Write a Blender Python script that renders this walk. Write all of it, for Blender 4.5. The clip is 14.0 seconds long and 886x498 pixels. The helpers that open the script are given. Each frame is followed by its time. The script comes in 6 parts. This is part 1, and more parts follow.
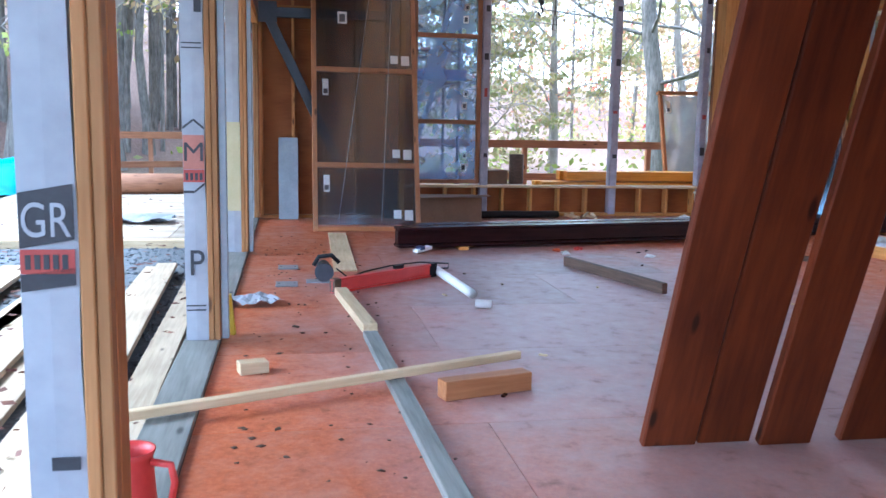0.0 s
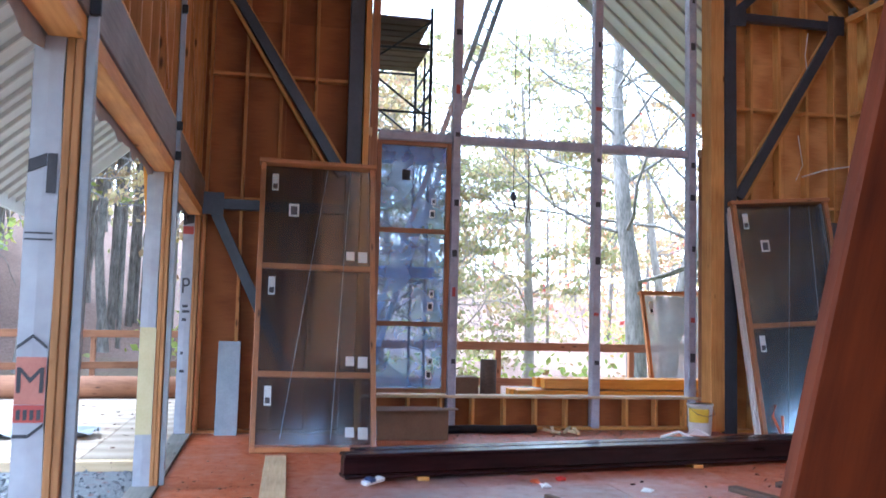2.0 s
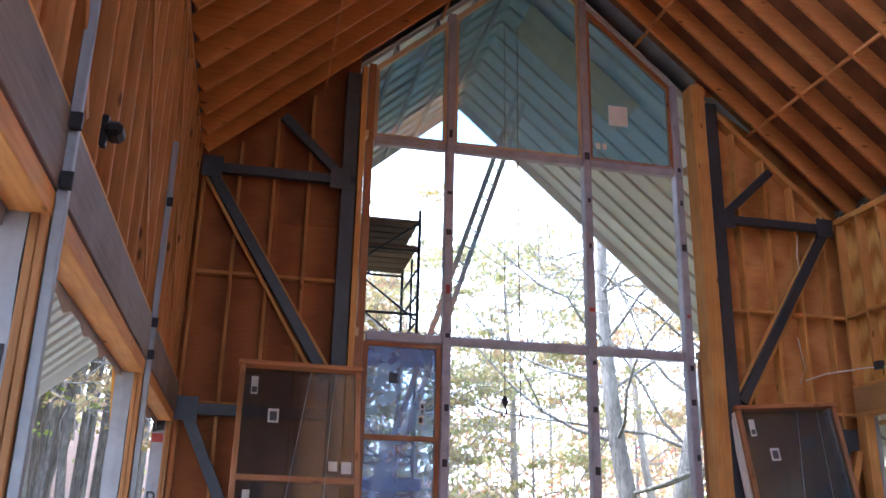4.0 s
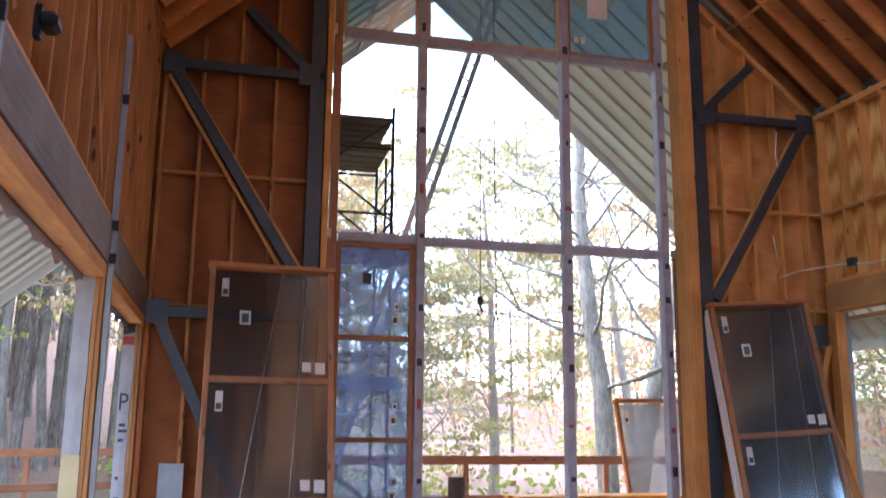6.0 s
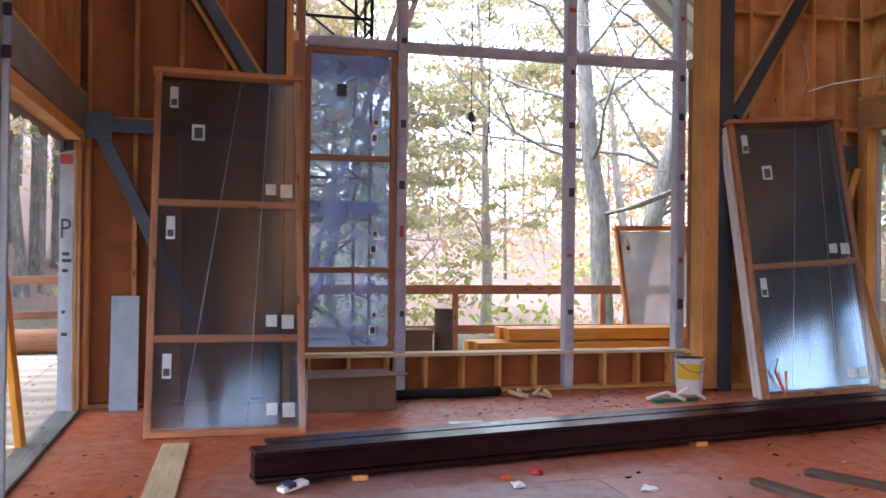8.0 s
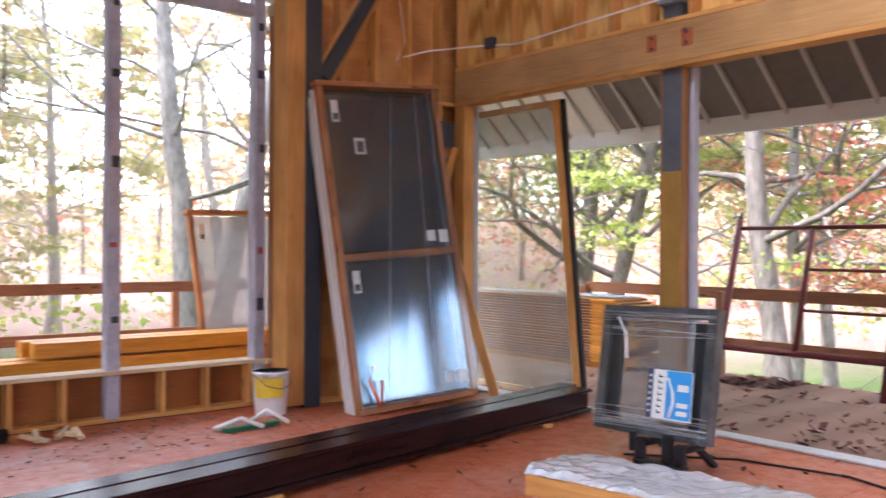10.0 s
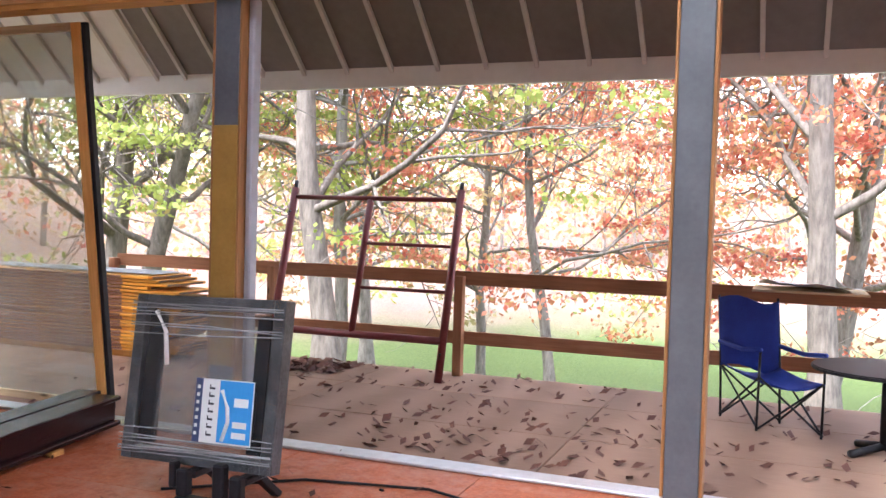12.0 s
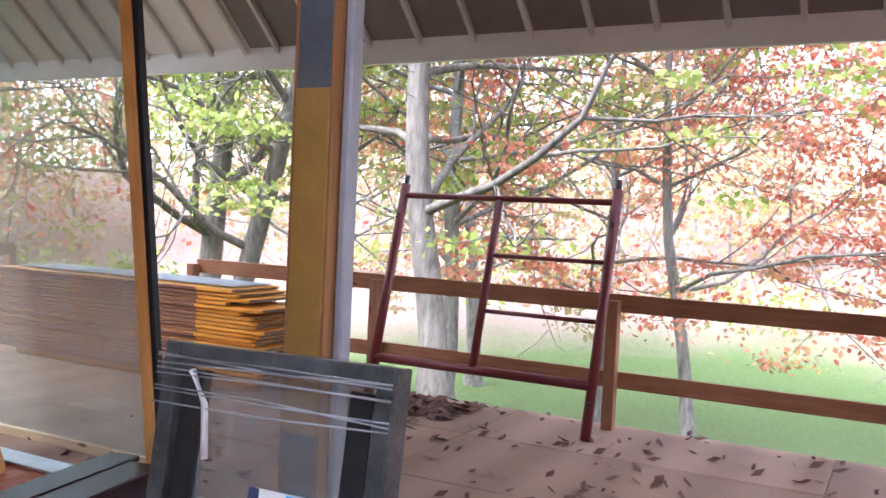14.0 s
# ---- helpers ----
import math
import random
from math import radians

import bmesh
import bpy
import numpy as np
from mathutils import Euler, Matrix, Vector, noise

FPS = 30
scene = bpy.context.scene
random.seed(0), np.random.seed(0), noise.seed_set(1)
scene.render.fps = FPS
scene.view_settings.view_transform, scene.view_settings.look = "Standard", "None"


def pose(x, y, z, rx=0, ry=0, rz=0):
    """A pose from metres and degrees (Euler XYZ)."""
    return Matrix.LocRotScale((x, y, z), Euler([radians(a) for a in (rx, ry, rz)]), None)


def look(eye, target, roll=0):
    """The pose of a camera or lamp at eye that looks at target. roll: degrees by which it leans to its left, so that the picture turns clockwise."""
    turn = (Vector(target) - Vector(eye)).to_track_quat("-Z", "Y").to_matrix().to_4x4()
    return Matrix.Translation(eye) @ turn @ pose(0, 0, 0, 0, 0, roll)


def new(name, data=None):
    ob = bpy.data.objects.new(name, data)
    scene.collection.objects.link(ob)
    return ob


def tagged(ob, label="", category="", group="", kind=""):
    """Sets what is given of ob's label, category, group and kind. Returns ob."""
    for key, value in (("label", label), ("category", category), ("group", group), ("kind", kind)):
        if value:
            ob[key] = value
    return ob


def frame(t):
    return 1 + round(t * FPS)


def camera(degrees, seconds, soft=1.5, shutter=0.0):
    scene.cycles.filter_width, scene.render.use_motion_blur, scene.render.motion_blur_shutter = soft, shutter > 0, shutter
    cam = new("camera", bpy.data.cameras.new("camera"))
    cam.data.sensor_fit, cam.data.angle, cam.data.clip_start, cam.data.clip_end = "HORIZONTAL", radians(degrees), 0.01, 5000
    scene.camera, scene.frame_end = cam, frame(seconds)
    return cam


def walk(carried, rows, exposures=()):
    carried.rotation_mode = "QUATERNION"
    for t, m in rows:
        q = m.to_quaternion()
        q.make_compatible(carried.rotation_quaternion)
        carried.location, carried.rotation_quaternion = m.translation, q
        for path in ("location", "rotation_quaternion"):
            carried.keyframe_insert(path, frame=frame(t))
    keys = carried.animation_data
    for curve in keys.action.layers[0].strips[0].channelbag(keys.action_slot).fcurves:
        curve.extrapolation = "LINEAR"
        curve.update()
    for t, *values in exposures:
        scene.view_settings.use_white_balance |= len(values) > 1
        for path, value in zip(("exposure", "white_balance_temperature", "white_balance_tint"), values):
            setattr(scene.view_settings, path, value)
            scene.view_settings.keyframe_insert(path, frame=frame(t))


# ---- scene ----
cam = camera(53.3, 14.0, shutter=0.3)
# seconds, x, y, z, yaw, pitch, roll
ROWS = [
    (0.0, -0.06, -0.764, 1.249, -9.754, -8.008, -1.036),
    (0.5, -0.01, -0.419, 1.263, -10.025, -6.982, -1.43),
    (1.0, 0.081, -0.071, 1.299, -10.318, -3.433, -1.297),
    (1.5, 0.176, 0.266, 1.324, -11.052, 0.813, -1.1),
    (2.0, 0.321, 0.484, 1.355, -11.268, 4.567, -1.38),
    (2.5, 0.43, 0.732, 1.383, -11.228, 7.912, -1.375),
    (3.0, 0.413, 0.878, 1.384, -11.609, 11.252, -1.32),
    (3.5, 0.3, 0.968, 1.388, -12.4, 14.583, -1.326),
    (3.7, 0.3, 0.985, 1.39, -12.45, 16.1, -1.3),
    (4.7, 0.31, 1.02, 1.41, -13.0, 19.6, -1.0),
    (5.8, 0.39, 1.11, 1.447, -13.75, 13.5, -0.55),
    (6.0, 0.407, 1.142, 1.453, -13.771, 11.351, -0.53),
    (6.5, 0.451, 1.291, 1.459, -13.637, 5.909, -0.599),
    (7.0, 0.549, 1.545, 1.48, -12.96, 1.844, -0.604),
    (7.2, 0.59, 1.667, 1.482, -12.6, 0.82, -0.66),
    (8.2, 0.84, 2.38, 1.485, -15.0, 0.2, -0.6),
    (9.3, 1.45, 3.28, 1.483, -26.0, 0.25, -0.57),
    (9.5, 1.59, 3.465, 1.482, -29.636, 0.206, -0.549),
    (10.0, 1.937, 3.895, 1.465, -39.468, -0.123, -0.34),
    (10.5, 2.183, 4.142, 1.484, -50.021, -0.871, -0.482),
    (11.0, 2.429, 4.427, 1.509, -59.862, -1.496, -1.077),
    (11.5, 2.736, 4.633, 1.532, -66.11, -1.956, -1.24),
    (12.0, 3.027, 4.795, 1.513, -68.692, -1.935, -1.676),
    (12.5, 3.377, 5.021, 1.492, -68.794, -1.945, -1.95),
    (13.0, 3.781, 5.245, 1.472, -66.668, -1.806, -1.97),
    (13.5, 4.233, 5.546, 1.468, -64.45, -1.72, -2.05),
    (14.0, 4.658, 5.823, 1.53, -62.012, -2.05, -2.7),
]
EXPOSURES = [(0.0, 3.58, 4750, 2), (1.0, 3.72, 4750, 2), (2.0, 3.72, 4900, 5), (3.0, 3.65, 5050, 7), (6.0, 3.6, 5300, 11), (7.0, 3.36, 5450, 11), (9.5, 3.85, 5700, 13), (11.0, 3.8, 5900, 13), (12.0, 3.8, 5850, 12), (14.0, 3.7, 5400, 11)]
walk(cam, [(t, pose(x, y, z, 90 + pitch, roll, yaw)) for t, x, y, z, yaw, pitch, roll in ROWS], EXPOSURES)

# ---- light: bright overcast ----
world = bpy.data.worlds.new("overcast_sky")
scene.world = world
world.use_nodes = True
wn, wl = world.node_tree.nodes, world.node_tree.links
sky = wn.new("ShaderNodeTexSky")
sky.sky_type, sky.sun_disc = "NISHITA", False
sky.sun_elevation, sky.sun_rotation = radians(49), radians(-63.4)
sky.air_density, sky.dust_density = 1.0, 1.5
hsv = wn.new("ShaderNodeHueSaturation")
hsv.inputs["Saturation"].default_value = 0.4
wl.new(sky.outputs[0], hsv.inputs["Color"])
wl.new(hsv.outputs[0], wn["Background"].inputs[0])
wn["Background"].inputs[1].default_value = 0.15
sun = new("sun", bpy.data.lights.new("sun", "SUN"))
sun.data.energy, sun.data.angle, sun.data.color = 0.95, radians(38), (1.0, 0.97, 0.93)
sun.matrix_basis = look((-24, 12, 31), (0, 0, 0))

# ---- materials ----


def shader(name, rough=0.6, metal=0.0, spec=0.5):
    m = bpy.data.materials.new(name)
    m.use_nodes = True
    b = m.node_tree.nodes["Principled BSDF"]
    b.inputs["Roughness"].default_value, b.inputs["Metallic"].default_value = rough, metal
    b.inputs["Specular IOR Level"].default_value = spec
    return m, m.node_tree.nodes, m.node_tree.links, b


def mapped(n, l, scale, coords="Object"):
    tc, mp = n.new("ShaderNodeTexCoord"), n.new("ShaderNodeMapping")
    l.new(tc.outputs[coords], mp.inputs[0])
    mp.inputs["Scale"].default_value = scale
    return mp.outputs[0]


def fbm(n, l, vec, scale, detail=4.0, rough=0.55):
    t = n.new("ShaderNodeTexNoise")
    t.inputs["Scale"].default_value, t.inputs["Detail"].default_value, t.inputs["Roughness"].default_value = scale, detail, rough
    l.new(vec, t.inputs["Vector"])
    return t.outputs[0]


def ramp(n, l, fac, stops):
    r = n.new("ShaderNodeValToRGB")
    while len(r.color_ramp.elements) < len(stops):
        r.color_ramp.elements.new(0.5)
    for e, (p, c) in zip(r.color_ramp.elements, stops):
        e.position, e.color = p, (*c, 1)
    l.new(fac, r.inputs[0])
    return r.outputs[0]


def blend(n, l, fac, a, b, mode="MIX"):
    x = n.new("ShaderNodeMixRGB")
    x.blend_type = mode
    for sock, v in zip(x.inputs, (fac, a, b)):
        if isinstance(v, (int, float)):
            sock.default_value = v
        elif isinstance(v, tuple):
            sock.default_value = (*v, 1)
        else:
            l.new(v, sock)
    return x.outputs[0]


def relief(n, l, b, height, strength, dist=0.01):
    bp = n.new("ShaderNodeBump")
    bp.inputs["Strength"].default_value, bp.inputs["Distance"].default_value = strength, dist
    l.new(height, bp.inputs["Height"])
    l.new(bp.outputs[0], b.inputs["Normal"])


def wood(name, dark, light, rough=0.65, grain=14.0, blotch=0.25, knots=True):
    """Timber with grain along local x; each piece differs a little."""
    m, n, l, b = shader(name, rough, 0, 0.35)
    info = n.new("ShaderNodeObjectInfo")
    add = n.new("ShaderNodeVectorMath")
    add.operation = "MULTIPLY_ADD"
    comb = n.new("ShaderNodeCombineXYZ")
    for k in range(3):
        l.new(info.outputs["Random"], comb.inputs[k])
    l.new(comb.outputs[0], add.inputs[0])
    add.inputs[1].default_value = (31, 17, 23)
    tc = n.new("ShaderNodeTexCoord")
    l.new(tc.outputs["Object"], add.inputs[2])
    mp = n.new("ShaderNodeMapping")
    mp.inputs["Scale"].default_value = (0.9, grain, grain)
    l.new(add.outputs[0], mp.inputs[0])
    g = fbm(n, l, mp.outputs[0], 3.0, 6, 0.6)
    big = fbm(n, l, add.outputs[0], 1.7, 2)
    col = ramp(n, l, g, [(0.3, dark), (0.7, light)])
    tone = ramp(n, l, info.outputs["Random"], [(0.0, (0.74, 0.72, 0.7)), (1.0, (1.12, 1.1, 1.05))])
    col = blend(n, l, 0.8, col, tone, "MULTIPLY")
    col = blend(n, l, blotch, col, ramp(n, l, big, [(0.35, tuple(c * 0.5 for c in dark)), (0.6, light)]))
    if knots:
        mk = n.new("ShaderNodeMapping")
        mk.inputs["Scale"].default_value = (2.2, 7, 7)
        l.new(add.outputs[0], mk.inputs[0])
        v = n.new("ShaderNodeTexVoronoi")
        v.inputs["Scale"].default_value = 1.0
        l.new(mk.outputs[0], v.inputs["Vector"])
        k = ramp(n, l, v.outputs["Distance"], [(0.06, (1, 1, 1)), (0.13, (0, 0, 0))])
        col = blend(n, l, k, col, tuple(c * 0.35 for c in dark))
    l.new(col, b.inputs["Base Color"])
    relief(n, l, b, g, 0.25, 0.004)
    return m


def rough_mix(name, stops, scale, rough=0.7, metal=0.0, bump=0.2, fine=9.0, spec=0.5, coords="Object"):
    """Two scales of mottling over a ramp of colours."""
    m, n, l, b = shader(name, rough, metal, spec)
    vec = mapped(n, l, (1, 1, 1), coords)
    a, f = fbm(n, l, vec, scale, 5), fbm(n, l, vec, scale * fine, 4)
    mix = blend(n, l, 0.35, a, f)
    l.new(ramp(n, l, mix, stops), b.inputs["Base Color"])
    if bump:
        relief(n, l, b, f, bump, 0.006)
    return m


lumber = wood("spruce_lumber", (0.52, 0.23, 0.055), (0.74, 0.39, 0.115))
lumber_red = wood("reddish_aged_lumber", (0.34, 0.13, 0.03), (0.52, 0.235, 0.07))
lumber_pale = wood("pale_sawn_lumber", (0.5, 0.36, 0.2), (0.68, 0.54, 0.35))
lumber_grey = wood("weathered_lumber", (0.16, 0.16, 0.15), (0.3, 0.3, 0.28))
lumber_dark = wood("dark_wet_lumber", (0.06, 0.04, 0.03), (0.16, 0.1, 0.07))
cedar = wood("red_cedar_plank", (0.07, 0.012, 0.003), (0.185, 0.038, 0.008), 0.62, 9.0, 0.35)
lvl = wood("laminated_header_timber", (0.36, 0.19, 0.07), (0.55, 0.32, 0.13), 0.6, 26.0, 0.3, False)
lvl_weathered = wood("weathered_laminated_timber", (0.15, 0.125, 0.115), (0.28, 0.245, 0.23), 0.65, 24.0, 0.3, False)
rafter_wood = wood("rafter_lumber", (0.42, 0.15, 0.036), (0.6, 0.25, 0.07))
window_wood = wood("stained_window_wood", (0.24, 0.1, 0.045), (0.38, 0.18, 0.085), 0.5, 18.0, 0.2, False)
crate_wood = wood("crate_pine", (0.31, 0.12, 0.045), (0.48, 0.21, 0.085), 0.55)
rail_wood = wood("cedar_rail", (0.24, 0.1, 0.05), (0.4, 0.19, 0.1))
beam_wood = wood("dark_stained_beam", (0.012, 0.004, 0.006), (0.03, 0.009, 0.01), 0.26, 8.0, 0.2, False)
beam_wood.node_tree.nodes["Principled BSDF"].inputs["Specular IOR Level"].default_value = 0.2
orange_board = wood("orange_stained_board", (0.6, 0.23, 0.02), (0.85, 0.4, 0.05), 0.4, 12.0, 0.15, False)


def plywood(name, dark, light, swirl, spec=0.35, rough=0.7):
    m, n, l, b = shader(name, rough, 0, spec)
    vec = mapped(n, l, (0.5, 3.0, 3.0))
    warp = n.new("ShaderNodeTexWave")
    warp.inputs["Scale"].default_value, warp.inputs["Distortion"].default_value, warp.inputs["Detail"].default_value = 1.1, swirl, 3
    l.new(vec, warp.inputs["Vector"])
    f = fbm(n, l, mapped(n, l, (4, 30, 30)), 2.0, 4)
    info = n.new("ShaderNodeObjectInfo")
    col = ramp(n, l, blend(n, l, 0.5, warp.outputs[0], f), [(0.25, dark), (0.75, light)])
    tone = ramp(n, l, info.outputs["Random"], [(0, (0.8, 0.8, 0.8)), (1, (1.1, 1.1, 1.1))])
    l.new(blend(n, l, 1.0, col, tone, "MULTIPLY"), b.inputs["Base Color"])
    relief(n, l, b, f, 0.2, 0.003)
    return m


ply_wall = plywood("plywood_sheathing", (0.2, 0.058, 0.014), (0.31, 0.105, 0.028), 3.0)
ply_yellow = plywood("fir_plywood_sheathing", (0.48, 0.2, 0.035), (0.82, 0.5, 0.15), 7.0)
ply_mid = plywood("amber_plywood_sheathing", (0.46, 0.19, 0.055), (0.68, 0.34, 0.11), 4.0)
# darkened so the shade between the rafters lies in the colour
ply_roof_shaded = plywood("shaded_roof_sheathing", (0.11, 0.04, 0.014), (0.18, 0.07, 0.025), 6.0)
ply_deck = plywood("deck_plywood", (0.25, 0.15, 0.1), (0.34, 0.21, 0.145), 1.0)

# red-orange subfloor panels, dusty and scuffed
floor_mat, n_, l_, b_ = shader("subfloor_panel", 0.5, 0, 0.5)
v_ = mapped(n_, l_, (1, 1, 1))
c1 = fbm(n_, l_, v_, 45.0, 3, 0.7)
c2 = fbm(n_, l_, v_, 1.3, 5, 0.6)
c3 = fbm(n_, l_, mapped(n_, l_, (1.0, 1.0, 1.0)), 7.0, 6, 0.65)
base_ = ramp(n_, l_, c1, [(0.25, (0.35, 0.078, 0.024)), (0.55, (0.5, 0.132, 0.046)), (0.8, (0.57, 0.2, 0.09))])
dust_ = ramp(n_, l_, blend(n_, l_, 0.4, c2, c3), [(0.48, (0, 0, 0)), (0.7, (0.42, 0.42, 0.42))])
base_ = blend(n_, l_, dust_, base_, (0.47, 0.34, 0.28))
# window glare on the floor, painted as a greyish patch mid-room
geo_ = n_.new("ShaderNodeNewGeometry")
far_ = n_.new("ShaderNodeVectorMath")
far_.operation = "DISTANCE"
flat_ = n_.new("ShaderNodeVectorMath")
flat_.operation = "MULTIPLY"
flat_.inputs[1].default_value = (1.0, 0.55, 0.0)
l_.new(geo_.outputs["Position"], flat_.inputs[0])
l_.new(flat_.outputs[0], far_.inputs[0])
far_.inputs[1].default_value = (2.3, 2.6, 0.0)
c4 = fbm(n_, l_, geo_.outputs["Position"], 0.9, 5, 0.6)
edge_ = n_.new("ShaderNodeMath")
edge_.operation = "MULTIPLY_ADD"
l_.new(c4, edge_.inputs[0])
edge_.inputs[1].default_value = 2.4
l_.new(far_.outputs["Value"], edge_.inputs[2])
zone_ = n_.new("ShaderNodeMapRange")
l_.new(edge_.outputs[0], zone_.inputs[0])
zone_.inputs[1].default_value, zone_.inputs[2].default_value = 2.4, 3.8
zone_.inputs[3].default_value, zone_.inputs[4].default_value = 0.82, 0.0
# the glare patch is mixed into the base colour
base_ = blend(n_, l_, zone_.outputs[0], base_, (0.36, 0.3, 0.305))
dirt_ = ramp(n_, l_, c3, [(0.26, (0.55, 0.55, 0.55)), (0.42, (0, 0, 0))])
base_ = blend(n_, l_, dirt_, base_, (0.09, 0.045, 0.03))
info_ = n_.new("ShaderNodeObjectInfo")
base_ = blend(n_, l_, 1.0, base_, ramp(n_, l_, info_.outputs["Random"], [(0, (0.86, 0.86, 0.86)), (1, (1.08, 1.05, 1.05))]), "MULTIPLY")
l_.new(base_, b_.inputs["Base Color"])
l_.new(ramp(n_, l_, c3, [(0.3, (0.62, 0.62, 0.62)), (0.7, (0.36, 0.36, 0.36))]), b_.inputs["Roughness"])
relief(n_, l_, b_, c1, 0.15, 0.002)

steel = rough_mix("primed_grey_steel", [(0.3, (0.035, 0.04, 0.052)), (0.7, (0.068, 0.075, 0.092))], 3.0, 0.5, 0.3, 0.08)
post_steel = rough_mix("blue_grey_post_steel", [(0.3, (0.085, 0.097, 0.112)), (0.7, (0.135, 0.15, 0.17))], 4.0, 0.5, 0.2, 0.06)
steel_light = rough_mix("light_grey_steel", [(0.3, (0.2, 0.22, 0.25)), (0.7, (0.3, 0.32, 0.35))], 4.0, 0.45, 0.2, 0.06)
ochre_paint = rough_mix("ochre_paper_wrap", [(0.3, (0.3, 0.17, 0.03)), (0.7, (0.42, 0.25, 0.05))], 4.0, 0.6)
galv = rough_mix("galvanised_flashing", [(0.3, (0.5, 0.54, 0.58)), (0.7, (0.72, 0.76, 0.8))], 14.0, 0.35, 0.7, 0.05)
wrap = rough_mix("white_house_wrap", [(0.3, (0.27, 0.28, 0.32)), (0.7, (0.39, 0.4, 0.44))], 3.0, 0.55, 0, 0.35, 5.0)
wrap_tan = rough_mix("tan_tape", [(0.3, (0.45, 0.38, 0.2)), (0.7, (0.55, 0.48, 0.28))], 6.0, 0.5)
ink = rough_mix("black_print", [(0.3, (0.02, 0.02, 0.025)), (0.7, (0.04, 0.04, 0.05))], 8.0, 0.6, 0, 0)
ink_salmon = rough_mix("salmon_print", [(0.3, (0.34, 0.12, 0.09)), (0.7, (0.46, 0.19, 0.14))], 8.0, 0.6, 0, 0)
rust_plate = rough_mix("rust_red_primer", [(0.3, (0.3, 0.06, 0.02)), (0.7, (0.45, 0.12, 0.035))], 8.0, 0.6, 0, 0.1)
ink_red = rough_mix("red_print", [(0.3, (0.28, 0.03, 0.03)), (0.7, (0.4, 0.07, 0.05))], 8.0, 0.6, 0, 0)
white_paint = rough_mix("white_plastic", [(0.3, (0.72, 0.72, 0.7)), (0.7, (0.8, 0.8, 0.8))], 6.0, 0.4, 0, 0.05)
paper = rough_mix("paper_label", [(0.3, (0.68, 0.68, 0.66)), (0.7, (0.8, 0.8, 0.78))], 9.0, 0.7, 0, 0.05)
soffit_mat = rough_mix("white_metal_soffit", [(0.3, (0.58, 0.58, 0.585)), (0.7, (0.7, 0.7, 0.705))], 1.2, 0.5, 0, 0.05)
# darker copy of the white soffit: the right overhang's shade put into the colour
soffit_shaded = rough_mix("shaded_white_metal_soffit", [(0.3, (0.12, 0.105, 0.1)), (0.7, (0.18, 0.165, 0.16))], 1.2, 0.5, 0, 0.05)
# ribs paler than the shaded copy, so there they read as lit
rib_mat = rough_mix("pale_metal_rib", [(0.3, (0.42, 0.4, 0.39)), (0.7, (0.55, 0.53, 0.52))], 2.0, 0.5, 0, 0.05)
red_steel = rough_mix("maroon_painted_steel", [(0.3, (0.1, 0.012, 0.014)), (0.65, (0.17, 0.025, 0.028)), (0.8, (0.2, 0.07, 0.05))], 7.0, 0.4, 0.2, 0.1)
dark_steel = rough_mix("dark_scaffold_steel", [(0.3, (0.02, 0.022, 0.03)), (0.7, (0.05, 0.05, 0.06))], 7.0, 0.5, 0.4, 0.1)
red_paint = rough_mix("red_enamel", [(0.3, (0.5, 0.03, 0.03)), (0.7, (0.62, 0.06, 0.05))], 6.0, 0.4, 0, 0.05)
black_rubber = rough_mix("black_plastic", [(0.3, (0.008, 0.008, 0.01)), (0.7, (0.02, 0.02, 0.024))], 9.0, 0.45, 0, 0.08, spec=0.22)
blue_cloth = rough_mix("blue_canvas", [(0.3, (0.01, 0.025, 0.2)), (0.7, (0.02, 0.05, 0.34))], 5.0, 0.8, 0, 0.3, 20)
blue_sign = rough_mix("blue_label", [(0.3, (0.03, 0.25, 0.62)), (0.7, (0.05, 0.32, 0.72))], 5.0, 0.4, 0, 0)
blue_tarp = rough_mix("blue_tarpaulin", [(0.3, (0.04, 0.35, 0.6)), (0.7, (0.1, 0.5, 0.75))], 3.0, 0.45, 0, 0.3)
blue_film = rough_mix("blue_protective_tape", [(0.3, (0.06, 0.16, 0.5)), (0.7, (0.12, 0.28, 0.65))], 4.0, 0.4, 0, 0.1)
navy = rough_mix("navy_label", [(0.3, (0.02, 0.03, 0.09)), (0.7, (0.03, 0.05, 0.14))], 5.0, 0.5, 0, 0)
cardboard = rough_mix("brown_cardboard", [(0.3, (0.13, 0.072, 0.04)), (0.7, (0.2, 0.115, 0.065))], 4.0, 0.8, 0, 0.1)
gravel_mat = rough_mix("blue_grey_gravel", [(0.25, (0.045, 0.05, 0.056)), (0.5, (0.11, 0.12, 0.135)), (0.75, (0.22, 0.235, 0.255))], 26.0, 0.85, 0, 0.9, 3)
yellow = rough_mix("yellow_plastic", [(0.3, (0.6, 0.42, 0.02)), (0.7, (0.75, 0.55, 0.05))], 5.0, 0.5, 0, 0.05)
orange_cord = rough_mix("orange_red_plastic", [(0.3, (0.6, 0.09, 0.02)), (0.7, (0.75, 0.16, 0.05))], 5.0, 0.5, 0, 0.05)
green_plastic = rough_mix("green_plastic", [(0.3, (0.01, 0.1, 0.05)), (0.7, (0.02, 0.17, 0.08))], 5.0, 0.5, 0, 0.05)
mud = rough_mix("dirt", [(0.3, (0.2, 0.14, 0.1)), (0.7, (0.33, 0.25, 0.18))], 6.0, 0.9, 0, 0.6)
dead_leaf = rough_mix("dry_brown_leaf", [(0.3, (0.05, 0.02, 0.018)), (0.55, (0.12, 0.045, 0.03)), (0.75, (0.24, 0.1, 0.05))], 3.0, 0.8, 0, 0.2)


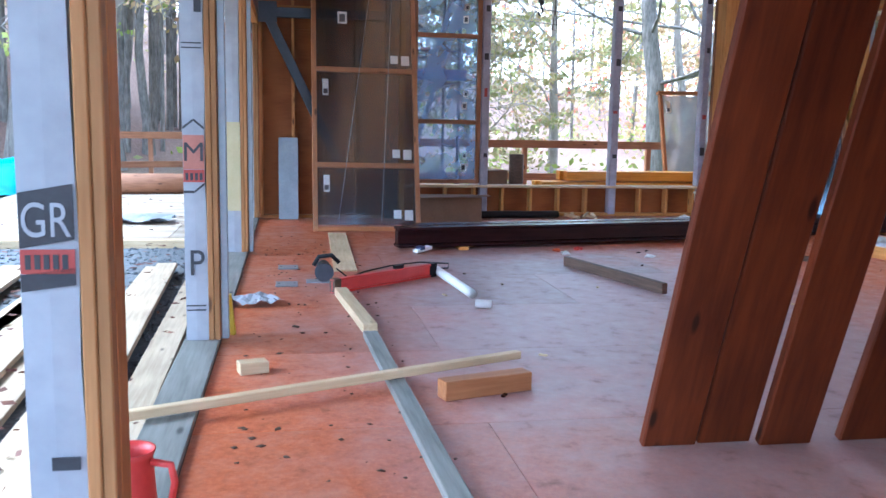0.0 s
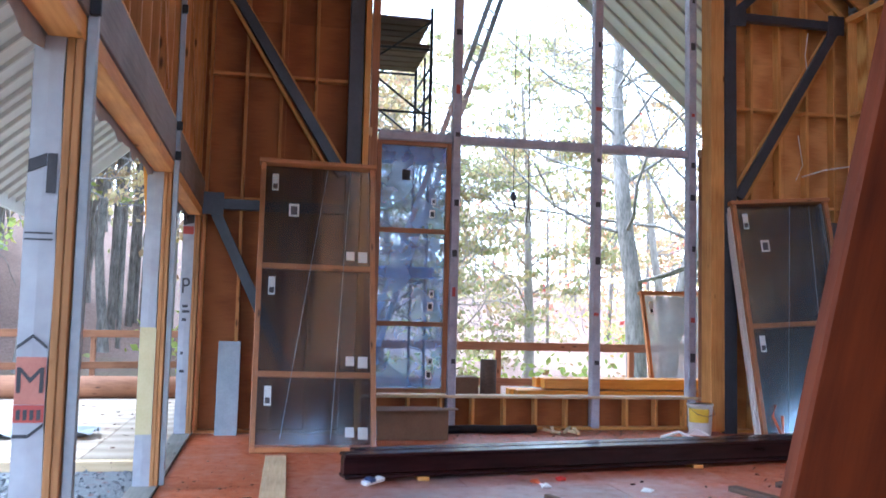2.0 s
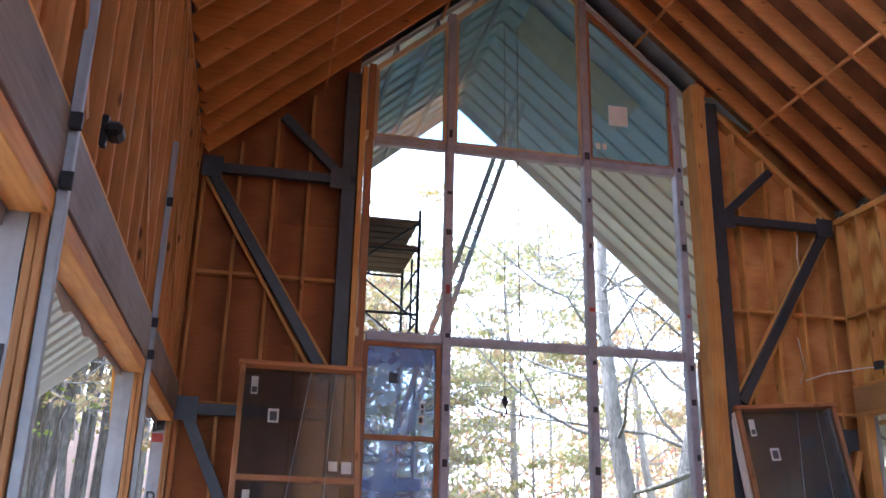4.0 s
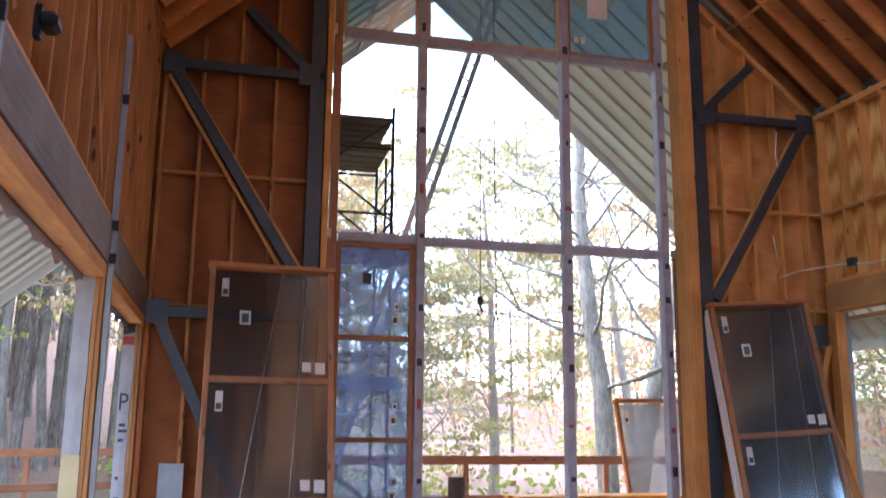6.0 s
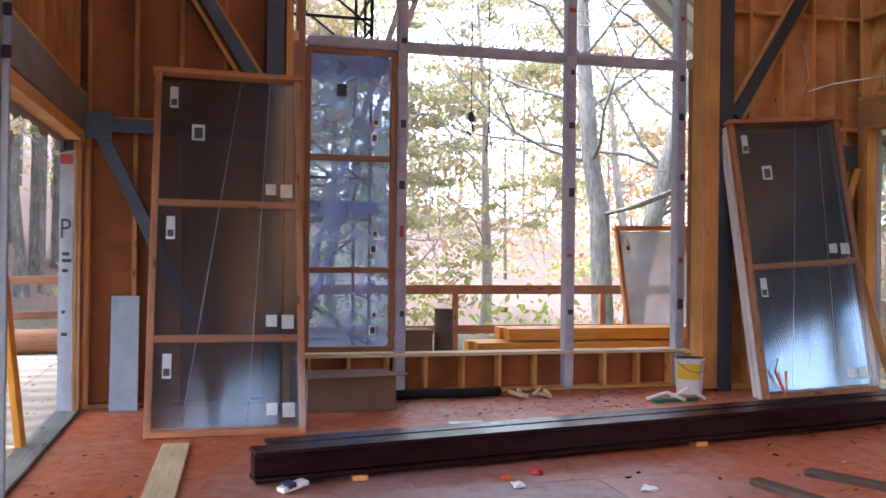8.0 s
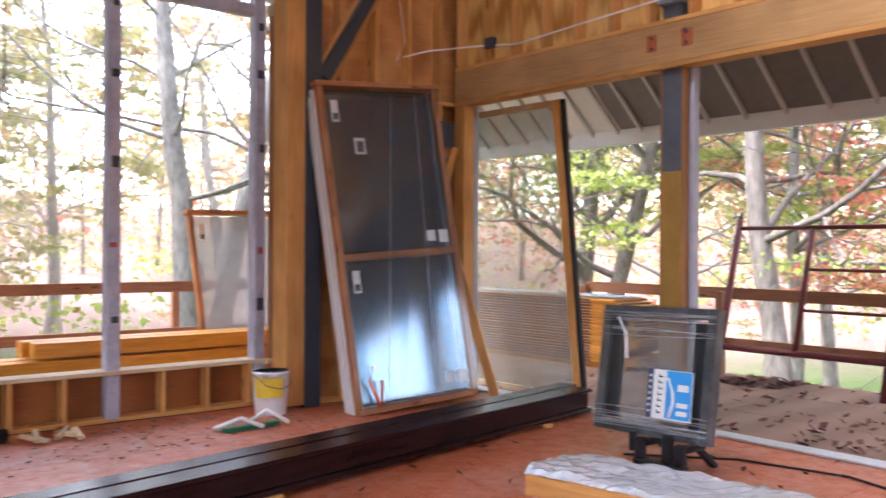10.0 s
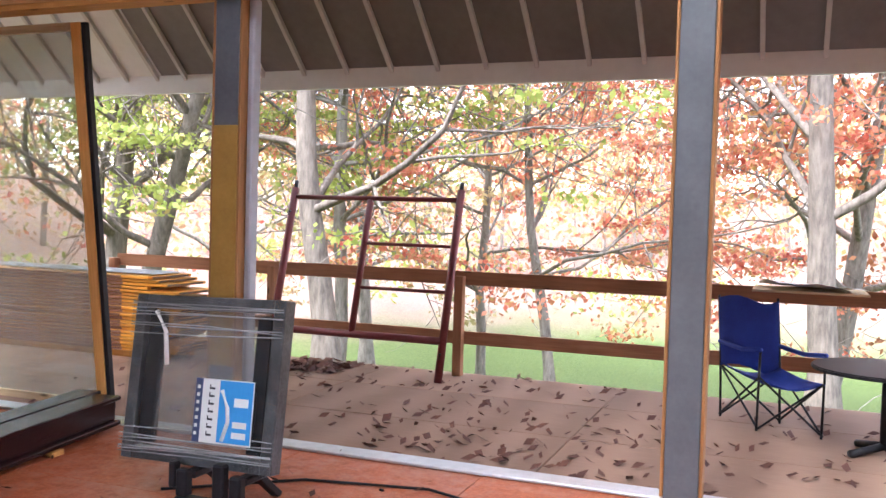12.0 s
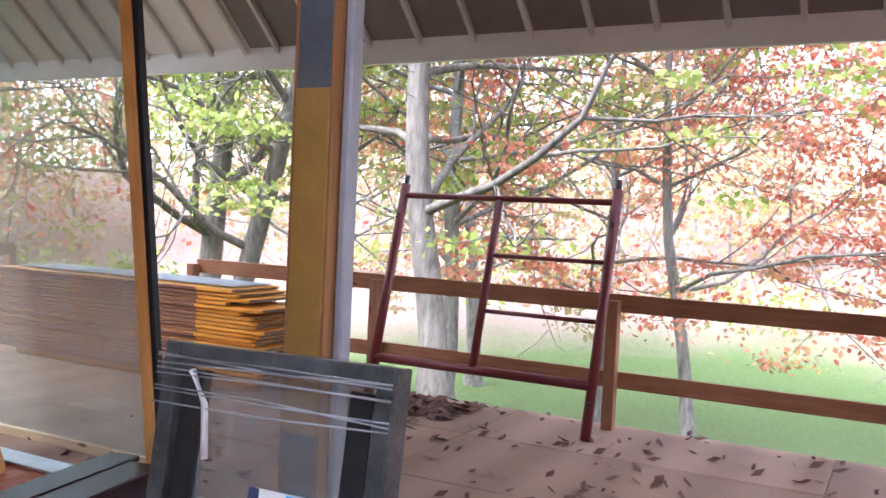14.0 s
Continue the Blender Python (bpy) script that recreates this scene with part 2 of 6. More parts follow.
def bark(name, dark, light):
    m, n, l, b = shader(name, 0.9, 0, 0.2)
    f = fbm(n, l, mapped(n, l, (9, 9, 2.2)), 1.6, 6, 0.65)
    g = fbm(n, l, mapped(n, l, (1, 1, 1)), 0.9, 3)
    l.new(ramp(n, l, blend(n, l, 0.35, f, g), [(0.35, dark), (0.62, light)]), b.inputs["Base Color"])
    relief(n, l, b, f, 0.8, 0.03)
    return m


bark_grey = bark("grey_bark", (0.1, 0.087, 0.077), (0.29, 0.26, 0.23))
bark_pale = bark("pale_bark", (0.24, 0.2, 0.18), (0.42, 0.37, 0.33))
bark_dark = bark("dark_bark", (0.09, 0.075, 0.065), (0.25, 0.21, 0.18))


def foliage(name, colours):
    """Autumn leaves; each leaf takes its own colour."""
    m, n, l, b = shader(name, 0.6, 0, 0.25)
    geo = n.new("ShaderNodeNewGeometry")
    stops = [(0.25 + 0.5 * i / (len(colours) - 1), c) for i, c in enumerate(colours)]
    drift = fbm(n, l, geo.outputs["Position"], 0.9, 2, 0.5)
    col = ramp(n, l, blend(n, l, 0.3, drift, geo.outputs["Random Per Island"]), stops)
    l.new(col, b.inputs["Base Color"])
    tr = n.new("ShaderNodeBsdfTranslucent")
    l.new(col, tr.inputs[0])
    mx = n.new("ShaderNodeMixShader")
    mx.inputs[0].default_value = 0.45
    l.new(b.outputs[0], mx.inputs[1])
    l.new(tr.outputs[0], mx.inputs[2])
    l.new(mx.outputs[0], n["Material Output"].inputs[0])
    return m


leaf_green = foliage("yellow_green_leaves", [(0.34, 0.15, 0.08), (0.25, 0.31, 0.07), (0.42, 0.45, 0.12), (0.28, 0.36, 0.09), (0.48, 0.42, 0.13)])
leaf_yellow = foliage("golden_leaves", [(0.44, 0.33, 0.12), (0.5, 0.4, 0.2), (0.44, 0.28, 0.17), (0.29, 0.28, 0.11)])
leaf_red = foliage("red_orange_leaves", [(0.38, 0.07, 0.06), (0.54, 0.15, 0.1), (0.6, 0.25, 0.16), (0.56, 0.3, 0.14), (0.42, 0.4, 0.12)])
leaf_mix = foliage("mixed_autumn_leaves", [(0.44, 0.28, 0.17), (0.46, 0.38, 0.18), (0.28, 0.3, 0.12), (0.46, 0.34, 0.22)])
leaf_russet = foliage("russet_leaves", [(0.25, 0.09, 0.05), (0.36, 0.16, 0.08), (0.3, 0.13, 0.07)])


def glass(name, tint, rough=0.0, ior=1.45, keep=0.0, film=(0.5, 0.55, 0.6), sheen=(1, 1, 1)):
    """Window glass: clear, with real reflections; keep is the share of a milky film on it."""
    m, n, l, b = shader(name, rough)
    tp, gl, fr = n.new("ShaderNodeBsdfTransparent"), n.new("ShaderNodeBsdfGlossy"), n.new("ShaderNodeLayerWeight")
    tp.inputs[0].default_value = (*tint, 1)
    gl.inputs["Roughness"].default_value = rough
    gl.inputs["Color"].default_value = (*sheen, 1)
    f0 = ((ior - 1) / (ior + 1)) ** 2
    gloss = ramp(n, l, fr.outputs["Facing"], [(0.0, (f0,) * 3), (0.5, (f0 * 1.3,) * 3), (0.8, (f0 + 0.14,) * 3), (1.0, (0.9,) * 3)])
    mx = n.new("ShaderNodeMixShader")
    l.new(gloss, mx.inputs[0])
    l.new(tp.outputs[0], mx.inputs[1])
    l.new(gl.outputs[0], mx.inputs[2])
    out = mx.outputs[0]
    if keep:
        b.inputs["Roughness"].default_value = 0.35
        f = fbm(n, l, mapped(n, l, (1, 1, 1)), 2.5, 5)
        l.new(ramp(n, l, f, [(0.3, tuple(c * 0.7 for c in film)), (0.7, film)]), b.inputs["Base Color"])
        m2 = n.new("ShaderNodeMixShader")
        m2.inputs[0].default_value = keep
        l.new(out, m2.inputs[1])
        l.new(b.outputs[0], m2.inputs[2])
        out = m2.outputs[0]
    l.new(out, n["Material Output"].inputs[0])
    return m


pane = glass("clear_pane", (0.9, 0.94, 0.95))
pane_crate = glass("coated_double_pane", (0.66, 0.69, 0.72), 0.11, 1.85, 0.03, (0.4, 0.43, 0.47), (0.62, 0.8, 1.0))
# dimmed copy of the crate pane: the left crate's darkness put into the glass
pane_crate_dim = glass("dimmed_double_pane", (0.5, 0.53, 0.56), 0.08, 1.5, 0.02, (0.3, 0.33, 0.37), (0.7, 0.85, 1.0))
pane_hazy = glass("hazy_blue_pane", (0.78, 0.88, 1.0), 0.0, 1.6, 0.34, (0.42, 0.6, 0.9))
# the milky cyan layer paints reflected sky into the gable panes
pane_sky = glass("sky_tinted_pane", (0.72, 0.9, 1.0), 0.0, 2.0, 0.24, (0.36, 0.68, 0.86))
# pale layer stands in for sky glare on the pane outdoors
pane_glare = glass("glare_painted_pane", (0.9, 0.94, 0.97), 0.05, 1.5, 0.5, (0.62, 0.7, 0.76))
pane_slider = glass("dusty_large_pane", (0.88, 0.9, 0.86), 0.01, 1.5, 0.3, (0.6, 0.63, 0.56))
film_wrap = glass("stretch_film", (0.85, 0.87, 0.88), 0.1, 1.4, 0.035, (0.7, 0.72, 0.74))
film_silver = rough_mix("crumpled_silvery_plastic", [(0.3, (0.62, 0.63, 0.65)), (0.7, (0.8, 0.81, 0.83))], 9.0, 0.22, 0.45, 0.5)
pane_beige = glass("film_clouded_pane", (0.85, 0.85, 0.84), 0.0, 1.45, 0.22, (0.5, 0.47, 0.44))
film_clear = glass("tight_clear_film", (0.86, 0.88, 0.88), 0.05, 1.38, 0.012, (0.7, 0.72, 0.74))
film_fold = glass("folded_stretch_film", (0.85, 0.87, 0.88), 0.15, 1.8, 0.35, (0.72, 0.74, 0.76))

ground_mat, n_, l_, b_ = shader("lawn_and_leaf_litter", 0.9, 0, 0.2)
v_ = mapped(n_, l_, (1, 1, 1))
g1, g2, g3 = fbm(n_, l_, v_, 0.06, 4), fbm(n_, l_, v_, 0.7, 5), fbm(n_, l_, v_, 14.0, 4, 0.7)
lawn_ = ramp(n_, l_, g3, [(0.3, (0.055, 0.08, 0.02)), (0.7, (0.12, 0.155, 0.045))])
litter_ = ramp(n_, l_, g3, [(0.3, (0.15, 0.095, 0.075)), (0.7, (0.31, 0.21, 0.17))])
geo_ = n_.new("ShaderNodeNewGeometry")
far_ = n_.new("ShaderNodeVectorMath")
far_.operation = "DISTANCE"
l_.new(geo_.outputs["Position"], far_.inputs[0])
far_.inputs[1].default_value = (12.0, 5.0, 0.0)
wander_ = n_.new("ShaderNodeMath")
wander_.operation = "MULTIPLY_ADD"
l_.new(blend(n_, l_, 0.5, g1, g2), wander_.inputs[0])
wander_.inputs[1].default_value = 12.0
l_.new(far_.outputs["Value"], wander_.inputs[2])
zone_ = n_.new("ShaderNodeMapRange")
l_.new(wander_.outputs[0], zone_.inputs[0])
zone_.inputs[1].default_value, zone_.inputs[2].default_value = 27.0, 33.0
share_ = zone_.outputs[0]
l_.new(blend(n_, l_, share_, lawn_, litter_), b_.inputs["Base Color"])
relief(n_, l_, b_, g3, 0.7, 0.04)

# ---- building helpers ----
PLACE = {}
CACHE = {}


def put(ob, parent, m):
    """Links ob under parent so that it stands at the world pose m."""
    PLACE[ob] = m.copy()
    if parent is not None:
        ob.parent = parent
        ob.matrix_basis = PLACE[parent].inverted() @ m
    else:
        ob.matrix_basis = m
    return ob


def thing(name, label, category, at=(0, 0, 0), group="", kind="", turn=0):
    ob = new(name)
    ob.empty_display_size = 0.1
    put(ob, None, pose(*at, 0, 0, turn))
    return tagged(ob, label, category, group, kind)


def part(name, bm, material, parent, label="", m=None, smooth=False):
    me = bpy.data.meshes.new(name)
    bm.to_mesh(me)
    bm.free()
    me.materials.append(material)
    if smooth:
        me.shade_smooth()
    ob = put(new(name, me), parent, m if m is not None else (PLACE[parent] if parent else Matrix()))
    return tagged(ob, label)


def arrays(name, verts, faces, material, parent, label="", m=None):
    """One mesh from arrays of corners and quads."""
    me = bpy.data.meshes.new(name)
    verts, faces = np.asarray(verts, dtype=np.float32), np.asarray(faces, dtype=np.int32)
    me.vertices.add(len(verts))
    me.vertices.foreach_set("co", verts.ravel())
    me.loops.add(faces.size)
    me.loops.foreach_set("vertex_index", faces.ravel())
    me.polygons.add(len(faces))
    me.polygons.foreach_set("loop_start", np.arange(0, faces.size, faces.shape[1], dtype=np.int32))
    me.update(calc_edges=True)
    me.materials.append(material)
    ob = put(new(name, me), parent, m if m is not None else (PLACE[parent] if parent else Matrix()))
    return tagged(ob, label)


def box_mesh(size, bevel):
    bm = bmesh.new()
    bmesh.ops.create_cube(bm, size=1.0)
    bmesh.ops.scale(bm, vec=size, verts=bm.verts)
    if bevel:
        bmesh.ops.bevel(bm, geom=bm.edges[:], offset=min(bevel, min(size) * 0.3), segments=1, affect="EDGES")
    return bm


def piece(name, size, material, parent, m, label="", bevel=0.004):
    """A squared piece, length along local x, centred on m; alike pieces share a mesh."""
    key = (tuple(round(s, 3) for s in size), material.name, bevel)
    if key not in CACHE:
        bm = box_mesh(size, bevel)
        me = bpy.data.meshes.new(name)
        bm.to_mesh(me)
        bm.free()
        me.materials.append(material)
        CACHE[key] = me
    return tagged(put(new(name, CACHE[key]), parent, m), label)


def frame_of(p, q, up):
    p, q = Vector(p), Vector(q)
    x = (q - p).normalized()
    y = Vector(up).cross(x)
    if y.length < 1e-4:
        y = Vector((0, 1, 0)).cross(x)
    y.normalize()
    z = x.cross(y)
    r = Matrix((x, y, z)).transposed().to_4x4()
    return Matrix.Translation((p + q) / 2) @ r, (q - p).length


def bar(name, p, q, w, h, material, parent, up=(0, 0, 1), label="", bevel=0.004):
    """A squared bar from p to q, w across and h along up."""
    m, length = frame_of(p, q, up)
    return piece(name, (length, w, h), material, parent, m, label, bevel)


def slab(name, x0, x1, y0, y1, z0, z1, material, parent, label="", bevel=0.004):
    """A box by its bounds; its longest side becomes local x."""
    c = Vector(((x0 + x1) / 2, (y0 + y1) / 2, (z0 + z1) / 2))
    d = (x1 - x0, y1 - y0, z1 - z0)
    if d[2] >= d[0] and d[2] >= d[1]:
        r = Matrix(((0, 1, 0), (0, 0, 1), (1, 0, 0))).to_4x4()
        size = (d[2], d[0], d[1])
    elif d[1] >= d[0]:
        r = Matrix(((0, 0, 1), (1, 0, 0), (0, 1, 0))).to_4x4()
        size = (d[1], d[2], d[0])
    else:
        r, size = Matrix.Identity(4), d
    return piece(name, size, material, parent, Matrix.Translation(c) @ r, label, bevel)


def tube_arrays(paths, sides=8):
    """Rings along each path of (x, y, z, radius)."""
    verts, faces, base = [], [], 0
    a = np.linspace(0, 2 * np.pi, sides, endpoint=False)
    for path in paths:
        pts = np.array([p[:3] for p in path], dtype=float)
        rad = np.array([p[3] for p in path], dtype=float)
        d = np.gradient(pts, axis=0)
        d /= np.linalg.norm(d, axis=1)[:, None] + 1e-9
        ref = np.where(np.abs(d[:, 2:3]) > 0.9, np.array([[1.0, 0, 0]]), np.array([[0, 0, 1.0]]))
        u = np.cross(ref, d)
        u /= np.linalg.norm(u, axis=1)[:, None] + 1e-9
        w = np.cross(d, u)
        ring = pts[:, None] + rad[:, None, None] * (np.cos(a)[None, :, None] * u[:, None] + np.sin(a)[None, :, None] * w[:, None])
        verts.append(ring.reshape(-1, 3))
        k = np.arange(sides)
        for i in range(len(path) - 1):
            r0, r1 = base + i * sides, base + (i + 1) * sides
            faces.append(np.stack([r0 + k, r0 + (k + 1) % sides, r1 + (k + 1) % sides, r1 + k], 1))
        base += len(path) * sides
    return np.concatenate(verts), np.concatenate(faces)


def pipe(name, points, radius, material, parent, label="", sides=10, closed=True):
    """A round tube through points, with its ends closed to a small hole."""
    pts = [(*p, radius) for p in points]
    if closed:
        pts = [(*points[0], radius * 0.05)] + pts + [(*points[-1], radius * 0.05)]
        d0 = (Vector(points[1]) - Vector(points[0])).normalized() * 1e-3
        d1 = (Vector(points[-1]) - Vector(points[-2])).normalized() * 1e-3
        pts[0] = (*(Vector(points[0]) - d0), radius * 0.05)
        pts[-1] = (*(Vector(points[-1]) + d1), radius * 0.05)
    v, f = tube_arrays([pts], sides)
    inv = PLACE[parent].inverted()
    v = np.array([inv @ Vector(p) for p in v])
    ob = arrays(name, v, f, material, parent, label)
    ob.data.shade_smooth()
    return ob

# ---- the building ----
XL, XR, YF, YW, YB = -0.45, 8.03, 10.95, 11.3, -7.0  # side walls, end wall, window bay, rear
MID, EAVE, SLOPE = 3.82, 5.55, 0.877
RAKE, EAVE_L, EAVE_R = 16.0, -3.5, 11.15


def roof_z(x):
    """Underside of the rafters."""
    return EAVE + SLOPE * (4.2 - abs(x - MID))


floor = thing("floor", "red-orange subfloor panels, dusty and scuffed", "floor", kind="structure")
slab("subfloor_base", XL - 0.1, XR + 0.05, YB, YW + 0.1, -0.22, -0.022, lumber_dark, floor)
ceiling_parent = thing("ceiling", "exposed sloping timber rafters under dark roof sheathing", "ceiling", kind="structure")

# left wall: wide openings between wrapped posts, tall studs above a header
wall_left = thing("wall_left", "open timber side wall with wrapped posts and tall studs", "wall", at=(XL, 0, 0), kind="structure")
HL = 2.46


def lettering(body, at, width, height, material, parent):
    """Printed characters on the camera-side face of a post, drawn with the built-in font."""
    cu = bpy.data.curves.new("printed_letters", "FONT")
    cu.body, cu.align_x, cu.extrude = body, "CENTER", 0.0008
    tmp = bpy.data.objects.new("printed_letters", cu)
    me = bpy.data.meshes.new_from_object(tmp)
    bpy.data.objects.remove(tmp)
    co = np.array([v.co[:] for v in me.vertices])
    lo, hi = co.min(0), co.max(0)
    sx, sz = width / (hi[0] - lo[0]), height / (hi[1] - lo[1])
    for v in me.vertices:
        v.co = ((v.co.x - (lo[0] + hi[0]) / 2) * sx, v.co.z, (v.co.y - lo[1]) * sz)
    me.materials.clear()
    me.materials.append(material)
    return put(new("printed_letters", me), parent, pose(*at))


def slanted(name, x0, x1, y, za, zb, h, material, parent):
    """A printed band whose two ends stand at different heights."""
    bm = bmesh.new()
    c = [(x0, za), (x1, zb), (x1, zb + h), (x0, za + h)]
    front, back = [bm.verts.new((p, y - 0.0025, q)) for p, q in c], [bm.verts.new((p, y, q)) for p, q in c]
    bm.faces.new(front)
    bm.faces.new(back[::-1])
    for k in range(4):
        bm.faces.new((front[k], back[k], back[(k + 1) % 4], front[(k + 1) % 4]))
    bmesh.ops.recalc_face_normals(bm, faces=bm.faces)
    return part(name, bm, material, parent, m=Matrix())


def wrapped_post(y, top=HL, inner=True):
    """A jamb post: crumpled wrap round the outer part, sawn studs on the room side."""
    x0, x1 = XL - 0.185, XL - 0.066
    bm = bmesh.new()
    rows_ = []
    for k in range(29):
        z = 0.03 + (top - 0.03) * k / 28
        w = [0.006 * noise.noise(Vector((y * 3 + q, z * 3.1, q * 2.3))) for q in range(6)]
        rows_.append([bm.verts.new(p) for p in ((x0 + w[0], y, z), (x0 + 0.06, y - 0.004 + w[1] * 0.3, z), (x1 + w[2] * 1.5, y, z), (x1, y + 0.17, z), (x0 + w[3], y + 0.17 + w[4], z))])
    for r0, r1 in zip(rows_, rows_[1:]):
        for k in range(5):
            bm.faces.new((r0[k], r0[(k + 1) % 5], r1[(k + 1) % 5], r1[k]))
    bm.faces.new(rows_[0][::-1])
    bm.faces.new(rows_[-1])
    post = part("wrapped_post", bm, wrap, wall_left, "white house wrap with dark print", m=Matrix())
    if inner:
        slab("stud", XL - 0.062, XL - 0.031, y - 0.008, y + 0.05, 0.03, top, lumber_brown, wall_left)
        slab("stud", XL - 0.03, XL + 0.0, y - 0.004, y + 0.055, 0.03, top, lumber_brown, wall_left)
        slab("stud", XL - 0.06, XL + 0.0, y + 0.058, y + 0.17, 0.03, top, lumber_red, wall_left)
    return post


lumber_brown = wood("brown_edge_lumber", (0.26, 0.12, 0.04), (0.42, 0.21, 0.08))
PX = XL - 0.125  # middle of the printed face
pa_ = wrapped_post(1.24)
slanted("print_mark", PX - 0.056, PX + 0.056, 1.232, 0.97, 0.99, 0.12, ink, pa_)
lettering("GR", (PX, 1.2285, 0.995), 0.1, 0.075, wrap, pa_)
slab("print_mark", PX - 0.056, PX + 0.056, 1.2295, 1.232, 0.915, 0.968, ink_red, pa_, bevel=0)
for q in range(5):
    slab("print_mark", PX - 0.046 + 0.019 * q, PX - 0.034 + 0.019 * q, 1.2275, 1.229, 0.925, 0.957, ink, pa_, bevel=0)
slanted("print_mark", PX - 0.056, PX + 0.056, 1.232, 0.875, 0.89, 0.038, ink, pa_)
slab("print_mark", PX - 0.01, PX + 0.05, 1.2295, 1.232, 0.47, 0.5, ink, pa_, bevel=0)
pb_ = wrapped_post(4.22)
for z, dz in ((0.855, 0.045), (1.155, 0.045)):
    slanted("print_mark", PX - 0.056, PX + 0.0, 4.212, z + (dz if z > 1 else 0), z + (dz * 2 if z > 1 else -dz * 0.0), 0.014, ink, pb_)
    slanted("print_mark", PX + 0.001, PX + 0.056, 4.212, z + (dz * 2 if z > 1 else 0), z + dz, 0.014, ink, pb_)
slab("print_mark", PX - 0.056, PX + 0.056, 4.2105, 4.212, 0.985, 1.17, ink_salmon, pb_, bevel=0)
lettering("M", (PX, 4.208, 1.03), 0.1, 0.1, ink, pb_)
slab("print_mark", PX - 0.056, PX + 0.056, 4.2095, 4.212, 0.915, 0.983, ink_red, pb_, bevel=0)
for q in range(4):
    slab("print_mark", PX - 0.045 + 0.025 * q, PX - 0.03 + 0.025 * q, 4.2075, 4.209, 0.925, 0.965, ink, pb_, bevel=0)
slanted("print_mark", PX - 0.056, PX + 0.012, 4.212, 1.9, 1.93, 0.05, ink, pb_)
slab("print_mark", PX + 0.015, PX + 0.052, 4.2095, 4.212, 1.82, 1.98, ink, pb_, bevel=0)
lettering("P", (PX + 0.01, 4.2105, 0.4), 0.075, 0.14, ink, pb_)
for z in (1.63, 1.655, 0.2, 0.225):
    slab("print_mark", PX - 0.054, PX + 0.05, 4.2095, 4.212, z, z + 0.007, ink, pb_, bevel=0)
pc_ = wrapped_post(7.66)
slab("print_mark", PX - 0.057, PX + 0.062, 7.648, 7.651, 0.42, 1.24, wrap_tan, pc_, "tan paper band", bevel=0)
pd_ = wrapped_post(10.72)
slanted("print_mark", PX - 0.056, PX + 0.056, 10.712, 2.34, 2.37, 0.1, ink, pd_)
slab("print_mark", PX - 0.056, PX + 0.056, 10.7095, 10.712, 2.24, 2.33, ink_red, pd_, bevel=0)
lettering("P", (PX + 0.0, 10.7105, 1.58), 0.085, 0.17, ink, pd_)
for z, w_ in ((1.42, 0.06), (1.36, 0.08), (1.27, 0.05), (0.9, 0.03), (0.7, 0.05)):
    slab("print_mark", PX - 0.03, PX - 0.03 + w_, 10.7095, 10.712, z, z + 0.03, ink, pd_, bevel=0)
wrapped_post(-2.0)
for y in (4.24, 7.68):
    slab("steel_tube", XL + 0.004, XL + 0.046, y, y + 0.042, 0.03, 4.3, steel_light, wall_left, "bluish grey steel tube")
    for z in (HL + 0.1, HL + 0.34, 3.75):
        slab("tube_bracket", XL + 0.015, XL + 0.06, y - 0.03, y - 0.002, z, z + 0.07, black_rubber, wall_left)
slab("sill_plate", XL - 0.2, XL - 0.005, YB, YF, 0.002, 0.03, lumber_grey, wall_left, "pale grey green sill plate")
slab("header", XL - 0.14, XL, YB, YF, HL, HL + 0.1, lumber, wall_left)
slab("header", XL - 0.12, XL + 0.012, YB, YF, HL + 0.103, HL + 0.42, lvl_weathered, wall_left, "weathered grey laminated header")
slab("header", XL - 0.14, XL, YB, YF, HL + 0.423, HL + 0.46, lumber, wall_left)
random.seed(4)
for i in range(17):
    y0 = YB + i * 1.06
    bm = bmesh.new()
    # ragged lower edge of the wrap hanging over the header
    top, n = HL + 0.12, 7
    rows_ = []
    for k in range(n + 1):
        yy = y0 + 1.06 * k / n
        rows_.append((bm.verts.new((-0.145, yy, top)), bm.verts.new((-0.15, yy, HL - 0.03 - random.random() * 0.07)), bm.verts.new((-0.155, yy, top)), bm.verts.new((-0.16, yy, HL - 0.03))))
    for a, b in zip(rows_, rows_[1:]):
        bm.faces.new((a[0], b[0], b[1], a[1]))
        bm.faces.new((a[2], a[3], b[3], b[2]))
    part("wrap_edge", bm, wrap, wall_left)
z0, z1 = HL + 0.46, EAVE - 0.05
y = YB + 0.1
while y < YF - 0.05:
    slab("stud", XL - 0.14, XL, y - 0.019, y + 0.019, z0, z1, lumber_red, wall_left)
    y += 0.406
for k in range(8):
    ya = YB + k * 2.44
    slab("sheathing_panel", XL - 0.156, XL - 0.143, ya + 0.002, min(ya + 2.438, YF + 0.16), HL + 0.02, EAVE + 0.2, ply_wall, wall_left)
slab("top_plate", XL - 0.14, XL, YB, YF, z1, z1 + 0.08, lumber_red, wall_left)
for k, ya in enumerate((3.0, 5.5, 8.0)):
    bar("let_in_brace", (XL + 0.012, ya - 0.6, EAVE - 0.1), (XL + 0.012, ya + 1.5, z0 + 0.05), 0.012, 0.06, lumber_red, wall_left, up=(0, 1, 1))

# end wall: studs, plywood and steel frames on both sides of the window bay
wall_end = thing("wall_end", "plywood and stud gable wall with grey steel bracing", "wall", at=(MID, YF, 0), kind="structure")


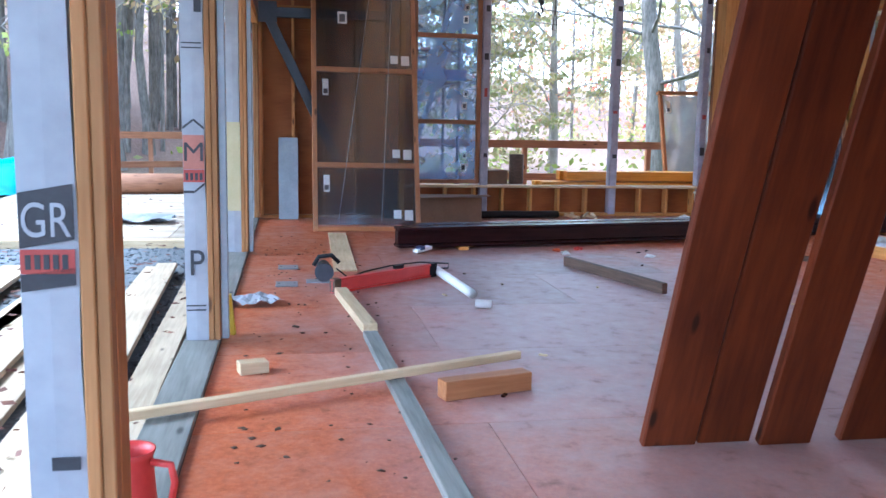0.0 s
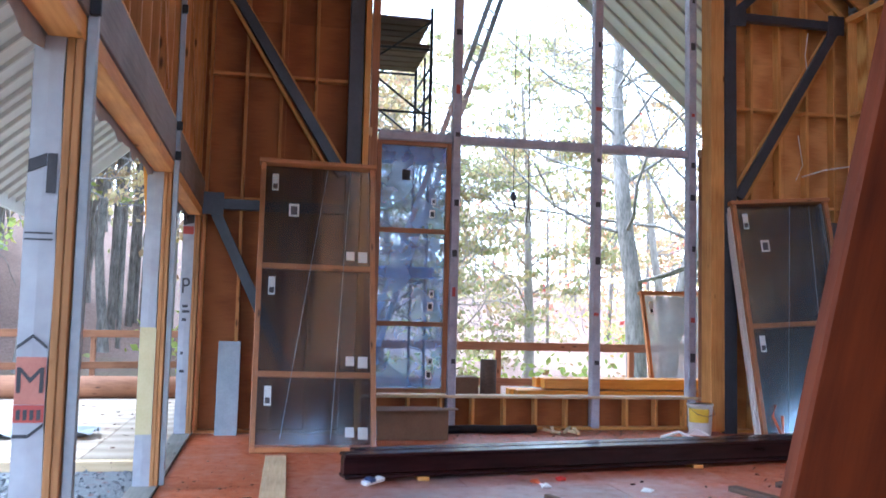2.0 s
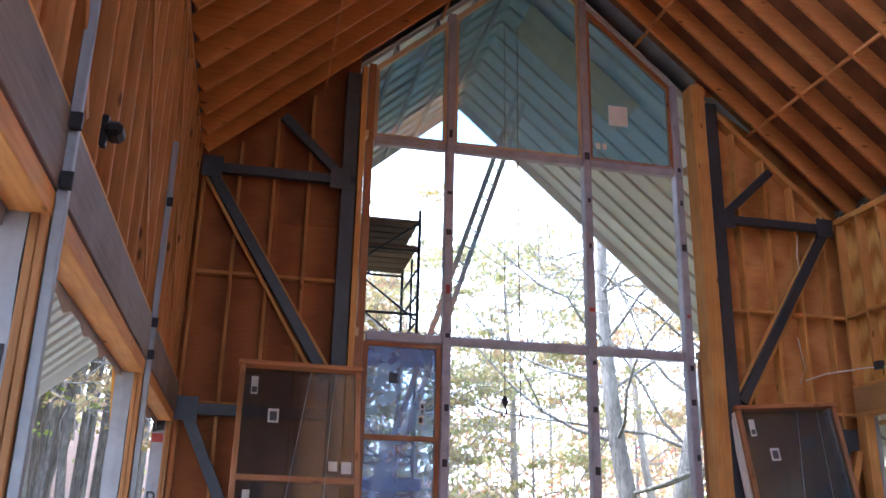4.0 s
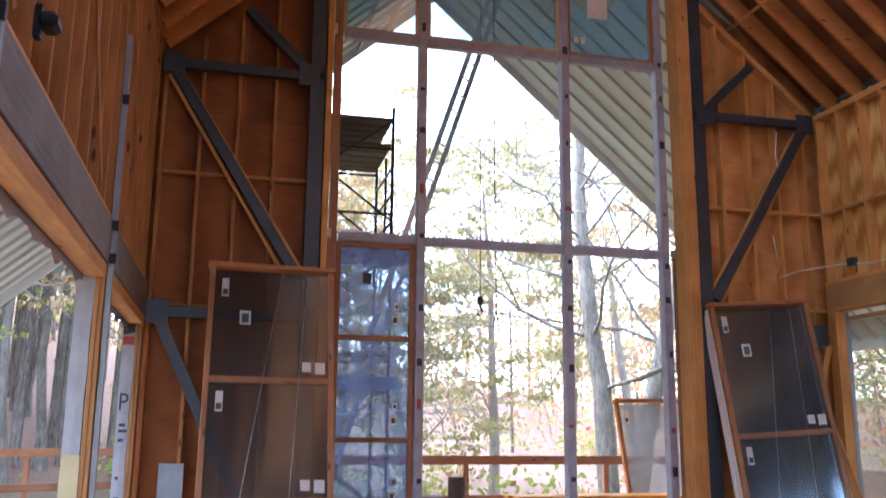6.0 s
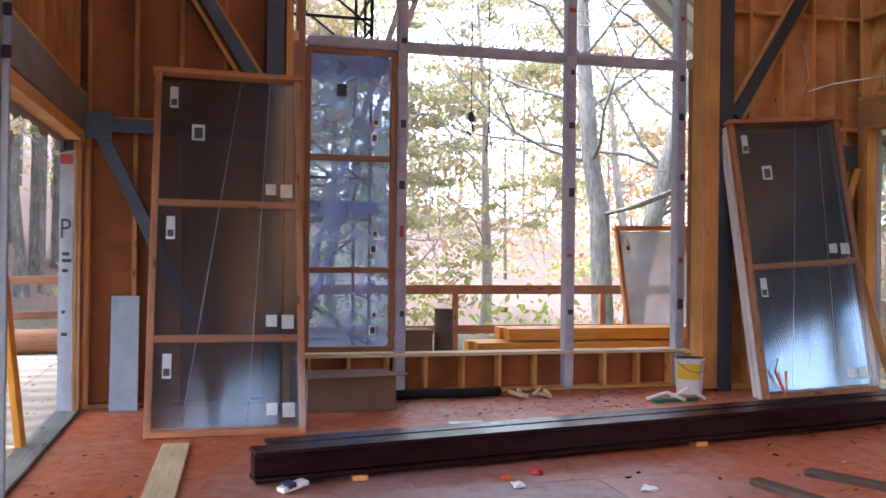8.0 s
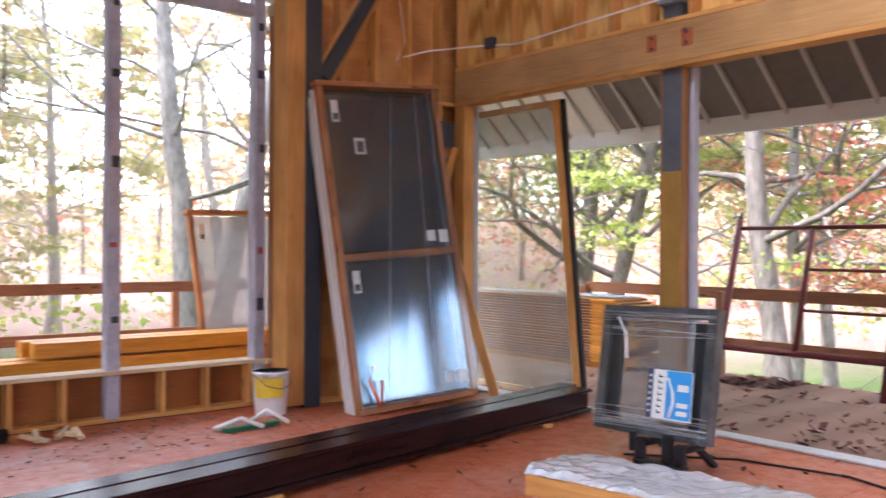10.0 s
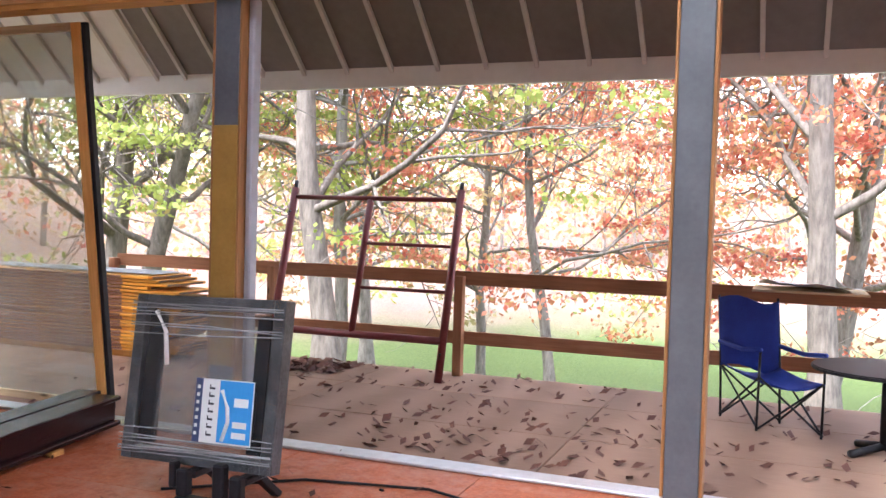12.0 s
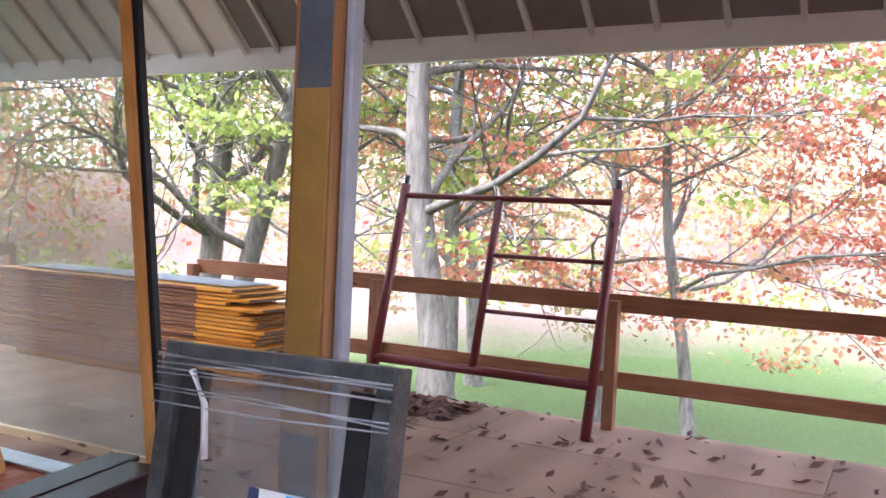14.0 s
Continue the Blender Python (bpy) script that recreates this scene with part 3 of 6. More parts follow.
def stud_field(x0, x1, ply, timber, noggins, name_y=YF):
    x = x0 + 0.03
    while x < x1 - 0.02:
        slab("stud", x - 0.019, x + 0.019, name_y, name_y + 0.14, 0.04, roof_z(x) - 0.05, timber, wall_end)
        x += 0.406
    for z in noggins:
        slab("noggin", x0, x1, name_y + 0.004, name_y + 0.13, z - 0.019, z + 0.019, timber, wall_end)
    slab("bottom_plate", x0, x1, name_y, name_y + 0.14, 0.002, 0.04, timber, wall_end)
    mid = (x0 + x1) / 2
    slab("seam_batten", mid - 0.05, mid + 0.05, name_y + 0.16, name_y + 0.18, 0.0, roof_z(mid) + 0.2, timber, wall_end)
    for z in (2.44, 4.88):
        slab("seam_batten", x0, x1, name_y + 0.182, name_y + 0.2, z - 0.05, z + 0.05, timber, wall_end)
    for z in np.arange(0.0, 8.0, 2.44):
        xs = [x0 - 0.15 if x0 < 0 else x0, (x0 + x1) / 2, x1 + (0.02 if x1 > 7 else 0)]
        for xa, xb in zip(xs, xs[1:]):
            ta, tb = min(z + 2.437, roof_z(xa) + 0.3), min(z + 2.437, roof_z(xb) + 0.3)
            if max(ta, tb) > z + 0.1:
                bm = bmesh.new()
                quad = [bm.verts.new((x, name_y + 0.143, zz)) for x, zz in ((xa + 0.002, z), (xb - 0.002, z), (xb - 0.002, max(tb, z + 0.01)), (xa + 0.002, max(ta, z + 0.01)))]
                bm.faces.new(quad)
                ex = bmesh.ops.extrude_face_region(bm, geom=bm.faces[:])
                bmesh.ops.translate(bm, vec=(0, 0.015, 0), verts=[g for g in ex["geom"] if isinstance(g, bmesh.types.BMVert)])
                bmesh.ops.recalc_face_normals(bm, faces=bm.faces)
                part("sheathing_panel", bm, ply, wall_end, m=Matrix())


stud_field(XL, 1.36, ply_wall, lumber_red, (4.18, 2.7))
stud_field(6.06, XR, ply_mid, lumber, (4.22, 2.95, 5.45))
# doubled plate that follows the slope of the roof
for k in range(2):
    drop = 0.1 + 0.045 * k
    bar("rake_plate", (6.08, YF + 0.06, roof_z(6.08) - drop), (XR - 0.16, YF + 0.06, roof_z(XR - 0.16) - drop), 0.15, 0.04, lumber, wall_end)


def steel_frame(xo, xi, side):
    """Steel knee frame: column beside the window, ties and diagonals to the eave corner. side is +1 on the right."""
    f = thing("steel_brace_frame", "dark grey primed steel column with diagonal braces", "steel frame", at=(xi, YF - 0.06, 0), group="steel frames of the gable")
    y = YF - 0.055

    def s(name, p, q, w=0.1):
        bar(name, (p[0], y, p[1]), (q[0], y, q[1]), 0.09, w, steel, f, up=(0, 0, 1) if abs(p[0] - q[0]) > 0.05 else (1, 0, 0))
    s("column", (xi, 0.0), (xi, roof_z(xi) - 0.12), 0.17)
    s("tie", (xi - side * 0.09, 5.42), (xo, 5.42), 0.11)
    s("diagonal", (xo, 5.36), (xi + side * 0.12, 3.02), 0.12)
    s("upper_diagonal", (xi + side * 0.1, 5.48), (xi + side * 0.82, 6.17), 0.11)
    s("lower_tie", (xo, 2.62), (xi + side * 0.09, 2.62), 0.12)
    s("lower_diagonal", (xo, 2.58), (xo - side * 0.95, 0.62), 0.12)
    for p in ((xo, 5.42), (xo, 2.62), (xi + side * 0.1, 5.42)):
        slab("gusset_plate", p[0] - 0.12, p[0] + 0.12, y - 0.055, y - 0.047, p[1] - 0.13, p[1] + 0.13, steel, f)
    return f


steel_frame(-0.33, 1.26, -1)
steel_frame(7.68, 6.135, 1)
for x0, x1, d in ((1.36, 1.43, 0.14), (5.86, 6.045, 0.16)):
    slab("post_timber", x0, x1, YF - 0.1, YF + d, 0.03, roof_z(x0) - 0.1, lumber, wall_end)
for side, xi, xo in ((-1, 1.26, -0.33), (1, 6.135, 7.68)):
    bar("let_in_brace", (xo - side * 0.1, YF - 0.02, 5.3), (xi + side * 0.04, YF - 0.02, 3.05), 0.04, 0.04, lumber, wall_end)
    bar("let_in_brace", (xo + side * 0.06, YF - 0.02, 5.3), (xi + side * 0.24, YF - 0.02, 3.0), 0.04, 0.04, lumber, wall_end)

# window bay: wrapped mullions and transoms, partly glazed
bay = thing("window_bay", "tall gable window wall with wrapped mullions, half glazed", "window wall", at=(MID, YW, 0), kind="structure")
X0, X1, X2, X3 = 1.55, 2.59, 4.47, 5.8
Z1, Z2, SILL = 3.63, 6.18, 0.43
wrap_lav = rough_mix("lavender_grey_wrap", [(0.3, (0.26, 0.26, 0.32)), (0.7, (0.45, 0.45, 0.53))], 5.0, 0.5, 0, 0.4, 5)
for x in (X1, X2, X3):
    top = roof_z(x) + 0.02
    mul = slab("mullion", x - 0.055, x + 0.055, YW - 0.07, YW + 0.07, 0.02, top, wrap_lav, bay, "grey wrapped mullion", 0.012)
    random.seed(int(x * 10))
    for k in range(9):
        z = 0.7 + k * 0.68 + random.random() * 0.3
        slab("print_mark", x - 0.04 + 0.03 * random.random(), x + 0.02 + 0.02 * random.random(), YW - 0.075, YW - 0.0705, z, z + 0.04 + 0.08 * random.random(), ink_red if k % 4 == 1 else ink, mul, bevel=0)
slab("mullion", X0 - 0.06, X0 + 0.03, YW - 0.07, YW + 0.07, 0.02, roof_z(X0), window_wood, bay)
for z in (Z1, Z2):
    for a, b in ((X0, X1), (X1, X2), (X2, X3)):
        slab("transom", a + 0.056, b - 0.056, YW - 0.05, YW + 0.05, z - 0.055, z + 0.055, wrap_lav, bay, "grey wrapped transom", 0.012)
        bm = bmesh.new()
        # frayed wrap along the transom
        random.seed(int(a * 100 + z))
        for k in range(26):
            xa = a + 0.07 + (b - a - 0.16) * k / 26
            v = [bm.verts.new(c) for c in ((xa, -0.055, z + 0.054), (xa + 0.05, -0.055, z + 0.054), (xa + 0.03, -0.058, z + 0.06 + random.random() * 0.03))]
            bm.faces.new(v)
        part("frayed_wrap", bm, wrap_lav, bay, m=pose(0, YW, 0))
# pony wall below the sill
slab("sill_board", X0, X3 + 0.05, YW - 0.09, YW + 0.12, SILL - 0.035, SILL, lumber_pale, bay)
slab("bottom_plate", X0, X3, YW - 0.06, YW + 0.08, 0.002, 0.04, lumber, bay)
x = X0 + 0.1
while x < X3 - 0.06:
    if min(abs(x - X1), abs(x - X2)) > 0.09:
        slab("cripple_stud", x - 0.019, x + 0.019, YW - 0.06, YW + 0.08, 0.04, SILL - 0.036, lumber, bay)
    x += 0.406 if x < X2 - 0.3 or x > X2 else 0.33
# darker plywood here puts the shade of the stud recesses into the colour
slab("sheathing_panel", X0, X3, YW + 0.083, YW + 0.098, -0.1, SILL - 0.036, ply_wall, bay)
# return of the bay with small side lights
for x, xs in ((X3 + 0.1, 1), (X0 - 0.1, -1)):
    slab("sill_board", x - 0.09, x + 0.09, YF + 0.16, YW - 0.08, SILL - 0.04, SILL, lumber_pale, bay)
    # same darker plywood for the shaded returns
    slab("sheathing_panel", x + xs * 0.02, x + xs * 0.035, YF + 0.15, YW + 0.08, -0.1, SILL - 0.042, ply_wall, bay)
    for z in (Z1, Z2):
        slab("transom", x - 0.05, x + 0.05, YF + 0.16, YW - 0.08, z - 0.05, z + 0.05, lumber_pale, bay)
    slab("side_jamb", x - 0.03, x + 0.03, YW - 0.14, YW - 0.082, SILL, Z1 - 0.052, window_wood, bay)
    slab("side_jamb", x - 0.03, x + 0.03, YF + 0.16, YF + 0.2, SILL, Z1 - 0.052, window_wood, bay)
    for z in (1.02, 2.2):
        slab("side_rail", x - 0.03, x + 0.03, YF + 0.2, YW - 0.14, z - 0.04, z + 0.04, crate_wood, bay)
    p_ = slab("side_pane", x - 0.006, x + 0.006, YF + 0.2, YW - 0.14, SILL, Z1 - 0.052, pane, bay, bevel=0)
    p_.visible_shadow = False


def sash(xa, xb, za, zb, splits, mat_frame, mat_pane, name, label, y=YW):
    """A wooden window with cross rails and panes."""
    w = thing(name, label, "window", at=((xa + xb) / 2, y, za), kind="structure")
    fw = 0.06
    slab("window_frame", xa, xa + fw, y - 0.04, y + 0.04, za, zb, mat_frame, w)
    slab("window_frame", xb - fw, xb, y - 0.04, y + 0.04, za, zb, mat_frame, w)
    zs = [za] + [za + s * (zb - za) for s in splits] + [zb]
    for i, z in enumerate(zs):
        h = fw if 0 < i < len(zs) - 1 else fw * 0.9
        zc = min(max(z, za + h / 2), zb - h / 2)
        slab("window_frame", xa + fw + 0.001, xb - fw - 0.001, y - 0.038, y + 0.038, zc - h / 2, zc + h / 2, mat_frame, w)
    for a, b in zip(zs, zs[1:]):
        p = slab("pane", xa + fw - 0.01, xb - fw + 0.01, y - 0.005, y + 0.005, a + 0.03, b - 0.03, mat_pane, w, bevel=0)
        p.visible_shadow = False
        if b - a > 0.5:
            for k, (dx, dz, sx, sz) in enumerate(((0.13, 0.17, 0.07, 0.1), (0.12, 0.34, 0.06, 0.08))):
                sheet = slab("label_sheet", xb - fw - dx - sx, xb - fw - dx, y - 0.009, y - 0.006, a + dz, a + dz + sz, paper, w, "white paper label", 0)
                slab("label_print", xb - fw - dx - sx + 0.012, xb - fw - dx - 0.012, y - 0.0115, y - 0.0095, a + dz + 0.015, a + dz + sz - 0.02, ink, sheet, bevel=0)
    return w


w1 = sash(X0 + 0.035, X1 - 0.06, SILL + 0.02, Z1 - 0.06, (0.27, 0.64), window_wood, pane_hazy, "window_1", "three-lite brown wooden window with paper labels")
slab("blue_tape", X0 + 0.1, X1 - 0.13, YW + 0.007, YW + 0.009, Z1 - 0.3, Z1 - 0.12, blue_film, w1, "blue protective tape", 0)
slab("label_sheet", X0 + 0.36, X0 + 0.46, YW - 0.009, YW - 0.006, Z1 - 0.55, Z1 - 0.42, ink, w1, bevel=0)
# three glazed gable lights under the slope
for k, (a, b) in enumerate(((X0 + 0.04, X1 - 0.056), (X1 + 0.056, X2 - 0.056), (X2 + 0.056, X3 - 0.056))):
    w = thing("window_%d" % (k + 2), "sloped gable pane with painted sky reflection in a pale frame", "window", at=((a + b) / 2, YW, Z2), kind="structure")
    xs = [a, b] if not a < MID < b else [a, MID, b]
    outline = [(a, Z2 + 0.06), (b, Z2 + 0.06)] + [(x, roof_z(x) - 0.08) for x in reversed(xs)]
    for (xa, za), (xb, zb) in zip(outline, outline[1:] + outline[:1]):
        bar("window_frame", (xa, YW, za), (xb, YW, zb), 0.08, 0.07, crate_wood if k == 2 else lumber_pale, w, up=(0, 1, 0) if abs(xa - xb) < 0.01 else (0, 0, 1))
    bm = bmesh.new()
    lo = [bm.verts.new((x - (a + b) / 2, -0.004, z - Z2)) for x, z in outline]
    bm.faces.new(lo)
    r = bmesh.ops.extrude_face_region(bm, geom=bm.faces[:])
    bmesh.ops.translate(bm, vec=(0, 0.008, 0), verts=[g for g in r["geom"] if isinstance(g, bmesh.types.BMVert)])
    bmesh.ops.recalc_face_normals(bm, faces=bm.faces)
    p = part("pane", bm, pane_sky, w)
    p.visible_shadow = False
    if k == 2:
        slab("label_sheet", a + 0.3, a + 0.58, YW - 0.012, YW - 0.009, Z2 + 0.62, Z2 + 0.92, paper, w, "white paper sheet", 0)
        slab("label_sheet", a + 0.1, a + 0.16, YW - 0.012, YW - 0.009, Z2 + 0.24, Z2 + 0.33, paper, w, bevel=0)
        slab("label_sheet", a + 0.19, a + 0.25, YW - 0.012, YW - 0.009, Z2 + 0.24, Z2 + 0.33, paper, w, bevel=0)

# right wall: posts, header, plywood above
wall_right = thing("wall_right", "timber side wall with a long header over wide openings", "wall", at=(XR, 0, 0), kind="structure")
HR = 2.93
slab("header", XR - 0.14, XR, YB, YF - 0.003, HR + 0.045, HR + 0.36, lvl, wall_right, "laminated timber header")
slab("header", XR - 0.15, XR + 0.02, YB, YF - 0.003, HR, HR + 0.042, lumber, wall_right)
slab("header", XR - 0.14, XR, YB, YF - 0.003, HR + 0.363, HR + 0.4, lumber, wall_right)
y = YF - 0.04
while y > YB:
    slab("stud", XR - 0.14, XR, y - 0.019, y + 0.019, HR + 0.4, EAVE - 0.05, lumber, wall_right)
    y -= 0.406
for k in range(8):
    yb = YF + 0.16 - k * 2.44
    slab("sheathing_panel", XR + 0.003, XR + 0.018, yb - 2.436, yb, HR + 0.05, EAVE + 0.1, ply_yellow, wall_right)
slab("noggin", XR - 0.135, XR, YB, YF, 4.2, 4.24, lumber, wall_right)
slab("top_plate", XR - 0.14, XR, YB, YF - 0.003, EAVE - 0.05, EAVE + 0.03, lumber, wall_right)
slab("corner_stud", XR - 0.14, XR, YF - 0.16, YF - 0.005, 0.03, HR, lumber, wall_right)
slab("corner_wrap", XR + 0.003, XR + 0.06, YF - 0.16, YF + 0.14, 0.0, HR, wrap, wall_right, "white house wrap")
for y in (8.23, 5.25, 2.27, -0.71, -3.69):
    if y > 8:
        slab("wrapped_side", XR - 0.03, XR + 0.06, y - 0.13, y - 0.084, 0.03, HR, wrap, wall_right, "white house wrap with print", 0.01)
    slab("stud", XR - 0.1, XR + 0.05, y - 0.082, y - 0.064, 0.03, HR, lumber_brown, wall_right)
    slab("stud", XR - 0.1, XR + 0.05, y + 0.124, y + 0.142, 0.03, HR, lumber_brown, wall_right)
    slab("steel_post", XR - 0.1, XR + 0.04, y - 0.062, y + 0.122, 0.0, HR + 0.52, post_steel, wall_right, "grey steel post")
    slab("cap_plate", XR - 0.16, XR + 0.04, y - 0.075, y + 0.135, HR + 0.52, HR + 0.66, steel_light, wall_right)
    for ya, yb in ((y - 0.19, y - 0.09), (y + 0.15, y + 0.25)):
        plate = slab("bolt_plate", XR - 0.147, XR - 0.1405, ya, yb, HR + 0.15, HR + 0.29, rust_plate, wall_right, "rusty red bolt plate")
        for dz in (0.175, 0.265):
            slab("bolt_head", XR - 0.158, XR - 0.1475, (ya + yb) / 2 - 0.012, (ya + yb) / 2 + 0.012, HR + dz - 0.012, HR + dz + 0.012, steel, plate)
slab("post_wrap", XR - 0.106, XR + 0.05, 8.23 - 0.066, 8.23 + 0.123, 0.5, 2.09, ochre_paint, wall_right, "ochre paper wrapped round the post")
slab("threshold_strip", XR - 0.09, XR + 0.08, YB, YF, 0.004, 0.022, galv, wall_right, "silvery flashing strip")

# unseen rear gable; its left side is open to light the right wall
wall_rear = thing("wall_rear", "unseen plywood rear wall, left side open to admit light", "wall", at=(MID, YB, 0), kind="structure")
for x in (XL + 0.05, 1.6, MID, 6.0, XR - 0.05):
    slab("post_timber", x - 0.07, x + 0.07, YB - 0.14, YB, 0.0, roof_z(x), lumber, wall_rear)
slab("header", XL, XR, YB - 0.14, YB, 4.0, 4.2, lvl, wall_rear)
for k in range(7):
    xa = XL + k * 1.2286
    if k > 2:
        slab("sheathing_panel", xa + 0.002, xa + 1.2266, YB - 0.16, YB - 0.142, 0, 4.1, ply_wall, wall_rear)

bm = bmesh.new()
tri = [bm.verts.new((x, YB - 0.145, z)) for x, z in ((MID - 0.6, 4.1), (XR + 0.1, 4.1), (XR + 0.1, roof_z(XR + 0.1) + 0.2), (MID, roof_z(MID) + 0.2), (MID - 0.6, roof_z(MID - 0.6) + 0.2))]
bm.faces.new(tri)
ex = bmesh.ops.extrude_face_region(bm, geom=bm.faces[:])
bmesh.ops.translate(bm, vec=(0, -0.015, 0), verts=[g for g in ex["geom"] if isinstance(g, bmesh.types.BMVert)])
bmesh.ops.recalc_face_normals(bm, faces=bm.faces)
part("sheathing_panel", bm, ply_wall, wall_rear, m=Matrix())

# unseen partition, added to keep rear light off the planks and floor
shade_partition = thing("shade_partition", "unseen plywood partition added to shade the planks", "wall", at=(4.7, 0.5, 0), kind="structure")
for k in range(6):
    slab("sheathing_panel", 1.3 + k * 1.14, 2.437 + k * 1.14, 0.45, 0.6, 0.0, 2.44, ply_wall, shade_partition)

# roof: rafters and boarding inside, ribbed metal soffits outside, metal skin above
bmr, bmb = bmesh.new(), bmesh.new()


def add_box(bm, p, q, w, h, up):
    m, length = frame_of(p, q, up)
    bmesh.ops.create_cube(bm, size=1.0, matrix=m @ Matrix.Diagonal((length, w, h, 1)))


SKYLIGHT = (1.9, 3.55, -4.0, 8.3)  # opening in the slope over the middle of the room


def roof_fields(side, y0, y1, xe):
    """The closed parts of one slope, round the skylight opening."""
    if side > 0:
        return [(MID, xe, y0, y1)]
    xa, xb, ya, yb = SKYLIGHT
    return [(MID, xe, y0, ya), (MID, xe, yb, y1), (MID, xb, ya, yb), (xa, xe, ya, yb)]


for side in (-1, 1):
    xe = MID + side * 4.28
    y = YB + 0.2
    while y < YF + 0.1:
        add_box(bmr, (MID + side * 0.03, y, roof_z(MID) + 0.13), (xe, y, roof_z(xe) + 0.13), 0.04, 0.24, (0, 0, 1))
        y += 0.5
    for xa, xb, ya, yb in roof_fields(side, YB - 0.15, YF + 0.15, xe):
        add_box(bmb, (xa, (ya + yb) / 2, roof_z(xa) + 0.31), (xb, (ya + yb) / 2, roof_z(xb) + 0.31), yb - ya, 0.02, (0, 0, 1))
    for d in (1.4, 2.9):
        xa = MID + side * d
        y = YB + 0.21
        while y < YF:
            add_box(bmr, (xa, y, roof_z(xa) + 0.02), (xa, y + 0.48, roof_z(xa) + 0.02), 0.03, 0.04, (0, 0, 1))
            y += 0.5
add_box(bmr, (MID, YB, roof_z(MID) + 0.1), (MID, YF + 0.1, roof_z(MID) + 0.1), 0.09, 0.36, (0, 0, 1))
part("rafters", bmr, rafter_wood, ceiling_parent)
part("roof_boards", bmb, ply_roof_shaded, ceiling_parent)

roof = thing("roof", "wide gable roof with ribbed white metal overhangs", "roof", at=(MID, 0, 9.2), kind="structure")


def soffit(xa, xb, ya, yb, mat, gap=0.42):
    """Ribbed metal underside of an overhang: flat sheet with standing ribs running down the slope."""
    bm = bmesh.new()
    add_box(bm, (xa, (ya + yb) / 2, roof_z(xa) + 0.2), (xb, (ya + yb) / 2, roof_z(xb) + 0.2), yb - ya, 0.012, (0, 0, 1))
    rb = bmesh.new()
    y = ya + 0.05
    while y < yb:
        add_box(rb, (xa, y, roof_z(xa) + 0.165), (xb, y, roof_z(xb) + 0.165), 0.04, 0.055, (0, 0, 1))
        y += gap
    part("soffit_ribs", rb, rib_mat, roof, "pale standing ribs", m=Matrix())
    return part("ribbed_soffit", bm, mat, roof, m=Matrix())


# right overhang takes the copy with painted shade
soffit(XR + 0.03, EAVE_R, YB, YW + 0.08, soffit_shaded, 0.5)
soffit(EAVE_L, XL - 0.16, YB, YW + 0.08, soffit_mat)
soffit(MID, EAVE_R, YW + 0.08, RAKE, soffit_mat)
soffit(EAVE_L, MID, YW + 0.08, RAKE, soffit_mat)
bm = bmesh.new()
for side, xe in ((-1, EAVE_L - 0.1), (1, EAVE_R + 0.1)):
    for xa, xb, ya, yb in roof_fields(side, YB - 0.1, RAKE + 0.1, xe):
        add_box(bm, (xa, (ya + yb) / 2, roof_z(xa) + 0.42), (xb, (ya + yb) / 2, roof_z(xb) + 0.42), yb - ya, 0.03, (0, 0, 1))
part("metal_skin", bm, steel_light, roof, m=Matrix())
for xe in (EAVE_L, EAVE_R):
    slab("fascia", xe - 0.03, xe + 0.03, YB, RAKE, roof_z(xe) + 0.02, roof_z(xe) + 0.36, soffit_mat, roof)
for a, b in ((EAVE_L, MID), (MID, EAVE_R)):
    bar("rake_board", (a, RAKE + 0.03, roof_z(a) + 0.2), (b, RAKE + 0.03, roof_z(b) + 0.2), 0.05, 0.3, soffit_mat, roof)

# added board and bars imitate the roof's reflection in the gable panes
bar("soffit_board", (MID + 0.2, 12.6, roof_z(MID + 0.2) + 0.08), (MID + 1.9, 12.6, roof_z(MID + 1.9) + 0.08), 0.9, 0.02, lumber_pale, roof, label="added pale board imitating a reflection in the gable panes")
for k in range(5):
    bar("lookout", (MID - 0.3 - 0.55 * k, YW + 0.09, roof_z(MID - 0.3 - 0.55 * k) + 0.09), (MID - 0.3 - 0.55 * k, RAKE, roof_z(MID - 0.3 - 0.55 * k) + 0.09), 0.05, 0.09, steel_light, roof)

# ---- ground and deck ----


def smooth(a, b, v):
    t = np.clip((v - a) / (b - a), 0, 1)
    return t * t * (3 - 2 * t)


def ground_z(x, y):
    x, y = np.asarray(x, dtype=float), np.asarray(y, dtype=float)
    r = np.hypot(x - 4, y - 5)
    z = -0.42 - 2.5 * smooth(10, 26, x) - 0.9 * smooth(12, 24, y) * (1 - smooth(10, 26, x)) * smooth(-5, 3, x) + 1.5 * smooth(21, 35, y) * smooth(3, -5, x)
    z = z + smooth(24, 62, r) * (6.5 + 1.5 * smooth(0, 30, -x)) + 1.6 * smooth(15, 26, r) * smooth(4, 12, -x) + 0.12 * np.sin(x * 0.31 + 1) * np.cos(y * 0.27) * smooth(14, 22, r)
    return z


gx = np.concatenate([np.linspace(-400, -70, 8), np.linspace(-60, 70, 66), np.linspace(80, 400, 8)])
gy = np.concatenate([np.linspace(-400, -40, 8), np.linspace(-30, 90, 61), np.linspace(100, 400, 8)])
GX, GY = np.meshgrid(gx, gy)
verts = np.stack([GX.ravel(), GY.ravel(), ground_z(GX, GY).ravel()], 1)
i, j = np.meshgrid(np.arange(len(gx) - 1), np.arange(len(gy) - 1))
k = (j * len(gx) + i).ravel()
faces = np.stack([k, k + 1, k + 1 + len(gx), k + len(gx)], 1)
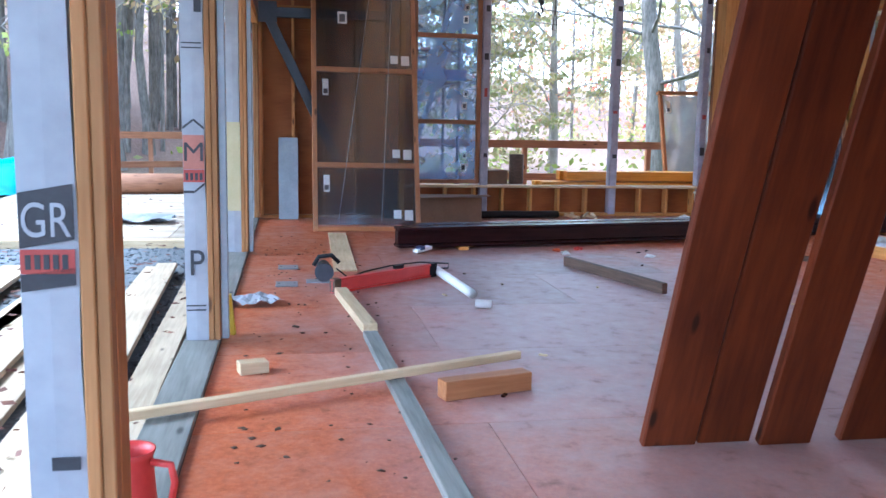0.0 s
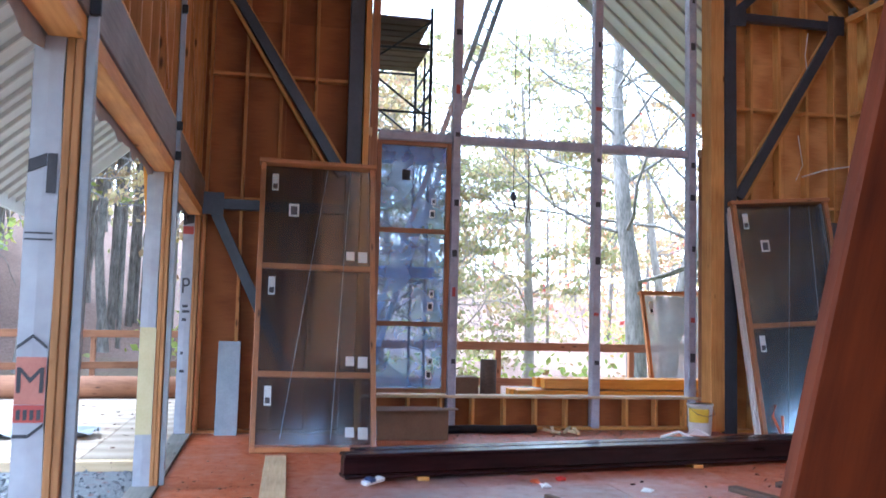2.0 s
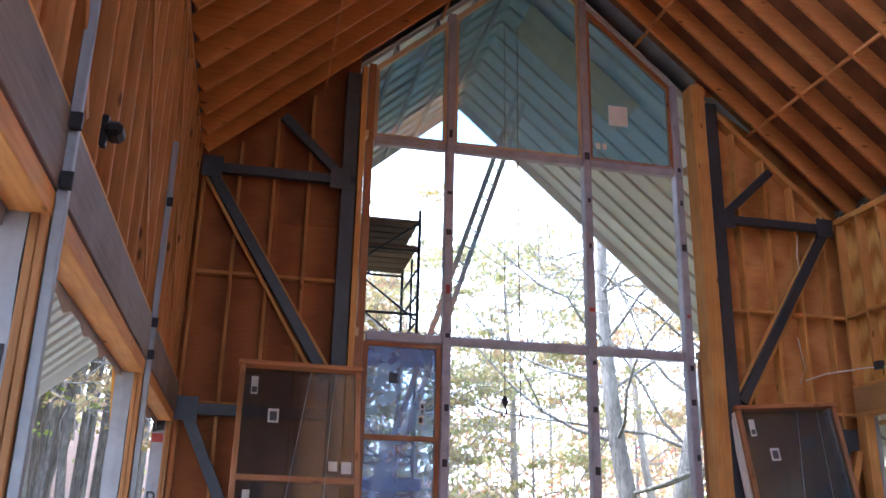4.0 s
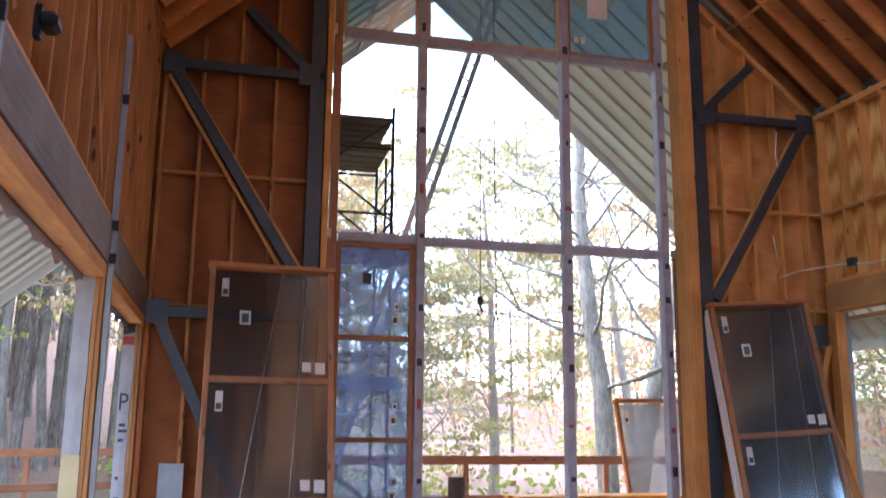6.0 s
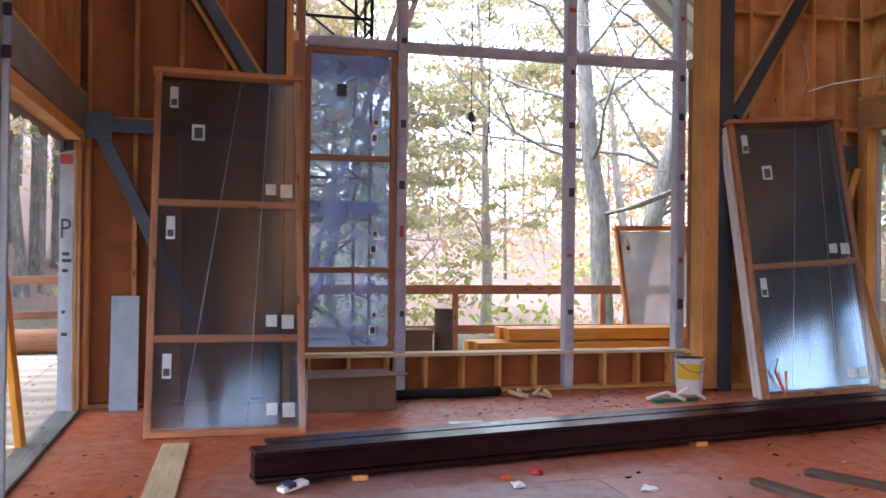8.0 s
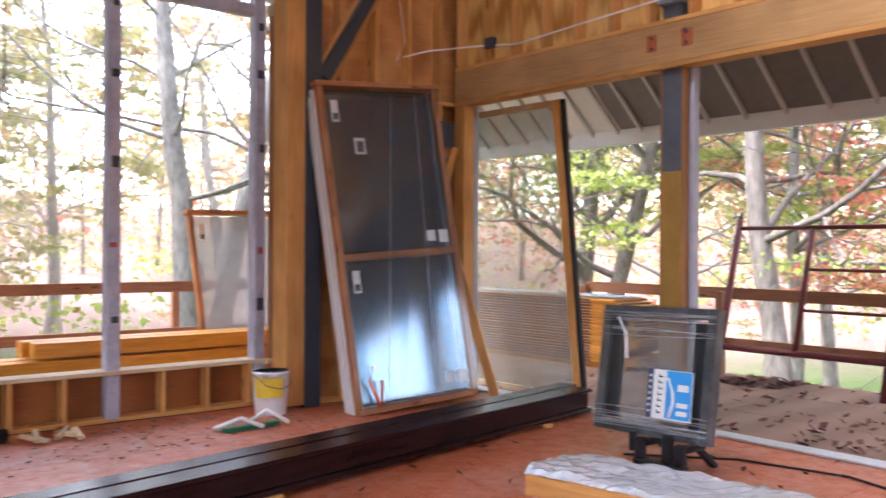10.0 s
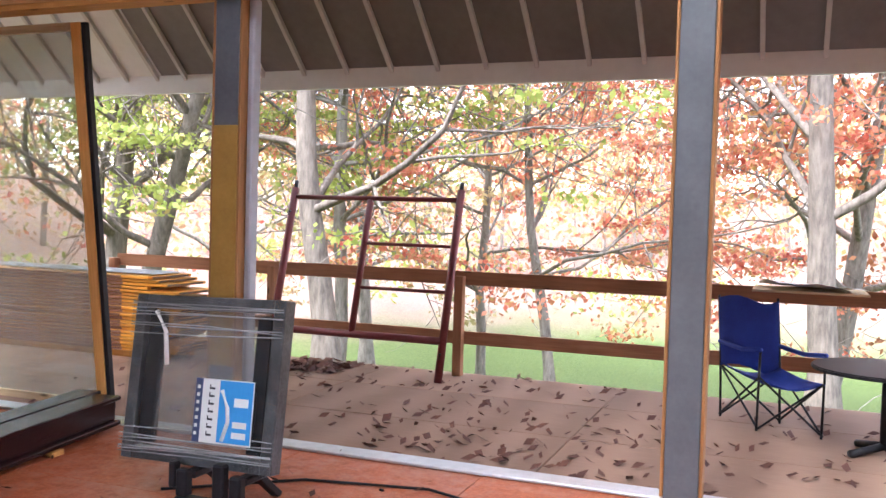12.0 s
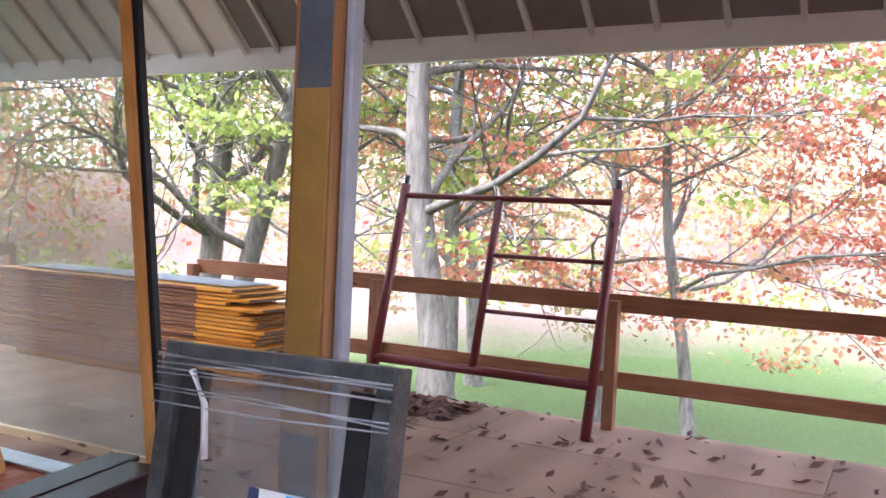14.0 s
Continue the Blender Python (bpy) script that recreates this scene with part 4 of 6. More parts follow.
ground = arrays("ground", verts, faces, ground_mat, None)
ground.data.shade_smooth()
tagged(ground, "autumn lawn and leaf litter rising to woods", "ground", kind="structure")

gravel = thing("gravel", "blue-grey gravel strip beside the sill", "gravel", at=(-2.4, 6, -0.3), kind="structure")
slab("gravel_bed", -4.2, XL - 0.2, -6, 10.29, -0.6, -0.3, gravel_mat, gravel)
rng = np.random.default_rng(5)


def scatter_chips(count, x0, x1, y0, y1, z, s0, s1, flat):
    """Small rough stones or scraps as one mesh."""
    vs, fs = [], []
    o = np.array([[1, 0, 0], [0, 1, 0], [-1, 0, 0], [0, -1, 0], [0, 0, 1], [0, 0, -1]], dtype=float)
    t = np.array([[0, 1, 4], [1, 2, 4], [2, 3, 4], [3, 0, 4], [1, 0, 5], [2, 1, 5], [3, 2, 5], [0, 3, 5]])
    for n in range(count):
        s = s0 + (s1 - s0) * rng.random()
        a = rng.random() * 6.3
        r = np.array([[math.cos(a), -math.sin(a), 0], [math.sin(a), math.cos(a), 0], [0, 0, 1]])
        p = (o * (s * (0.6 + 0.8 * rng.random((6, 1))) * np.array([1, 0.75, flat]))) @ r.T
        vs.append(p + np.array([x0 + (x1 - x0) * rng.random(), y0 + (y1 - y0) * rng.random(), z]))
        fs.append(t + 6 * n)
    return np.concatenate(vs), np.concatenate(fs)


v, f = scatter_chips(2600, -3.6, XL - 0.25, 1.5, 10.25, -0.295, 0.012, 0.035, 0.7)
stones = arrays("gravel_stones", v - np.array([-2.4, 6, -0.3]), f, gravel_mat, gravel)
tagged(stones, kind="stuff")

deck = thing("deck", "plywood deck round the house strewn with dry leaves", "deck", at=(10, 6, -0.05), kind="structure")
slab("deck_frame", XR + 0.12, 11.48, -6, 15.2, -0.4, -0.075, lumber_dark, deck)
slab("deck_frame", 0.6, XR + 0.118, YW + 0.12, 15.2, -0.4, -0.075, lumber_dark, deck)
for a in np.arange(XR + 0.12, 11.5, 1.16):
    for b in np.arange(-6, 15.2, 2.44):
        slab("deck_sheet", a + 0.003, min(a + 1.157, 11.48), b + 0.003, min(b + 2.437, 15.2), -0.072, -0.05, ply_deck, deck)
for a in np.arange(0.6, XR, 1.2):
    for b in (YW + 0.12, YW + 2.57):
        slab("deck_sheet", a + 0.003, min(a + 1.197, XR + 0.115), b + 0.003, min(b + 2.443, 15.2), -0.072, -0.05, ply_deck, deck)


def railing(points, label):
    """Posts with a top and a middle board, along a line."""
    r = thing("deck_railing", label, "railing", at=(*points[0], -0.05), group="railings of the deck")
    p0, p1 = Vector((*points[0], 0)), Vector((*points[1], 0))
    d = (p1 - p0).normalized()
    side = Vector((d.y, -d.x, 0)) * 0.065
    for z, h in ((0.93, 0.14), (0.33, 0.13)):
        bar("rail_board", p0 + side + Vector((0, 0, z)), p1 + side + Vector((0, 0, z)), 0.038, h, rail_wood, r)
    n = max(1, round((p1 - p0).length / 2.2))
    for i in range(n + 1):
        p = p0.lerp(p1, i / n)
        slab("rail_post", p.x - 0.045, p.x + 0.045, p.y - 0.045, p.y + 0.045, -0.05, 0.95, rail_wood, r)
    return r


railing(((11.3, -5.2), (11.3, 12.16)), "reddish brown timber deck railing with two boards")
railing(((1.8, 15.1), (11.4, 15.1)), "weathered cedar deck railing before the lawn")
railing(((-4.6, 17.6), (-1.2, 19.2)), "timber railing beside the side yard")


def leaf_mesh(count, x0, x1, y0, y1, z, size, bias):
    """Curled dry leaves as small bent quads."""
    n = count
    p = np.stack([x0 + (x1 - x0) * rng.random(n) ** bias[0], y0 + (y1 - y0) * rng.random(n) ** bias[1], np.full(n, z)], 1)
    a = rng.random(n) * 6.283
    s = size * (0.5 + rng.random(n))
    u = np.stack([np.cos(a), np.sin(a), 0.25 * (rng.random(n) - 0.3)], 1) * s[:, None]
    w = np.stack([-np.sin(a), np.cos(a), 0.5 * rng.random(n)], 1) * (s * 0.55)[:, None]
    lift = np.stack([np.zeros(n), np.zeros(n), 0.012 + 0.03 * rng.random(n)], 1)
    q = np.stack([p - u, p - w * 0.8 + lift * 0.3, p + u + lift, p + w + lift * 0.6], 1).reshape(-1, 3)
    q[:, 2] = np.maximum(q[:, 2], z)
    return q, np.arange(4 * n).reshape(-1, 4)


def litter(name, label, count, x0, x1, y0, y1, z, size, bias=(1, 1)):
    v, f = leaf_mesh(count, x0, x1, y0, y1, z, size, bias)
    ob = arrays(name, v, f, dead_leaf, None)
    tagged(ob, label, "leaves", kind="stuff")


litter("fallen_leaves", "dry brown leaves blown over the deck", 520, 8.25, 11.5, 0.5, 11.0, -0.046, 0.042)
litter("fallen_leaves", "drift of dry leaves on the deck boards", 110, 8.25, 9.7, 5.2, 7.6, -0.046, 0.045, (1.2, 1))
litter("fallen_leaves", "heap of dark leaves at the deck edge", 160, 10.7, 11.4, 8.9, 9.7, -0.044, 0.06)
litter("floor_leaves", "few dry leaves on the subfloor", 60, 4.5, 8.0, 5.5, 9.0, 0.004, 0.03)

# ---- leaning crated windows ----


def crate_window(bl, u, r, w, h, splits, label, layers=1, depth=0.07, labels=True, film=True, glazing=None):
    """A packed window standing on bl, its long side along u and width along r; frame, cross rails, panes, labels and film."""
    u, r = Vector(u).normalized(), Vector(r)
    r = (r - u * r.dot(u)).normalized()
    nrm = u.cross(r).normalized()
    m = Matrix((r, nrm, u)).transposed().to_4x4()
    m.translation = Vector(bl)
    t = new("crated_window")
    put(t, None, m)
    tagged(t, label, "window", group="windows waiting to be fitted")

    def p(name, a, b, c, d, y0, y1, mt, parent=t, lab="", bev=0.004):
        c_ = m @ Vector(((a + b) / 2, (y0 + y1) / 2, (c + d) / 2))
        tall = (d - c) > (b - a)
        rot = Matrix((r, nrm, u)).transposed().to_4x4() @ (Matrix(((0, 1, 0), (0, 0, 1), (1, 0, 0))).to_4x4() if tall else Matrix.Identity(4))
        size = (d - c, b - a, y1 - y0) if tall else (b - a, y1 - y0, d - c)
        return piece(name, size, mt, parent, Matrix.Translation(c_) @ rot, lab, bev)

    fw = 0.055
    for q in range(layers):
        o = q * (depth + 0.03)
        mt = crate_wood if q == 0 else white_paint
        ys = (o - depth / 2, o + depth / 2)
        p("crate_stile", 0, fw, 0, h, *ys, mt)
        p("crate_stile", w - fw, w, 0, h, *ys, mt)
        p("crate_rail", fw + 0.001, w - fw - 0.001, 0, fw, *ys, mt)
        p("crate_rail", -0.02 if q == 0 else fw, w + 0.02 if q == 0 else w - fw, h + 0.001, h + 0.05, ys[0] - 0.02, ys[1] + 0.02, crate_wood)
        zs = [fw] + [s * h for s in splits] + [h]
        for z in zs[1:-1]:
            p("cross_rail", fw + 0.001, w - fw - 0.001, z - 0.03, z + 0.03, ys[0] + 0.004, ys[1] - 0.004, window_wood if q else crate_wood)
        for a, b in zip(zs, zs[1:]):
            g = p("pane", fw - 0.01, w - fw + 0.01, a + 0.025, b - 0.025, o - 0.004, o + 0.004, glazing or pane_crate, bev=0)
            g.visible_shadow = False
            if q == 0 and labels:
                sheet = p("label_sheet", fw + 0.07, fw + 0.14, b - 0.32, b - 0.12, o - 0.012, o - 0.0085, paper, lab="white paper label", bev=0)
                p("label_print", fw + 0.08, fw + 0.13, b - 0.3, b - 0.24, o - 0.0145, o - 0.0125, ink, sheet, bev=0)
                if a > h * 0.3:
                    sheet = p("label_sheet", fw + 0.26, fw + 0.37, b - 0.62, b - 0.47, o - 0.012, o - 0.0085, paper, bev=0)
                    p("label_print", fw + 0.28, fw + 0.35, b - 0.6, b - 0.5, o - 0.0145, o - 0.0125, steel, sheet, bev=0)
                p("label_sheet", w - fw - 0.26, w - fw - 0.17, a + 0.1, a + 0.2, o - 0.012, o - 0.0085, paper, bev=0)
                p("label_sheet", w - fw - 0.13, w - fw - 0.03, a + 0.08, a + 0.2, o - 0.012, o - 0.0085, paper, bev=0)
    if film:
        bm = bmesh.new()
        cols = 14
        random.seed(9)
        prev = None
        for i in range(cols + 1):
            x = w * i / cols
            a = bm.verts.new((x, -depth / 2 - 0.012 - random.random() * 0.02, 0.05))
            b = bm.verts.new((x + random.random() * 0.02, -depth / 2 - 0.014 - random.random() * 0.012, h * 0.97))
            if prev:
                bm.faces.new((prev[0], a, b, prev[1]))
            prev = (a, b)
        s = part("stretch_wrap", bm, film_wrap, t, "clear plastic wrap with creases", m=m, smooth=True)
        s.visible_shadow = False
        for k in range(2):
            x = w * (0.5 + 0.2 * k)
            a, b = m @ Vector((x - 0.34 + 0.25 * k, -depth / 2 - 0.035, 0.12)), m @ Vector((x + 0.1, -depth / 2 - 0.03, h * 0.98))
            pipe("wrap_crease", [a, (a + b) / 2 - nrm * 0.006, b], 0.003, film_fold, t)
    return t


crate_window((0.2, 9.48, 0.0), (0.0, 0.9, 3.05), (1, 0.03, 0), 1.26, 3.16, (0.25, 0.62), "tall crated wooden window in plastic wrap leaning on the wall", glazing=pane_crate_dim)
crate_window((6.2, 10.22, 0.0), (-0.15, 0.48, 2.9), (1.28, -0.15, 0.0), 1.27, 2.93, (0.47,), "stack of crated windows leaning beside the steel column", layers=3)
bar("shore_timber", (7.8, 10.2, 0.0), (7.3, 10.85, 2.75), 0.04, 0.09, lumber, wall_end)
bar("shore_timber", (7.55, 10.88, 1.6), (7.83, 10.88, 2.5), 0.04, 0.09, lumber, wall_end)

# large glazed panel leaning on the right header from the deck
gp = thing("glass_panel", "large dusty glass door panel in a wooden frame", "glass door", at=(8.5, 10.5, -0.05))
pa, pb = Vector((8.5, 9.74, -0.05)), Vector((8.13, 9.72, 2.88))
run = Vector((0, 2.0, 0))
for o in (Vector((0, 0, 0)), run):
    bar("panel_stile", pa + o, pb + o, 0.09, 0.045, lumber, gp, up=(1, 0, 0))
    bar("panel_edge", pa + o + Vector((0.01, -0.066, 0)), pb + o + Vector((0.01, -0.066, 0)), 0.04, 0.05, black_rubber, gp, up=(1, 0, 0), label="black weather seal")
for q in (pa + Vector((0, 0, 0.03)), pb - Vector((0, 0, 0.03))):
    bar("panel_rail", q + Vector((0, 0.05, 0)), q + run - Vector((0, 0.05, 0)), 0.045, 0.06, lumber_pale, gp)
g_ = bar("pane", (pa + pb) / 2 + Vector((0, 0.04, 0)), (pa + pb) / 2 + run - Vector((0, 0.04, 0)), 0.008, (pb - pa).length - 0.1, pane_slider, gp, up=(pb - pa), bevel=0)
g_.visible_shadow = False

# dark beam across the floor
for k, (dx, dy, w, h) in enumerate(((0.0, 0.0, 0.2, 0.2), (0.1, 0.21, 0.18, 0.205))):
    t = thing("timber_beam", "long dark brown stained beam lying on the floor", "beam", at=(4.5, 8.7 + dy, 0), group="dark beams on the floor")
    a, b = Vector((0.98 + dx, 7.9 + dy, 0.035)), Vector((7.85 + dx * 0.5, 9.12 + dy, 0.035))
    bar("beam_web", a + Vector((0, 0, h / 2)), b + Vector((0, 0, h / 2)), w * 0.55, h - 0.062, beam_wood, t)
    bar("beam_flange", a + Vector((0, 0, h - 0.015)), b + Vector((0, 0, h - 0.015)), w, 0.03, beam_wood, t, label="glossy top face", bevel=0.006)
    bar("beam_flange", a + Vector((0, 0, 0.015)), b + Vector((0, 0, 0.015)), w, 0.03, beam_wood, t, bevel=0.006)
    for s in (0.1, 0.5, 0.9):
        c = a.lerp(b, s)
        slab("bearer_block", c.x - 0.05, c.x + 0.05, c.y - 0.12, c.y + 0.12, 0.0, 0.034, lumber, t)

# cedar planks leaning near the start
random.seed(2)
for k in range(6):
    x = 1.3 + 0.237 * k + (0.12 if k > 2 else 0)
    a = Vector((x + 0.11, 2.4 - 0.02 * k + 0.03 * (k % 2), 0.0))
    lean = 0.008 * random.random()
    b = a + Vector((lean * 3.3, -1.155, 3.3))
    t = thing("cedar_plank", "broad red cedar plank leaning upright", "plank", at=tuple(a), group="leaning cedar planks")
    a.z = 0.012
    bar("plank", a, b, 0.225, 0.042, cedar, t, up=(0, 1, 0.35), bevel=0.006)
rack = thing("plank_prop", "plain stud prop holding the leaning planks", "prop", at=(3.6, 1.1, 0))
slab("prop_post", 3.52, 3.6, 1.02, 1.1, 0, 3.3, lumber, rack)
slab("prop_rail", 1.4, 3.6, 1.101, 1.141, 3.1, 3.19, lumber, rack)
bar("prop_brace", (3.56, 1.06, 2.3), (2.6, 1.06, 3.1), 0.04, 0.09, lumber, rack)

# ---- floor clutter ----


def loose(name, label, category, a, b, w, h, mat, z=0.0, group=""):
    a, b = Vector((*a, z + h / 2)), Vector((*b, z + h / 2))
    t = thing(name, label, category, at=(a.x, a.y, z), group=group)
    bar("board" if category != "beam" else "body", a, b, w, h, mat, t)
    return t


loose("batten", "grey weathered batten lying along the floor", "batten", (0.55, 0.2), (0.4, 4.32), 0.085, 0.04, lumber_grey)
loose("lumber_offcut", "pale sawn offcut beside the red level", "offcut", (0.3, 5.62), (0.41, 4.42), 0.09, 0.06, lumber_pale)
t = thing("long_stick", "long pale stick lying across the sill and floor", "stick", at=(0.2, 3.2, 0.04))
bar("stick", (-0.95, 2.73, 0.065), (1.12, 3.62, 0.062), 0.045, 0.04, lumber_pale, t)
loose("timber_block", "short squared block of timber on the floor", "block", (0.62, 3.1), (1.06, 3.23), 0.09, 0.09, crate_wood)
loose("dark_board", "dark wet board lying on the floor", "board", (2.41, 6.87), (2.75, 5.47), 0.05, 0.085, lumber_dark)
loose("dark_board", "short dark board lying on the floor", "board", (4.15, 7.3), (4.3, 6.6), 0.09, 0.045, lumber_dark)
loose("dark_board", "dark board lying on the dusty floor", "board", (4.66, 7.45), (5.05, 6.7), 0.09, 0.045, lumber_dark)
loose("plywood_strip", "pale plywood strip on the floor", "board", (0.46, 9.22), (0.4, 6.66), 0.2, 0.018, lumber_pale)
loose("block_offcut", "small pale offcut beside the stud", "offcut", (-0.32, 3.62), (-0.18, 3.66), 0.09, 0.06, lumber_pale)
for x, y in ((-0.09, 6.07), (-0.08, 6.88)):
    t = thing("floor_plate", "grey metal plate on the floor", "plate", at=(x, y, 0), group="metal floor plates")
    slab("plate", x - 0.085, x + 0.085, y - 0.1, y + 0.1, 0.002, 0.012, steel_light, t, bevel=0.003)
    for sx in (-1, 1):
        slab("screw", x + sx * 0.06 - 0.006, x + sx * 0.06 + 0.006, y - 0.006, y + 0.006, 0.012, 0.016, steel, t)

# red spirit level as a ribbed box section
t = thing("spirit_level", "red box-section spirit level lying on the floor", "level", at=(0.7, 6.03, 0))
a, b = Vector((0.24, 5.68, 0.0)), Vector((1.12, 6.4, 0.0))
bar("level_web", a + Vector((0, 0, 0.055)), b + Vector((0, 0, 0.055)), 0.02, 0.08, red_paint, t)
for z in (0.008, 0.102):
    bar("level_flange", a + Vector((0, 0, z)), b + Vector((0, 0, z)), 0.05, 0.016, red_paint, t)
for s in (0.03, 0.97):
    c = a.lerp(b, s)
    bar("end_cap", c + (a - b) * 0.03 + Vector((0, 0, 0.055)), c + (b - a) * 0.03 + Vector((0, 0, 0.055)), 0.06, 0.115, black_rubber if s > 0.5 else lumber_dark, t)
c = a.lerp(b, 0.62)
bar("vial", c + (a - b) * 0.04 + Vector((0, 0, 0.125)), c + (b - a) * 0.04 + Vector((0, 0, 0.125)), 0.04, 0.03, black_rubber, t)

# circular saw with its lead
t = thing("circular_saw", "grey and black circular saw with a trailing lead", "saw", at=(0.2, 6.2, 0))
slab("base_plate", 0.06, 0.38, 6.12, 6.26, 0.002, 0.01, steel_light, t)
bm = bmesh.new()
bmesh.ops.create_cone(bm, cap_ends=True, segments=24, radius1=0.075, radius2=0.075, depth=0.045)
bmesh.ops.bevel(bm, geom=bm.edges[:], offset=0.004, segments=1, affect="EDGES")
part("blade_guard", bm, steel, t, m=pose(0.2, 6.14, 0.085, 90))
bm = bmesh.new()
bmesh.ops.create_cone(bm, cap_ends=True, segments=20, radius1=0.055, radius2=0.048, depth=0.17)
bmesh.ops.bevel(bm, geom=bm.edges[:], offset=0.006, segments=1, affect="EDGES")
part("motor", bm, black_rubber, t, m=pose(0.2, 6.25, 0.1, 90))
pipe("handle", [(0.12, 6.2, 0.13), (0.16, 6.2, 0.2), (0.26, 6.2, 0.21), (0.32, 6.2, 0.15)], 0.018, black_rubber, t)
pipe("lead", [(0.3, 6.22, 0.1), (0.4, 6.3, 0.01), (0.55, 6.6, 0.008), (0.8, 6.9, 0.008), (1.1, 7.1, 0.008), (1.35, 7.0, 0.008), (1.3, 6.75, 0.008), (1.1, 6.7, 0.008)], 0.006, black_rubber, t, "black power lead")

for p, q, r in (((1.15, 6.55), (1.24, 5.42), 0.035), ((1.2, 5.1), (1.3, 5.06), 0.03)):
    t = thing("plastic_pipe", "white plastic pipe lying on the floor", "pipe", at=(*p, 0), group="white pipes on the floor")
    a, b = Vector((*p, r)), Vector((*q, r))
    v, f = tube_arrays([[(*a, r), (*b, r), (*b, r * 0.85), (*a, r * 0.85), (*a, r)]], 16)
    arrays("pipe_shell", v - np.array([*p, 0]), f, white_paint, t).data.shade_smooth()

t = thing("packet", "torn white and navy packet on the floor", "packet", at=(1.2, 7.75, 0))
bar("packet_body", (1.14, 7.7, 0.02), (1.3, 7.78, 0.05), 0.09, 0.03, white_paint, t)
bar("packet_band", (1.17, 7.71, 0.045), (1.22, 7.735, 0.054), 0.094, 0.032, navy, t)
for k, (x, y, mt) in enumerate(((2.6, 7.75, orange_cord), (2.85, 7.85, red_paint), (3.4, 7.3, white_paint), (2.62, 7.55, white_paint))):
    t = thing("scrap", "crumpled scrap on the floor", "scrap", at=(x, y, 0), group="scraps on the floor")
    bm = bmesh.new()
    bmesh.ops.create_icosphere(bm, subdivisions=2, radius=0.06)
    for q in bm.verts:
        q.co *= 0.75 + 0.5 * noise.noise(q.co * 22 + Vector((k, 0, 0)))
        q.co.z = max(q.co.z * 0.45, -0.014)
    part("scrap_body", bm, mt, t, m=pose(x, y, 0.016))
t = thing("wrap_scrap", "white scrap of wrap by the sill", "scrap", at=(-0.3, 4.9, 0))
bm = bmesh.new()
bmesh.ops.create_grid(bm, x_segments=8, y_segments=6, size=0.15)
for q in bm.verts:
    q.co.z = 0.03 + 0.03 * noise.noise(q.co * 14)
part("wrap_sheet", bm, wrap, t, m=pose(-0.3, 5.35, 0.01, 0, 0, 30))
t = thing("red_can", "red plastic jug beside the sill", "jug", at=(-0.62, 2.05, -0.25))
bm = bmesh.new()
bmesh.ops.create_cone(bm, cap_ends=True, segments=20, radius1=0.09, radius2=0.07, depth=0.3)
bmesh.ops.bevel(bm, geom=bm.edges[:], offset=0.012, segments=2, affect="EDGES")
part("jug_body", bm, red_paint, t, m=pose(-0.8, 2.35, -0.14))
pipe("jug_handle", [(-0.73, 2.35, -0.04), (-0.66, 2.35, -0.03), (-0.65, 2.35, -0.12), (-0.71, 2.35, -0.18)], 0.012, red_paint, t)
t = thing("yellow_level", "yellow tool leaning against the stud", "tool", at=(XL + 0.04, 4.47, 0))
bar("tool_body", (XL + 0.055, 4.47, 0.0), (XL + 0.03, 4.47, 0.24), 0.03, 0.06, yellow, t, up=(0, 1, 0))
t = thing("grey_board", "grey board standing against the plywood", "board", at=(-0.1, 10.85, 0))
bar("board", (-0.08, 10.78, 0.0), (-0.08, 10.9, 1.05), 0.25, 0.02, steel_light, t, up=(0, 1, 0))
t = thing("orange_prop", "orange timber prop leaning outside the wall", "prop", at=(-0.62, 9.35, -0.3))
bar("prop", (-0.62, 9.35, -0.3), (-0.75, 8.45, 2.7), 0.05, 0.1, orange_board, t)

# cardboard box, bucket and scraps behind the beam
t = thing("cardboard_box", "brown cardboard box below the window sill", "box", at=(1.95, 10.55, 0))
slab("box_body", 1.55, 2.38, 10.35, 10.85, 0.0, 0.33, cardboard, t, bevel=0.008)
bar("box_flap", (1.55, 10.32, 0.335), (2.46, 10.28, 0.36), 0.26, 0.006, cardboard, t)
t = thing("bucket", "white plastic bucket with a yellow label", "bucket", at=(5.68, 10.8, 0))
prof = [(0.0, 0.0), (0.13, 0.0), (0.135, 0.01), (0.155, 0.36), (0.165, 0.365), (0.165, 0.38), (0.148, 0.38), (0.128, 0.02), (0.0, 0.02)]
v, f = tube_arrays([[(5.68, 10.8, 0.001 + z, max(r, 0.002)) for r, z in prof]], 28)
arrays("bucket_body", v - np.array([5.68, 10.8, 0]), f, white_paint, t).data.shade_smooth()
bm = bmesh.new()
arc = [[bm.verts.new(((0.139 + z * 0.06) * math.cos(a), (0.139 + z * 0.06) * math.sin(a), z)) for z in (0.16, 0.33)] for a in np.linspace(3.2, 5.0, 14)]
for c0, c1 in zip(arc, arc[1:]):
    bm.faces.new((c0[0], c1[0], c1[1], c0[1]))
part("bucket_label", bm, yellow, t, "yellow label")
pipe("bucket_handle", [(5.52, 10.8, 0.35), (5.56, 10.64, 0.27), (5.68, 10.6, 0.24), (5.8, 10.64, 0.27), (5.84, 10.8, 0.35)], 0.004, steel, t)
t = thing("tool_tray", "white and green tool lying on the floor", "tool", at=(5.2, 10.35, 0))
pipe("tool_arm", [(4.98, 10.42, 0.02), (5.15, 10.3, 0.1), (5.3, 10.2, 0.03)], 0.018, white_paint, t)
